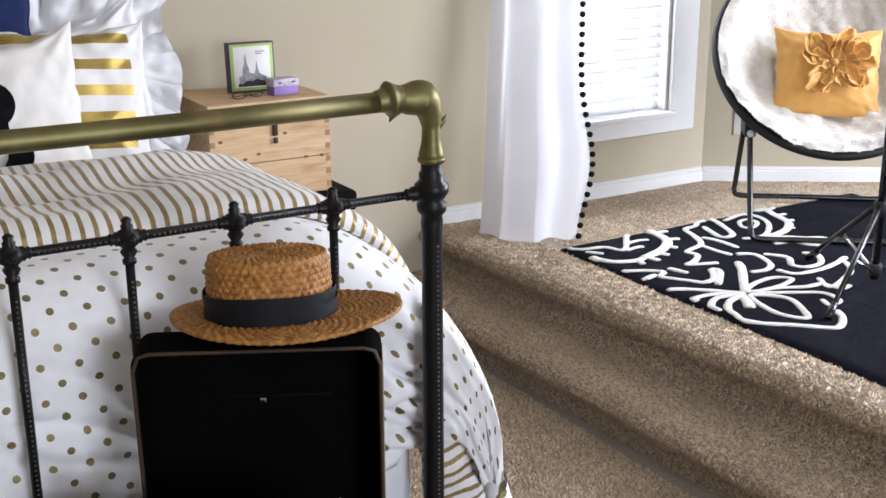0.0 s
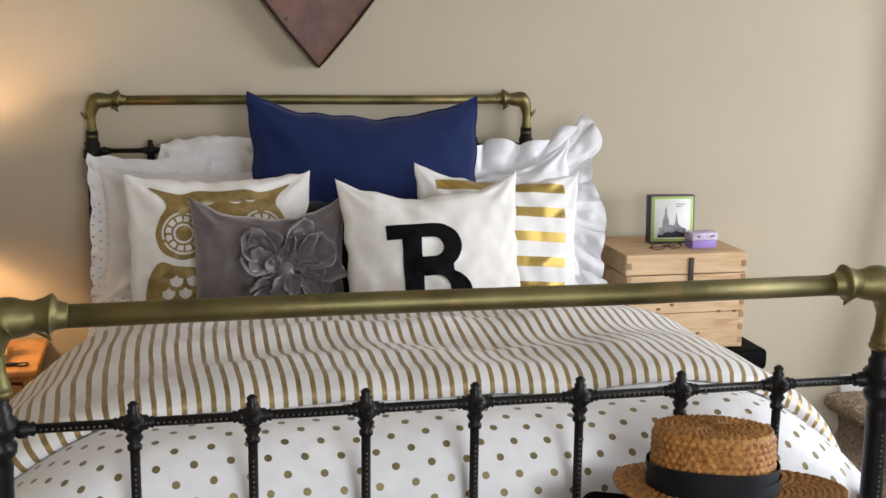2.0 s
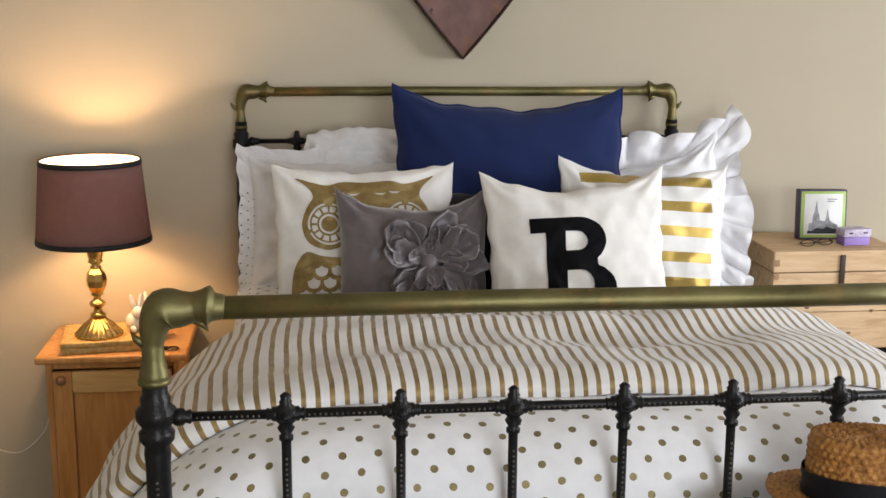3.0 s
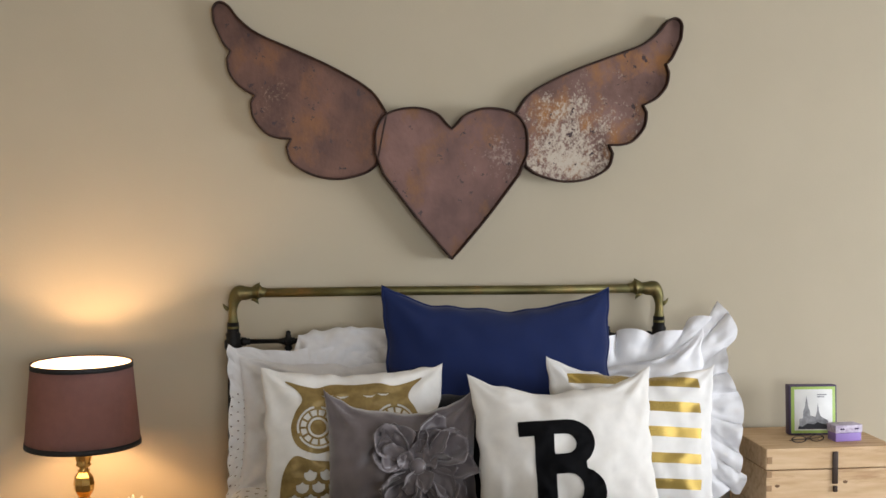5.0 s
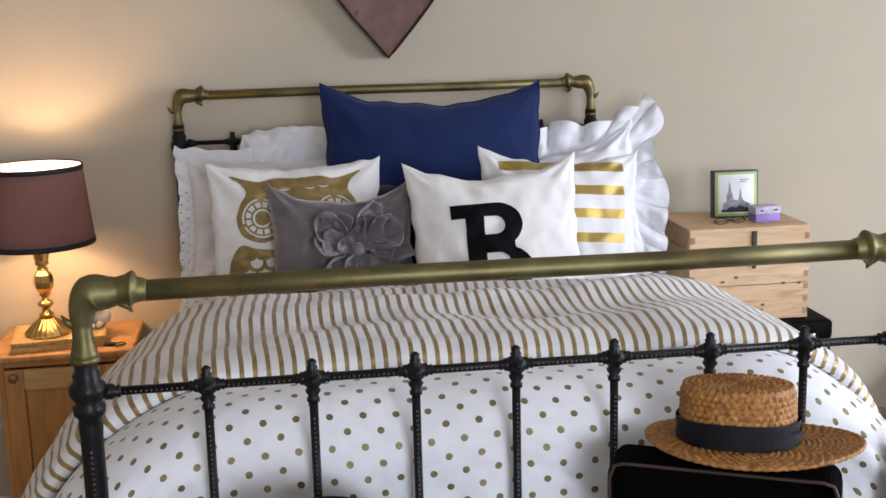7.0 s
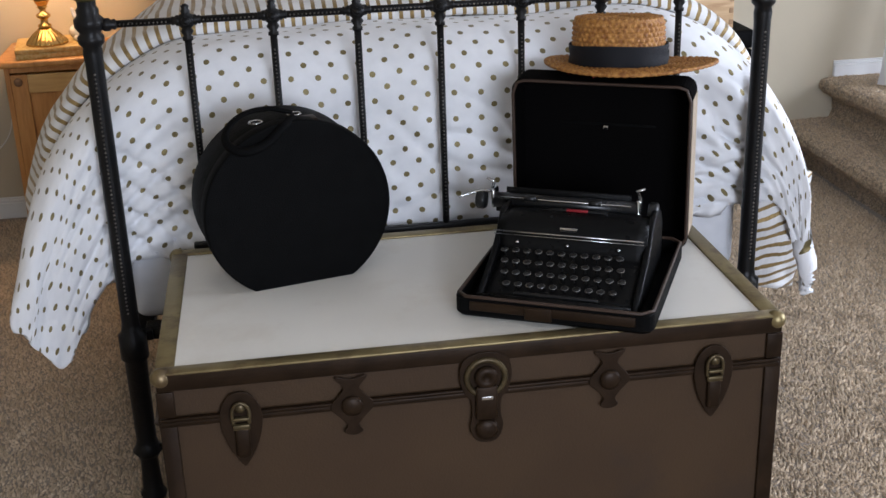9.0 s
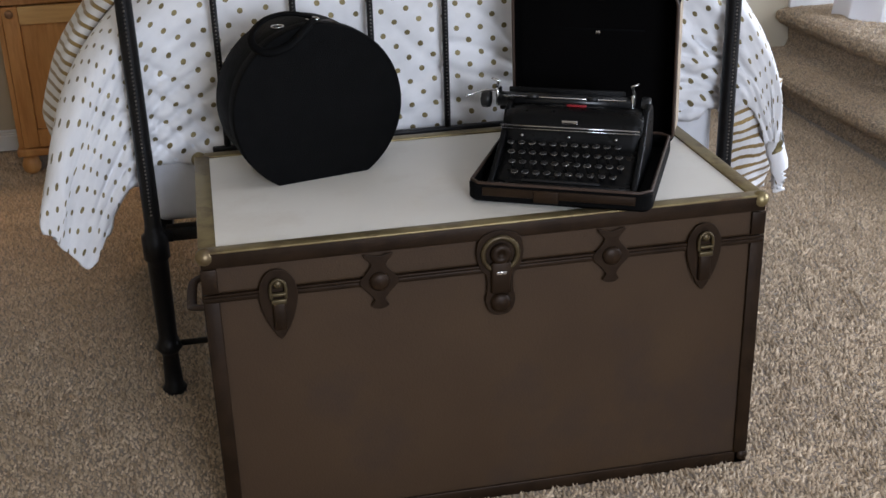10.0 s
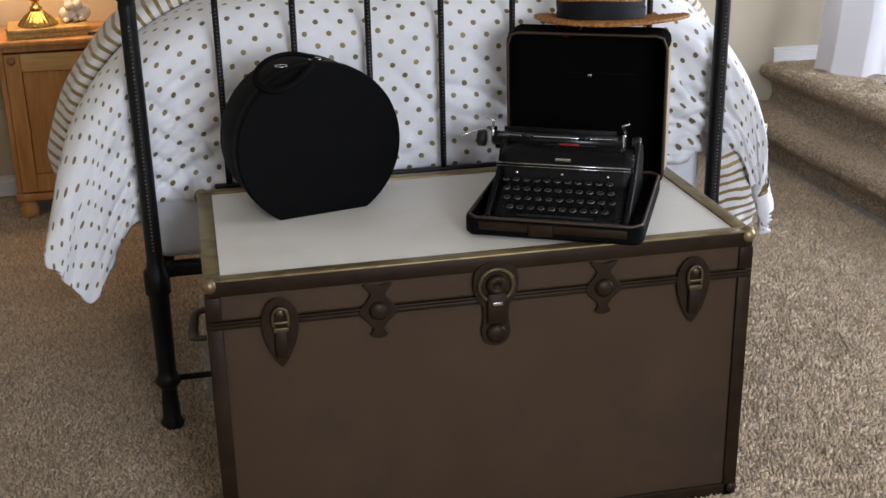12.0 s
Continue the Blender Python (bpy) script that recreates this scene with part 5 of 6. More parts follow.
for sx, x in ((-1, -0.018), (1, 0.298)):
    part("platen_knob", lathe([(0.017, 0), (0.0185, 0.003), (0.0185, 0.015), (0.015, 0.018), (0.001, 0.018)], 24, pose(x, 0.232, 0.132, 0, 90 * sx), flute=0.03, flutes=12), M["key"], carriage)
    part("carriage_end", boxes((x - sx * 0.018 - 0.004, x - sx * 0.018 + 0.004, 0.218, 0.25, 0.12, 0.158), bevel=0.004), M["chrome"], carriage, "bright carriage end plate")
    part("margin_lever", tube([(x - sx * 0.016, 0.225, 0.16), (x - sx * 0.02, 0.222, 0.176), (x - sx * 0.006, 0.22, 0.182)], [0.003, 0.0035, 0.002], 8), M["chrome"], carriage)
part("return_lever", tube(smooth_path([(-0.006, 0.228, 0.152), (-0.025, 0.215, 0.156), (-0.046, 0.2, 0.152), (-0.06, 0.192, 0.148)], 5), [0.0025] * 8 + [0.002] * 7 + [0.0045], 8), M["chrome"], carriage, "chrome carriage return lever")
for x in (0.03, 0.25):
    for y in (0.03, 0.22):
        part("foot", lathe([(0.009, -0.002), (0.009, 0.004), (0.006, 0.006)], 12, pose(x, y, 0)), M["key"], tw)

# ---------------------------------------------------------------- boater hat
HATM = pose(0.359, -0.130, TH + 0.344, -6, -1.5, -28) @ Matrix.Diagonal((0.93, 0.93, 1.0, 1))
hat = thing("boater_hat", "woven straw boater hat with a black ribbon band", "hat", HATM)


def woven(r0, r1, fn, nr, na, relief):
    """Braided straw in a spiral of plaits: fn(radius or height, angle) with a raised pattern."""
    def f(u, v):
        p, nrm = fn(u, v)
        tw_ = math.sin(u * nr * 2 * math.pi)
        br = math.sin(v * na * 2 * math.pi + math.pi * math.floor(u * nr * 2))
        return p + nrm * (relief * abs(tw_) ** 0.5 + relief * 0.7 * br * abs(tw_))
    return f


def brim_fn(side):
    def f(u, v):
        a = 2 * math.pi * v
        r = 0.064 + 0.107 * u
        w = 1.06
        lift = 0.006 * math.cos(2 * a) * u * u + 0.004 * u * u
        return Vector((r * w * math.cos(a), r * 0.94 * math.sin(a), lift + (0.0035 if side > 0 else 0))), Vector((0, 0, side))
    return f


part("brim", sheet(woven(0, 1, brim_fn(1), 6, 54, 0.0025), 60, 384), M["straw"], hat, smooth=True)
part("brim_underside", sheet(woven(0, 1, brim_fn(-1), 6.5, 64, 0.0016), 40, 256), M["straw"], hat)
part("brim_edge", tube([(0.171 * 1.06 * math.cos(a), 0.171 * 0.94 * math.sin(a), 0.004 + 0.006 * math.cos(2 * a) + 0.0018 + 0.0008 * math.sin(a * 70)) for a in (2 * math.pi * i / 210 for i in range(210))], 0.0036, 8, closed=True), M["straw"], hat)


def crown_fn(u, v):
    a = 2 * math.pi * v
    if u < 0.5:
        h = u / 0.5
        r = 0.094 - 0.004 * h
        return Vector((r * 1.05 * math.cos(a) - 0.026, r * 0.95 * math.sin(a), 0.004 + 0.086 * h)), Vector((math.cos(a), math.sin(a), 0))
    k = (u - 0.5) / 0.5
    r = 0.090 * (1 - k)
    r = r if k > 0.12 else 0.090 - 0.0108 * (k / 0.12) ** 2
    return Vector((r * 1.05 * math.cos(a) - 0.026, r * 0.95 * math.sin(a), 0.090 + 0.007 * min(k / 0.12, 1) ** 0.5)), Vector((0, 0, 1))


part("crown", sheet(woven(0, 1, crown_fn, 9, 46, 0.0023), 108, 312), M["straw"], hat)
part("ribbon_band", sheet(lambda u, v: Vector(((0.1000 + 0.0012 * math.sin(u * 9)) * 1.05 * math.cos(2 * math.pi * v) - 0.026, 0.1000 * 0.95 * math.sin(2 * math.pi * v), 0.006 + 0.040 * u + 0.0015 * math.sin(6 * math.pi * v))), 6, 90), M["ribbon"], hat, "black ribbed ribbon")
part("ribbon_fold", sheet(lambda u, v: Vector((0.1022 * 1.05 * math.cos(-1.2 + 1.6 * v) - 0.026, 0.1022 * 0.95 * math.sin(-1.2 + 1.6 * v), 0.010 + 0.016 * u + 0.006 * v)), 4, 24), M["ribbon"], hat)
part("cord", tube(smooth_path([(-0.115, -0.07, 0.0), (-0.115, -0.075, -0.018), (-0.095, -0.085, -0.028), (-0.07, -0.09, -0.022), (-0.055, -0.09, -0.008), (-0.05, -0.088, 0.001)], 6), 0.0011, 6), M["red_cord"], hat, "thin red hat cord")

# ---------------------------------------------------------------- nightstand and lamp
night = thing("nightstand", "honey-coloured pine nightstand with a panelled door", "nightstand", pose(-1.037, 1.88, 0))
part("top", boxes((-0.213, 0.213, -0.183, 0.165, 0.633, 0.656), bevel=0.008, seg=3), M["pine"], night)
part("carcass", boxes((-0.188, -0.17, -0.155, 0.15, 0.10, 0.632), (0.17, 0.188, -0.155, 0.15, 0.10, 0.632), (-0.17, 0.17, 0.13, 0.15, 0.10, 0.632), (-0.17, 0.17, -0.14, 0.13, 0.10, 0.12), (-0.17, 0.17, -0.155, -0.135, 0.612, 0.632), bevel=0.002, seg=1), M["pine"], night, smooth=False)
part("plinth", boxes((-0.197, 0.197, -0.168, 0.155, 0.07, 0.099), bevel=0.007, seg=3), M["pine"], night)
for sx in (-1, 1):
    for y in (-0.13, 0.12):
        part("bun_foot", lathe([(0.02, 0), (0.03, 0.012), (0.034, 0.032), (0.028, 0.054), (0.02, 0.07)], 20, pose(sx * 0.158, y, 0)), M["pine"], night)
dr = part("door", boxes((-0.167, -0.113, -0.172, -0.152, 0.105, 0.608), (0.113, 0.167, -0.172, -0.152, 0.105, 0.608), (-0.113, 0.113, -0.172, -0.152, 0.105, 0.17), bevel=0.003), M["pine"], night, smooth=False)
part("top_rail", boxes((-0.1125, 0.1125, -0.1725, -0.152, 0.545, 0.608), bevel=0.003), M["pine_light"], dr, "pale top rail", False)
part("door_panel", boxes((-0.1125, 0.1125, -0.162, -0.154, 0.171, 0.544), bevel=0.003), M["pine"], dr, smooth=False)
part("knob", lathe([(0.005, 0), (0.006, 0.006), (0.0135, 0.012), (0.0145, 0.018), (0.010, 0.024), (0.001, 0.026)], 18, pose(-0.14, -0.172, 0.588, 90)), M["dark_wood"], dr, "dark turned knob")

book = thing("patterned_box", "flat box in yellow patterned paper under the lamp", "box", pose(-1.055, 1.835, 0.6565, 0, 0, 7))
part("base", boxes((-0.135, 0.135, -0.105, 0.105, 0, 0.018), bevel=0.002), M["paper_yellow"], book)
part("lid", boxes((-0.137, 0.137, -0.107, 0.107, 0.0185, 0.034), bevel=0.003), M["paper_yellow"], book)

LX, LY, LZ = -1.083, 1.80, 0.691
lamp = thing("table_lamp", "lit gilt table lamp with a mauve fabric shade", "lamp", pose(LX, LY, LZ))
part("base", lathe([(0.064, 0), (0.066, 0.005), (0.063, 0.011), (0.055, 0.02), (0.041, 0.036), (0.026, 0.048), (0.019, 0.056)], 72, flute=0.06, flutes=22), M["gilt"], lamp, "fluted gilt base")
part("stem", lathe([(0.018, 0.054), (0.023, 0.06), (0.021, 0.066), (0.013, 0.07), (0.012, 0.084), (0.022, 0.09), (0.024, 0.097), (0.02, 0.102), (0.011, 0.107), (0.010, 0.117), (0.018, 0.123), (0.014, 0.128), (0.017, 0.132)], 28), M["gilt"], lamp)
part("facetted_knop", lathe([(0.016, 0.128), (0.027, 0.146), (0.030, 0.165), (0.026, 0.186), (0.015, 0.2)], 8), M["gilt"], lamp, "facetted gilt knop", False)
part("socket", lathe([(0.014, 0.198), (0.017, 0.204), (0.010, 0.21), (0.022, 0.22), (0.018, 0.226), (0.022, 0.236), (0.026, 0.270), (0.026, 0.282)], 28, flute=0.02, flutes=14), M["gilt"], lamp)
part("harp", tube([(0, 0, 0.26), (0, 0, 0.35)], 0.008, 10), M["gilt"], lamp)
R0, R1, Z0, Z1 = 0.160, 0.139, 0.280, 0.516
sh = part("shade", sheet(lambda u, v: Vector(((R0 + (R1 - R0) * u) * math.cos(2 * math.pi * v), (R0 + (R1 - R0) * u) * math.sin(2 * math.pi * v), Z0 + (Z1 - Z0) * u)), 6, 64), shade_mat, lamp, "mauve linen drum shade")
md = sh.modifiers.new("thickness", "SOLIDIFY")
md.thickness = 0.0015
for z0, z1 in ((Z0 - 0.001, Z0 + 0.014), (Z1 - 0.014, Z1 + 0.001)):
    f = [(R0 + (R1 - R0) * (z - Z0) / (Z1 - Z0) + 0.0018) for z in (z0, z1)]
    tp = part("shade_tape", sheet(lambda u, v: Vector(((f[0] + (f[1] - f[0]) * u) * math.cos(2 * math.pi * v), (f[0] + (f[1] - f[0]) * u) * math.sin(2 * math.pi * v), z0 + (z1 - z0) * u)), 2, 64), M["nylon"], lamp, "dark tape trim")
    md = tp.modifiers.new("thickness", "SOLIDIFY")
    md.thickness = 0.0012
part("shade_liner", sheet(lambda u, v: Vector(((R0 + (R1 - R0) * u - 0.003) * math.cos(2 * math.pi * v), (R0 + (R1 - R0) * u - 0.003) * math.sin(2 * math.pi * v), Z0 + 0.004 + (Z1 - Z0 - 0.006) * u)), 2, 64), M["slat"], lamp, "white shade liner")
bm = bmesh.new()
bmesh.ops.create_uvsphere(bm, u_segments=16, v_segments=10, radius=0.028, matrix=Matrix.Translation((0, 0, 0.385)) @ Matrix.Diagonal((1, 1, 1.2, 1)))
part("bulb", bm, glow, lamp, "glowing light bulb").visible_shadow = False
bulb = bpy.data.lights.new("bulb_light", "POINT")
bulb.energy, bulb.color, bulb.shadow_soft_size = 9.3, (1.0, 0.62, 0.29), 0.03
new("bulb_light", bulb).location = (LX, LY, LZ + 0.405)
part("flex", tube(smooth_path([(-0.05, 0.03, 0.005), (-0.1, 0.11, -0.02), (-0.165, 0.18, -0.06), (-0.19, 0.23, -0.2), (-0.22, 0.235, -0.36), (-0.30, 0.236, -0.44), (-0.38, 0.236, -0.43), (-0.43, 0.24, -0.42)], 6), 0.0026, 6), M["plastic_white"], lamp, "pale lamp flex")


def rabbit():
    bm = bmesh.new()
    for loc, sc in (((0, 0, 0.026), (0.030, 0.036, 0.027)), ((0, -0.026, 0.058), (0.018, 0.021, 0.018)), ((0, 0.036, 0.02), (0.010, 0.010, 0.010)), ((0.016, -0.03, 0.01), (0.009, 0.018, 0.010)), ((-0.016, -0.03, 0.01), (0.009, 0.018, 0.010))):
        bmesh.ops.create_uvsphere(bm, u_segments=16, v_segments=10, radius=1, matrix=Matrix.Translation(loc) @ Matrix.Diagonal((*sc, 1)))
    for sx in (-1, 1):
        tube(smooth_path([(sx * 0.006, -0.024, 0.07), (sx * 0.012, -0.018, 0.09), (sx * 0.017, -0.014, 0.112)], 5), [0.005, 0.006, 0.007, 0.0075, 0.008, 0.008, 0.0075, 0.007, 0.006, 0.004, 0.001], 10, bm, flat=0.5)
    return bm


for m in (pose(-0.985, 1.85, 0.6915, 0, 0, 25), pose(-0.935, 1.87, 0.6915, 0, 0, -30)):
    r = tagged(link("rabbit_figurine", rabbit(), M["china"]), "small white glazed china rabbit figurine", "figurine", "figurines by the lamp")
    r.matrix_basis = m
# small black item of unclear kind; the ring and fob are a made-up shape
sc = thing("key_ring", "small black item on the nightstand, built as a ring with a fob", "keys", pose(-0.868, 1.745, 0.6575))
part("ring", tube([(0.016 * math.cos(a), 0.016 * math.sin(a), 0.003) for a in (2 * math.pi * i / 20 for i in range(20))], 0.0025, 6, closed=True), M["steel_black"], sc)
part("fob", boxes((-0.045, -0.012, -0.008, 0.008, 0, 0.009), bevel=0.003), M["steel_black"], sc)

# ---------------------------------------------------------------- crate, black case and small things beside the bed
tall = thing("black_case", "old black leatherette case standing beside the bed", "case", pose(1.132, 1.845, 0))
part("body", boxes((-0.248, 0.248, -0.185, 0.185, 0.0, 0.545), bevel=0.014, seg=3), M["black_leather"], tall)
part("lid", boxes((-0.25, 0.25, -0.187, 0.187, 0.549, 0.615), bevel=0.014, seg=3), M["black_leather"], tall)
for x in (-0.14, 0.165):
    part("clasp", boxes((x - 0.024, x + 0.024, -0.193, -0.184, 0.515, 0.575), bevel=0.003), M["chrome"], tall, "worn metal clasp")
part("handle", tube(smooth_path([(-0.06, -0.187, 0.52), (-0.05, -0.205, 0.515), (0, -0.212, 0.505), (0.05, -0.205, 0.515), (0.06, -0.187, 0.52)], 5), 0.008, 8), M["black_leather"], tall)

crate = thing("pine_crate", "raw pine lidded crate with dovetailed corners", "crate", pose(1.11, 1.855, 0.6165))
CW, CD, CH, CS = 0.200, 0.155, 0.308, 0.243
boards = [(0.002, 0.118), (0.12, CS - 0.002)]
for z0, z1 in boards:
    part("front_board", boxes((-CW, CW, -CD, -CD + 0.016, z0, z1), bevel=0.002), M["crate"], crate, smooth=False)
    part("back_board", boxes((-CW, CW, CD - 0.016, CD, z0, z1), bevel=0.002), M["crate"], crate, smooth=False)
    for sx in (-1, 1):
        part("side_board", boxes((sx * CW - 0.008 - sx * 0.009, sx * CW + 0.008 - sx * 0.009, -CD + 0.017, CD - 0.017, z0, z1), bevel=0.002), M["crate"], crate, smooth=False)
part("bottom_board", boxes((-CW + 0.018, CW - 0.018, -CD + 0.018, CD - 0.018, 0.0, 0.012)), M["crate"], crate, smooth=False)
cl = part("lid", boxes((-CW - 0.001, CW + 0.001, -CD - 0.001, CD + 0.001, CS + 0.001, CH), bevel=0.003), M["crate"], crate, "pine lid", False)
for sx in (-1, 1):
    for k in range(6):
        part("dovetail", boxes((sx * (CW - 0.009) - 0.008, sx * (CW - 0.009) + 0.008, -CD - 0.0015, -CD + 0.004, 0.016 + 0.041 * k, 0.034 + 0.041 * k), bevel=0.001, seg=1), M["end_grain"], crate, "darker end-grain joint", False)
    part("dovetail", boxes((sx * (CW - 0.009) - 0.008, sx * (CW - 0.009) + 0.008, -CD - 0.0025, -CD + 0.004, CS + 0.02, CS + 0.04), bevel=0.001, seg=1), M["end_grain"], cl, smooth=False)
part("hasp", boxes((0.003, 0.021, -CD - 0.007, -CD - 0.001, CS - 0.045, CH - 0.012), bevel=0.003), M["leather_brown"], crate, "dark iron hasp")
part("staple", boxes((0.006, 0.018, -CD - 0.011, -CD - 0.002, CS - 0.068, CS - 0.05), bevel=0.002), M["leather_brown"], crate)
rk = random.Random(3)
for k in range(9):
    x, z = rk.uniform(-0.17, 0.17), rk.uniform(0.02, 0.23)
    part("knot", lathe([(0.006, 0), (0.005, 0.001), (0.001, 0.0012)], 10, pose(x, -CD, z, 90) @ Matrix.Diagonal((1.3, 0.8, 1, 1))), M["dark_wood"], crate)

pic = thing("picture_block", "small purple block picture with a lime green mat", "picture", pose(1.128, 1.885, 0.926, -4, 0, -4))
part("block", boxes((-0.075, 0.075, -0.02, 0.02, 0, 0.155), bevel=0.002), M["purple"], pic, "dark purple sides")
part("mat", boxes((-0.07, 0.07, -0.0215, -0.0185, 0.005, 0.150), bevel=0.0005, seg=1), M["lime"], pic, "lime green mat")
pp = part("print", boxes((-0.060, 0.060, -0.0228, -0.0205, 0.014, 0.142), bevel=0.0003, seg=1), M["paper"], pic, "white printed card")
spire = [(-0.045, 0.022), (-0.045, 0.05), (-0.034, 0.052), (-0.032, 0.075), (-0.027, 0.088), (-0.022, 0.122), (-0.017, 0.088), (-0.012, 0.075), (-0.010, 0.06), (0.006, 0.056), (0.010, 0.07), (0.014, 0.098), (0.018, 0.07), (0.022, 0.058), (0.036, 0.05), (0.046, 0.045), (0.046, 0.022)]
b = part("building_print", plate(spire, 0.0008), M["ink"], pp, "grey printed spires", False)
b.location = (0.0, -0.0228, 0)
b = part("tree_print", plate([(-0.05, 0.018), (-0.048, 0.028), (-0.035, 0.026), (-0.02, 0.036), (0.0, 0.033), (0.012, 0.04), (0.03, 0.034), (0.05, 0.03), (0.05, 0.018)], 0.0008), M["ink_dark"], pp, "dark printed trees", False)
b.location = (0.0, -0.0238, 0)
for k, (w, z) in enumerate(((0.03, 0.124), (0.022, 0.117))):
    part("caption_bar", boxes((0.012, 0.012 + w, -0.0236, -0.0226, z, z + 0.003)), M["ink"], pp, smooth=False)

tiny = thing("trinket_box", "tiny lilac card box with a pale lid", "box", pose(1.193, 1.79, 0.926, 0, 0, 6))
part("base", boxes((-0.043, 0.043, -0.024, 0.024, 0, 0.026), bevel=0.0015), M["lilac"], tiny)
part("lid", boxes((-0.045, 0.045, -0.026, 0.026, 0.0265, 0.05), bevel=0.0015), M["lilac_pale"], tiny, "pale patterned lid")
for x in (-0.03, 0.018):
    part("ornament", boxes((x, x + 0.014, -0.0275, -0.0255, 0.036, 0.041), bevel=0.001), M["purple"], tiny)
gl = thing("eyeglasses", "folded dark-rimmed eyeglasses on the crate", "glasses", pose(1.07, 1.775, 0.926, 0, 0, 12) @ Matrix.Diagonal((0.95, 1, 0.5, 1)))
for x in (-0.033, 0.033):
    part("rim", tube([(x + 0.026 * math.cos(a), 0.012 * math.sin(a) * 0.3, 0.02 + 0.018 * math.sin(a)) for a in (2 * math.pi * i / 24 for i in range(24))], 0.0025, 6, closed=True), M["leather_brown"], gl)
part("bridge", tube([(-0.008, 0, 0.024), (0, -0.002, 0.027), (0.008, 0, 0.024)], 0.0022, 6), M["leather_brown"], gl)
for sx in (-1, 1):
    part("temple", tube([(sx * 0.06, 0.002, 0.026), (sx * 0.05, 0.012, 0.015), (-sx * 0.05, 0.02 + 0.006 * sx, 0.005)], 0.0024, 6), M["leather_brown"], gl)

# ---------------------------------------------------------------- winged heart on the wall
art = thing("winged_heart", "rusty sheet-metal heart with two wings on the wall", "wall art", pose(0.005, WALL - 0.001, 1.48))
HEART = curve2([(-0.235, 0.325), (-0.232, 0.40), (-0.195, 0.45), (-0.115, 0.466), (-0.05, 0.45), (-0.018, 0.418)], 6, False) + [(0.0, 0.402)] + curve2([(0.018, 0.418), (0.05, 0.45), (0.115, 0.466), (0.195, 0.45), (0.232, 0.40), (0.235, 0.325)], 6, False) + curve2([(0.21, 0.262), (0.11, 0.13), (0.0, 0.0)], 4, False) + curve2([(-0.11, 0.13), (-0.21, 0.262)], 4, False)


def wing(droop):
    """Three scalloped feathers that climb to a narrow tip; x runs outwards from the heart."""
    top = curve2([(0.20, 0.45), (0.25, 0.52), (0.36, 0.586), (0.48, 0.64), (0.59, 0.688), (0.645, 0.73), (0.675, 0.768), (0.702, 0.782), (0.722, 0.765), (0.72, 0.72)], 5, False)
    tip = curve2([(0.705, 0.685), (0.69, 0.655), (0.672, 0.635)], 4, False)
    f1 = curve2([(0.682, 0.61), (0.675, 0.57), (0.645, 0.53), (0.60, 0.503)], 5, False)
    f2 = curve2([(0.612, 0.48), (0.605, 0.435), (0.57, 0.39), (0.53, 0.374), (0.492, 0.372)], 5, False)
    f3 = curve2([(0.505, 0.345), (0.49, 0.30), (0.43, 0.262), (0.35, 0.248), (0.27, 0.265), (0.232, 0.29)], 5, False)
    return [(x, z + droop * (x - 0.2)) for x, z in top + tip + f1 + f2 + f3]


def pan(name, outline, face, depth, y, label):
    """A shallow sheet-metal pan: a face set back a little behind a folded dark rim."""
    p = part(name, plate(outline, depth - 0.024), M[face], art, label, False)
    p.location = (0, y, 0)
    edge = [Vector((x, -depth + 0.003, z)) for x, z in outline]
    part("rim", tube(edge, 0.0034, 6, closed=True), M["rust_edge"], p, "dark folded rim")
    band = bmesh.new()
    a = [band.verts.new((x * 1.0, -0.0, z)) for x, z in outline]
    b = [band.verts.new((x * 1.0, -depth + 0.002, z)) for x, z in outline]
    for i in range(len(a)):
        j = (i + 1) % len(a)
        band.faces.new((a[i], a[j], b[j], b[i]))
    md = part("side_strip", band, M["rust_edge"], p, smooth=False).modifiers.new("thickness", "SOLIDIFY")
    md.thickness, md.offset = 0.004, 0


pan("heart", HEART, "rust", 0.072, 0, "mauve-brown rusted heart")
pan("wing", [(-x, z) for x, z in wing(0.0)], "rust_warm", 0.05, 0, "brown rusted wing")
pan("wing", [(x * 1.015, z) for x, z in wing(-0.06)], "rust_pale", 0.048, 0, "rusted wing with bare grey patches")

# ---------------------------------------------------------------- curtain
curtain = thing("curtain", "long white curtain edged with black pompoms", "curtain")
CZ1 = 2.35


def drape(u, v):
    """u from the wall side to the free edge, v from the hem upwards."""
    top = Vector((2.07 + 0.285 * u, 1.93 - 0.13 * u, 0))
    lowp = [Vector((1.975, 1.86, 0)), Vector((1.995, 1.745, 0)), Vector((2.075, 1.67, 0)), Vector((2.15, 1.655, 0)), Vector((2.225, 1.625, 0))]
    k = min(u * 4, 3.999)
    i = int(k)
    low = lowp[i].lerp(lowp[i + 1], k - i)
    w = min(v / 0.45, 1) ** 0.7
    p = low.lerp(top, w)
    # the free edge bellies out below the sill
    p += Vector((0.05, -0.02, 0)) * (u ** 2) * math.exp(-((v - 0.13) / 0.09) ** 2)
    amp = 0.022 * (0.5 + 0.5 * min(v * 3, 1))
    f = math.sin(u * 15 + 1.2 * wave(u * 2, v * 2, 0)) * amp * (1 - 0.5 * u)
    p += Vector((0.35, -0.93, 0)) * f
    p.z = PLAT + 0.004 + (CZ1 - PLAT) * v + 0.008 * math.sin(u * 11) * (1 - v)
    return p


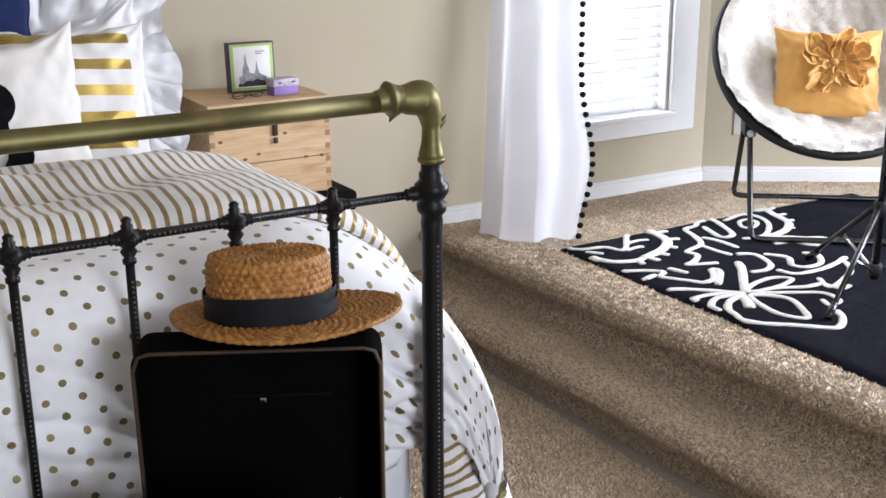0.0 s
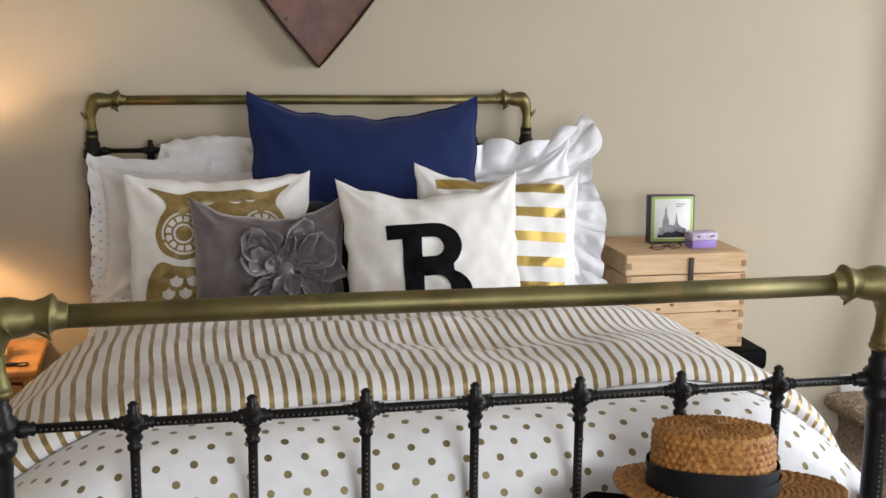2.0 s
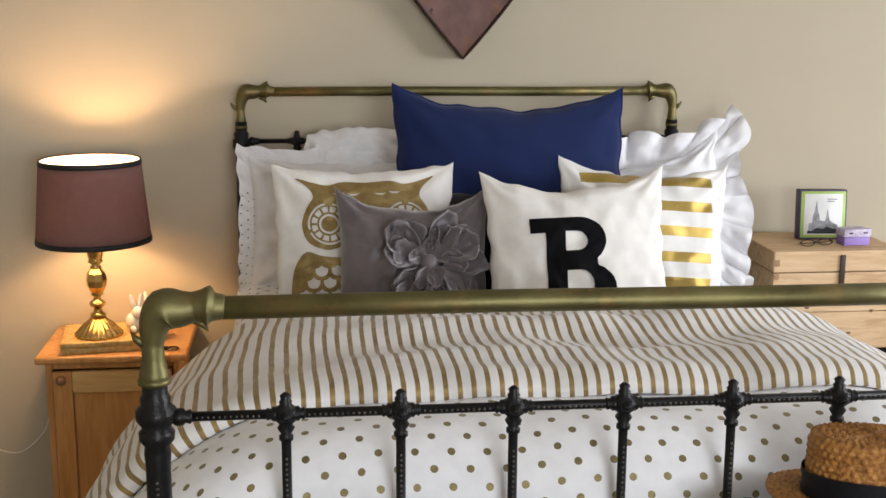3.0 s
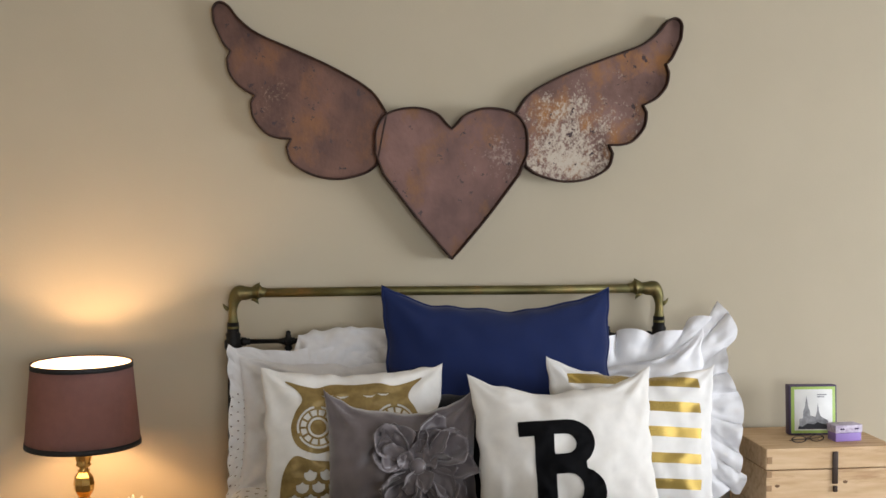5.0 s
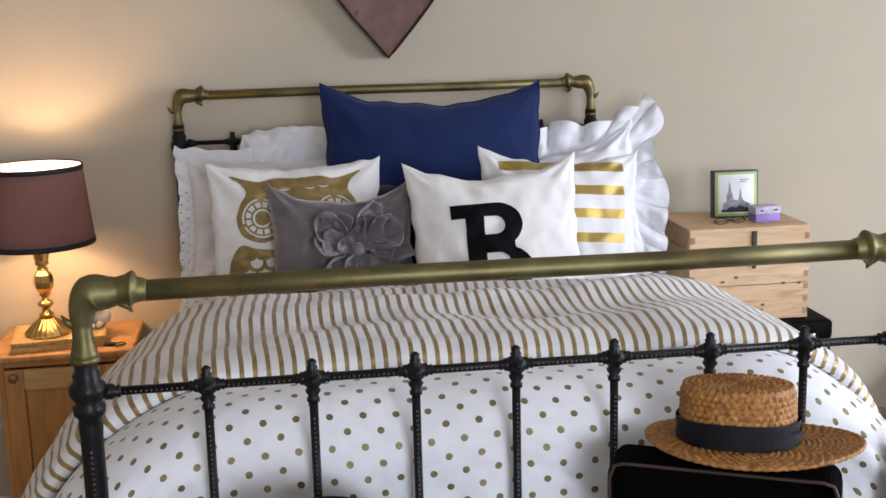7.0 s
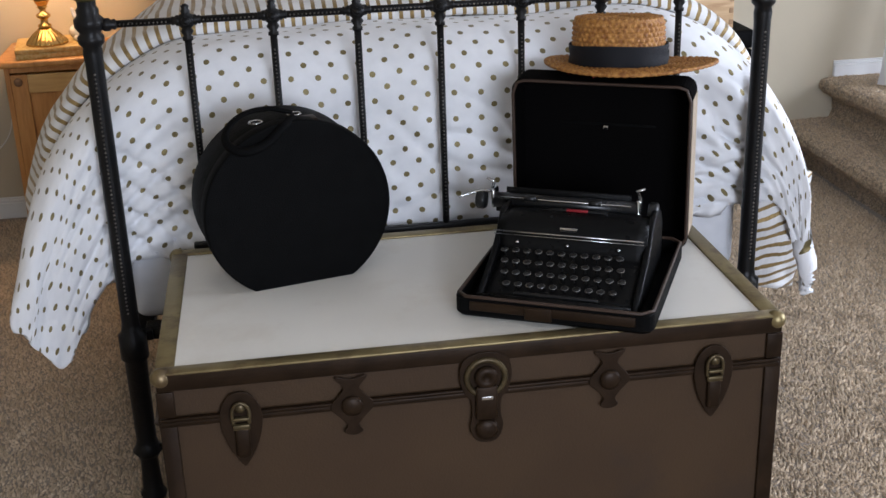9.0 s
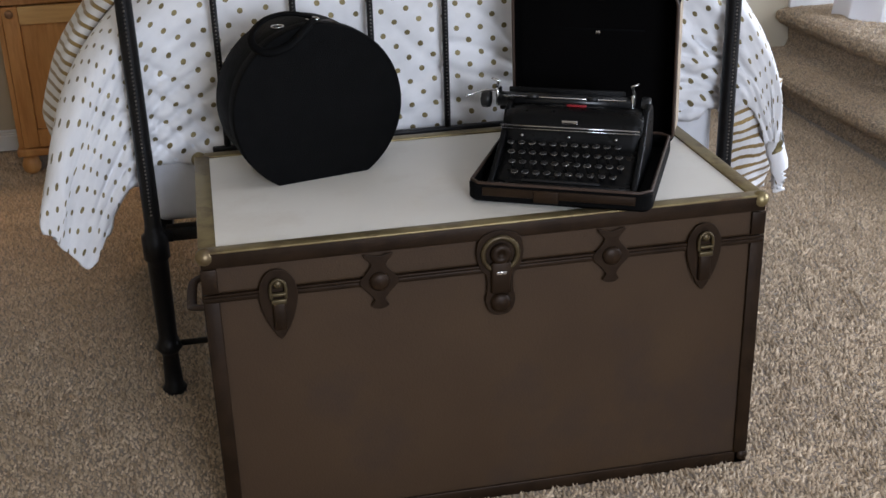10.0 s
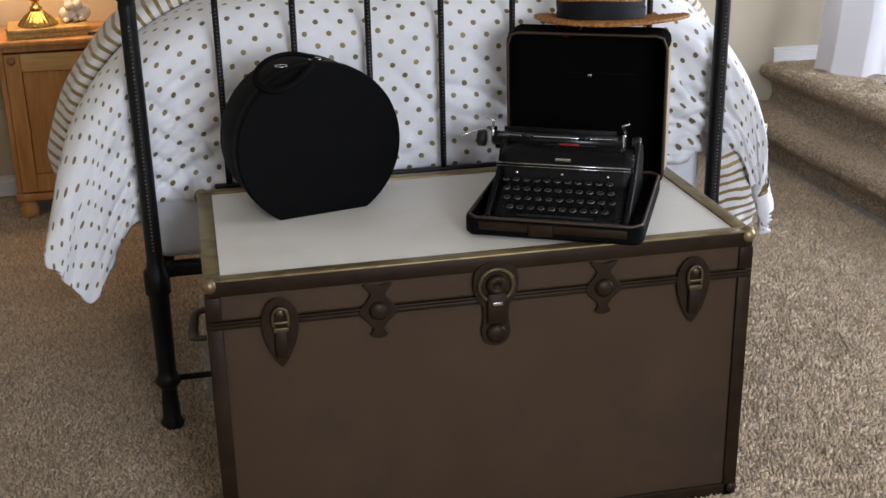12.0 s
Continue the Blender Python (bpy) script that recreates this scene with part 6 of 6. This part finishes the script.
cl = part("cloth", sheet(drape, 90, 70, lambda u, v: (u, v * 2)), M["curtain"], curtain)
pb = bmesh.new()
bmesh.ops.create_icosphere(pb, subdivisions=2, radius=0.0112)
for v in pb.verts:
    v.co *= 1 + 0.12 * wave(v.co.x * 300, v.co.y * 300, v.co.z * 300)
pom = part("pompom", pb, M["pompom"], curtain, "black wool pompom")
n = 58
for i in range(n):
    p = drape(1.0, (i + 0.3) / n) + Vector((0.008, -0.006, 0.004))
    if i == 0:
        pom.location = p
    else:
        again(pom, p)

# ---------------------------------------------------------------- rug on the platform
RX0, RX1, RY0, RY1 = 2.10, 3.58, -0.85, 1.54
rug = thing("floor_rug", "dark navy wool rug with an ivory floral corner", "rug", pose(RX0, RY1, PLAT + 0.002))


def rug_body():
    def fn(u, v):
        x, y = (RX1 - RX0) * u, -(RY1 - RY0) * v
        e = min(u, 1 - u, v * 1.6, (1 - v) * 1.6) * 60
        return Vector((x + 0.004 * wave(0, y * 6, 1), y + 0.004 * wave(x * 6, 0, 2), 0.013 * min(e, 1) ** 0.5 + 0.0015 * wave(x * 9, y * 9, 3)))
    bm = sheet(fn, 90, 130)
    bmesh.ops.reverse_faces(bm, faces=bm.faces[:])
    return bm


part("rug_body", rug_body(), M["rug"], rug, "dark navy pile")


def motif(points, width=0.017, steps=7, closed=False):
    pts = [Vector((min(max(p.x, 0.02), 1.4), min(p.y, -0.02), 0.0135)) for p in smooth_path([(x, y, 0) for x, y in points], steps, closed)]
    rad = [width * (0.85 + 0.3 * abs(wave(p.x * 20, p.y * 20, 5))) * (0.75 if not closed and i in (0, len(pts) - 1) else 1) for i, p in enumerate(pts)]
    part("ivory_motif", tube(pts, rad, 8, closed=closed, flat=0.34), M["rug_white"], rug, "carved ivory flower line")


# fan leaf at the corner, scrolls, a second fan, and a lotus that spreads from one root
motif([(0.0, 0.02), (0.06, -0.02), (0.11, -0.06), (0.17, -0.08), (0.25, 0.01)], 0.012, 6)
motif([(0.01, -0.03), (0.05, -0.07), (0.13, -0.09), (0.17, -0.15), (0.3, 0.0)], 0.012, 6)
motif([(0.38, 0.02), (0.39, -0.05), (0.37, -0.14), (0.31, -0.2), (0.23, -0.24), (0.16, -0.26)], 0.021, 6)
motif([(0.16, -0.26), (0.12, -0.27), (0.05, -0.24), (0.02, -0.19), (-0.04, -0.16)], 0.017, 6)
motif([(0.21, -0.1), (0.28, -0.09), (0.32, -0.1)], 0.011, 6)
motif([(0.17, -0.16), (0.23, -0.15), (0.25, -0.16)], 0.011, 6)
motif([(0.04, -0.1), (0.07, -0.14), (0.08, -0.15)], 0.012, 6)
motif([(0.39, -0.05), (0.45, -0.05)], 0.015, 6)
motif([(0.37, -0.13), (0.42, -0.15)], 0.015, 6)
motif([(0.32, -0.19), (0.34, -0.23)], 0.015, 6)
motif([(0.24, -0.24), (0.26, -0.28)], 0.015, 6)
motif([(0.18, -0.26), (0.19, -0.31)], 0.015, 6)
motif([(0.13, -0.27), (0.12, -0.31)], 0.014, 6)
motif([(-0.04, -0.33), (0.02, -0.34), (0.08, -0.37), (0.12, -0.41), (0.08, -0.44), (0.1, -0.48), (0.13, -0.52), (0.16, -0.56), (0.22, -0.54), (0.27, -0.47)], 0.013, 6)
motif([(0.27, -0.47), (0.28, -0.5), (0.18, -0.6)], 0.015, 6)
motif([(0.16, -0.39), (0.17, -0.43), (0.18, -0.46)], 0.014, 6)
motif([(0.0, -0.44), (0.04, -0.43), (0.08, -0.42)], 0.014, 6)
motif([(0.66, 0.03), (0.59, -0.05), (0.52, -0.07), (0.49, -0.15), (0.44, -0.24), (0.34, -0.28), (0.34, -0.33), (0.28, -0.38), (0.24, -0.39), (0.28, -0.41), (0.34, -0.43)], 0.013, 6)
motif([(0.5, -0.18), (0.52, -0.24), (0.52, -0.34)], 0.012, 6)
motif([(0.43, -0.26), (0.43, -0.32), (0.44, -0.39)], 0.012, 6)
motif([(0.7, 0.0), (0.68, -0.08), (0.62, -0.21), (0.56, -0.21), (0.6, -0.08)], 0.013, 6)
motif([(0.72, -0.06), (0.84, -0.03), (0.87, -0.08), (0.85, -0.15), (0.79, -0.22), (0.7, -0.28), (0.61, -0.27)], 0.012, 6)
motif([(0.76, -0.1), (0.81, -0.09), (0.81, -0.14), (0.75, -0.18), (0.72, -0.16)], 0.01, 6, True)
motif([(0.92, 0.05), (0.97, -0.0), (0.94, -0.11), (0.91, -0.2), (0.84, -0.26), (0.76, -0.29), (0.68, -0.29)], 0.017, 6)
motif([(0.94, -0.11), (0.99, -0.11)], 0.012, 6)
motif([(0.92, -0.18), (0.95, -0.19)], 0.012, 6)
motif([(0.86, -0.24), (0.87, -0.27)], 0.012, 6)
motif([(0.96, -0.04), (1.02, -0.02)], 0.012, 6)
motif([(0.71, -0.3), (0.77, -0.34), (0.81, -0.38), (0.86, -0.41), (0.84, -0.47)], 0.013, 6)
motif([(0.66, -0.37), (0.73, -0.39), (0.76, -0.45), (0.8, -0.48)], 0.013, 6)
motif([(0.4, -0.46), (0.36, -0.52), (0.27, -0.62), (0.2, -0.7)], 0.017, 6)
motif([(0.46, -0.39), (0.51, -0.43), (0.48, -0.53), (0.42, -0.57), (0.36, -0.56)], 0.013, 6)
motif([(0.54, -0.44), (0.58, -0.51), (0.53, -0.58), (0.56, -0.62), (0.63, -0.61), (0.69, -0.54), (0.66, -0.5)], 0.013, 6)
motif([(0.45, -0.59), (0.47, -0.65), (0.57, -0.66), (0.67, -0.64), (0.75, -0.61)], 0.013, 6)
motif([(0.19, -0.71), (0.13, -0.64), (0.05, -0.57), (-0.01, -0.55)], 0.014, 6)
motif([(0.19, -0.71), (0.1, -0.66), (0.02, -0.66), (-0.02, -0.68)], 0.013, 6)
motif([(0.18, -0.72), (0.1, -0.69), (0.04, -0.72), (-0.01, -0.78)], 0.013, 6)
motif([(0.18, -0.72), (0.11, -0.73), (0.05, -0.78), (0.03, -0.84), (0.01, -0.87)], 0.013, 6)
motif([(0.01, -0.87), (0.05, -0.93), (0.11, -0.98), (0.17, -1.04), (0.21, -1.06), (0.28, -1.01), (0.31, -0.96)], 0.014, 6)
motif([(0.21, -0.69), (0.29, -0.65), (0.38, -0.64), (0.42, -0.68), (0.34, -0.71), (0.24, -0.71)], 0.012, 6, True)
motif([(0.21, -0.71), (0.31, -0.72), (0.4, -0.76), (0.48, -0.76)], 0.012, 6)
motif([(0.19, -0.73), (0.25, -0.77), (0.27, -0.82), (0.24, -0.89), (0.19, -0.96), (0.15, -0.91), (0.15, -0.84)], 0.013, 6, True)
motif([(0.16, -0.73), (0.14, -0.77), (0.11, -0.81)], 0.02, 6)
motif([(0.22, -0.72), (0.33, -0.78), (0.4, -0.83), (0.39, -0.9), (0.33, -0.92), (0.35, -0.87)], 0.012, 6)
motif([(0.5, -0.72), (0.46, -0.8), (0.56, -0.77), (0.66, -0.71), (0.71, -0.64)], 0.012, 6)
motif([(0.47, -0.77), (0.48, -0.83), (0.53, -0.82)], 0.011, 6)

# ---------------------------------------------------------------- saucer chair
CHAIR = pose(3.13, 1.28, PLAT + 0.016, 0, 0, -38.5)
chair = thing("saucer_chair", "folding saucer chair in white sherpa with a black frame", "chair", CHAIR)
RING = pose(0, 0.07, 0.625, 52)
RR = 0.42


def bowl(depth, push, lump):
    def fn(u, v):
        a = 2 * math.pi * v
        r = RR * u
        z = -depth * (1 - u * u) - push
        n1 = lump * (wave(r * math.cos(a) * 9, r * math.sin(a) * 9, 0.5) + 0.6 * wave(r * math.cos(a) * 26, r * math.sin(a) * 26, 1.5))
        roll = lump * 1.6 * math.exp(-((u - 0.9) / 0.09) ** 2)
        return RING @ Vector((r * math.cos(a), r * math.sin(a), z + n1 + roll * (1 if lump else 0)))
    return sheet(fn, 40, 110)


seat = part("sherpa_seat", bowl(0.20, -0.02, 0.026), M["fur"], chair, "white sherpa padding")
sl = part("sling", bowl(0.22, 0.0, 0.0), M["nylon"], chair, "black nylon sling")
ringp = [RING @ Vector((RR * 1.01 * math.cos(a), RR * 1.01 * math.sin(a), 0.0)) for a in (2 * math.pi * i / 90 for i in range(90))]
part("ring", tube(ringp, 0.017, 10, closed=True), M["nylon"], chair, "black sleeved ring")
HW = 0.30
for y, back in ((-0.30, 1), (0.32, -1)):
    top = 0.36
    path = [(-HW, y + back * 0.23, top), (-HW, y + back * 0.05, 0.08), (-HW + 0.002, y + 0.005 * back, 0.035), (-HW + 0.03, y, 0.011), (-0.1, y, 0.011), (0.1, y, 0.011), (HW - 0.03, y, 0.011), (HW - 0.002, y + 0.005 * back, 0.035), (HW, y + back * 0.05, 0.08), (HW, y + back * 0.23, top)]
    part("leg_frame", tube(smooth_path(path, 5), 0.0105, 10), M["steel_black"], chair, "bent black tube leg")
for sx in (-1, 1):
    part("bracket", boxes((sx * HW - 0.02, sx * HW + 0.02, -0.09, 0.06, 0.33, 0.385), bevel=0.006), M["nylon"], chair, "black plastic pivot bracket")
    part("bolt", lathe([(0.012, 0), (0.012, 0.012), (0.001, 0.013)], 12, pose(sx * HW, -0.09, 0.345, 90)), M["plastic_white"], chair, "white plastic cap")
    part("upright", tube([(sx * HW, -0.05, 0.36), (sx * 0.345, -0.04, 0.47)], 0.0105, 10), M["steel_black"], chair)

c = Cushion(0.39, 0.345, 0.14, 0.07, 0.03, 12.0, 0.007)
yp = thing("flower_cushion", "mustard satin cushion with a fabric flower", "cushion", CHAIR @ pose(-0.02, 0.045, 0.375, -22, 0, -4))
part("cover", c.mesh(), M["yellow"], yp)
flower(c, yp, M["yellow"], ((0.055, 12, 1.15, 0.0), (0.036, 9, 0.85, 0.006), (0.016, 6, 0.55, 0.012)), 0.015, 0.02, 0.014)

# ---------------------------------------------------------------- light stand beside the chair
stand = thing("light_stand", "black folding light stand on the rug", "stand", pose(2.665, 0.66, PLAT + 0.017))
part("pole", tube([(0, 0, 0.03), (0, 0, 1.65)], 0.0125, 14), M["steel_black"], stand)
part("upper_pole", tube([(0, 0, 1.6), (0, 0, 2.0)], 0.009, 14), M["steel_black"], stand)
part("hub", lathe([(0.02, 0.235), (0.024, 0.24), (0.024, 0.275), (0.02, 0.28)], 18), M["nylon"], stand)
part("lower_hub", lathe([(0.018, 0.045), (0.021, 0.05), (0.021, 0.075), (0.018, 0.08)], 18), M["nylon"], stand)
for a, l in ((200, 0.355), (80, 0.32), (-40, 0.355)):
    d = Vector((math.cos(radians(a)), math.sin(radians(a)), 0))
    lg = part("leg", tube([d * 0.024 + Vector((0, 0, 0.258)), d * l + Vector((0, 0, 0.008))], 0.0088, 10), M["steel_black"], stand)
    part("rubber_foot", tube([d * (l - 0.04) + Vector((0, 0, 0.038)), d * (l + 0.004) + Vector((0, 0, 0.004))], 0.0115, 10), M["steel_black"], lg)
    part("brace", tube([d * 0.02 + Vector((0, 0, 0.062)), d * (l * 0.52) + Vector((0, 0, 0.135))], 0.005, 8), M["chrome"], stand)

# ---------------------------------------------------------------- dark screen on the angled wall
tv = thing("wall_screen", "black flat screen on the angled wall", "screen", BAY @ pose(0.84, -0.004, 1.285))
part("bezel", boxes((-0.43, 0.43, -0.04, 0, -0.26, 0.26), bevel=0.006), M["nylon"], tv)
part("glass", boxes((-0.41, 0.41, -0.0425, -0.039, -0.24, 0.24), bevel=0.001, seg=1), M["screen"], tv)

# ---------------------------------------------------------------- carpet pile
rng = np.random.default_rng(4)
CLUMPS = rng.normal(0, 1, (256, 256, 3)).clip(-1.6, 1.6)


def pile(name, pts, normals, size, label, material="tuft", tall=(0.7, 1.35), matted=1.0):
    """Short leaning tufts, one small pyramid each."""
    n = len(pts)
    a = rng.uniform(0, 2 * np.pi, n)
    t1 = np.cross(normals, np.where(np.abs(normals[:, :1]) > 0.8, [[0.0, 1.0, 0.0]], [[1.0, 0.0, 0.0]]))
    t1 /= np.linalg.norm(t1, axis=1, keepdims=True)
    t2 = np.cross(normals, t1)
    r = size * rng.uniform(0.75, 1.3, n)
    V = np.empty((n, 4, 3))
    for k in range(3):
        b = a + 2 * np.pi * k / 3
        V[:, k] = pts + (np.cos(b) * r)[:, None] * t1 + (np.sin(b) * r * 0.7)[:, None] * t2 - normals * 0.002
    # neighbouring tufts lean and stand alike, in clumps
    cell = np.floor(np.column_stack([pts[:, 0] + pts[:, 2] * 0.8, pts[:, 1]]) / 0.019).astype(int) % 256
    clump = CLUMPS[cell[:, 0], cell[:, 1]]
    r *= 1 + 0.14 * matted * clump[:, 2]
    lean = matted * (0.42 * clump[:, :2] + rng.normal(0, 0.4, (n, 2))) * r[:, None]
    V[:, 3] = pts + normals * (r * rng.uniform(*tall, n))[:, None] + lean[:, :1] * t1 + lean[:, 1:] * t2
    idx = np.arange(n)[:, None] * 4
    F = np.concatenate([idx + [[0, 1, 3]], idx + [[1, 2, 3]], idx + [[2, 0, 3]]], 1).reshape(-1)
    me = bpy.data.meshes.new(name)
    me.vertices.add(n * 4)
    me.vertices.foreach_set("co", V.reshape(-1))
    me.loops.add(len(F))
    me.loops.foreach_set("vertex_index", F)
    me.polygons.add(n * 3)
    me.polygons.foreach_set("loop_start", np.arange(n * 3) * 3)
    me.polygons.foreach_set("loop_total", np.full(n * 3, 3))
    me.update(calc_edges=True)
    me.materials.append(M[material])
    me.shade_smooth()
    return tagged(new(name, me), label, "carpet", kind="stuff")


m = mat("carpet_tuft", (0.61, 0.485, 0.342), 0.95, col2=(0.525, 0.41, 0.285), scale=6, spec=0.03, sheen=0.12)
t = m.node_tree
geo, ramp, mx = t.nodes.new("ShaderNodeNewGeometry"), t.nodes.new("ShaderNodeValToRGB"), t.nodes.new("ShaderNodeMix")
ramp.color_ramp.elements[0].color, ramp.color_ramp.elements[1].color = (0.74, 0.72, 0.69, 1), (1.12, 1.12, 1.12, 1)
t.links.new(geo.outputs["Random Per Island"], ramp.inputs[0])
mx.data_type, mx.blend_type = "RGBA", "MULTIPLY"
mx.inputs["Factor"].default_value = 1.0
t.links.new(t.nodes["Principled BSDF"].inputs["Base Color"].links[0].from_socket, mx.inputs["A"])
t.links.new(ramp.outputs[0], mx.inputs["B"])
t.links.new(mx.outputs["Result"], t.nodes["Principled BSDF"].inputs["Base Color"])
M["tuft"] = m


def scatter(x0, x1, y0, y1, step):
    gx, gy = np.meshgrid(np.arange(x0, x1, step), np.arange(y0, y1, step))
    p = np.stack([gx.ravel(), gy.ravel()], 1)
    return p + rng.uniform(-step * 0.55, step * 0.55, p.shape)


p = scatter(-1.95, 1.72, -1.35, 2.0, 0.0079)
hidden = ((np.abs(p[:, 0] + 0.033) < 0.5) & (np.abs(p[:, 1] + 0.325) < 0.25)) | ((np.abs(p[:, 0]) < 0.6) & (p[:, 1] > 0.1)) | ((np.abs(p[:, 0] + 1.037) < 0.16) & (p[:, 1] > 1.78))
p = p[~hidden]
pile("carpet_pile", np.column_stack([p, np.zeros(len(p))]), np.tile([0.0, 0.0, 1.0], (len(p), 1)), 0.0070, "beige frieze carpet tufts on the floor")

# the tufts of the steps and the platform follow their surface
me = bpy.data.objects["platform_steps"].data
P, Nn = [], []
for f in me.polygons:
    c = f.center
    if c.y < -0.6 or c.x > 3.95:
        continue
    vs = [np.array(me.vertices[i].co) for i in f.vertices]
    count = int(f.area / 0.0064 ** 2) if f.area < 0.05 else 0
    if not count:
        continue
    uv = rng.uniform(0, 1, (count, 2))
    q = (1 - uv[:, :1]) * (1 - uv[:, 1:]) * vs[0] + uv[:, :1] * (1 - uv[:, 1:]) * vs[1] + uv[:, :1] * uv[:, 1:] * vs[2] + (1 - uv[:, :1]) * uv[:, 1:] * vs[3]
    P.append(q)
    Nn.append(np.tile(np.array(f.normal), (count, 1)))
p = scatter(2.16, 3.9, 0.9, 2.04, 0.0085)
p = p[(p[:, 1] < WALL - 0.02 - np.maximum(p[:, 0] - 3.23, 0) * 0.667) & ~((p[:, 0] > RX0 + 0.02) & (p[:, 0] < RX1 - 0.02) & (p[:, 1] < RY1 - 0.02))]
P.append(np.column_stack([p, np.full(len(p), PLAT)]))
Nn.append(np.tile([0.0, 0.0, 1.0], (len(p), 1)))
P, Nn = np.concatenate(P), np.concatenate(Nn)
pile("carpet_pile_steps", P, Nn, 0.0066, "beige frieze carpet tufts on the steps", tall=(0.45, 0.95))

# the chair's sherpa has a curly pile of its own
me = seat.data
P, Nn = [], []
for f in me.polygons:
    vs = [np.array(me.vertices[i].co) for i in f.vertices]
    count = rng.poisson(f.area / 0.006 ** 2)
    if not count:
        continue
    uv = rng.uniform(0, 1, (count, 2))
    P.append((1 - uv[:, :1]) * (1 - uv[:, 1:]) * vs[0] + uv[:, :1] * (1 - uv[:, 1:]) * vs[1] + uv[:, :1] * uv[:, 1:] * vs[2] + (1 - uv[:, :1]) * uv[:, 1:] * vs[3])
    nrm = np.array(f.normal) * (1 if (RING.to_3x3().inverted() @ f.normal).z > 0 else -1)
    Nn.append(np.tile(nrm, (count, 1)))
curls = pile("sherpa_wool", np.concatenate(P), np.concatenate(Nn), 0.007, "white woolly pile", "fur", (0.12, 0.32), 0.35)
curls.parent = chair
del curls["category"]
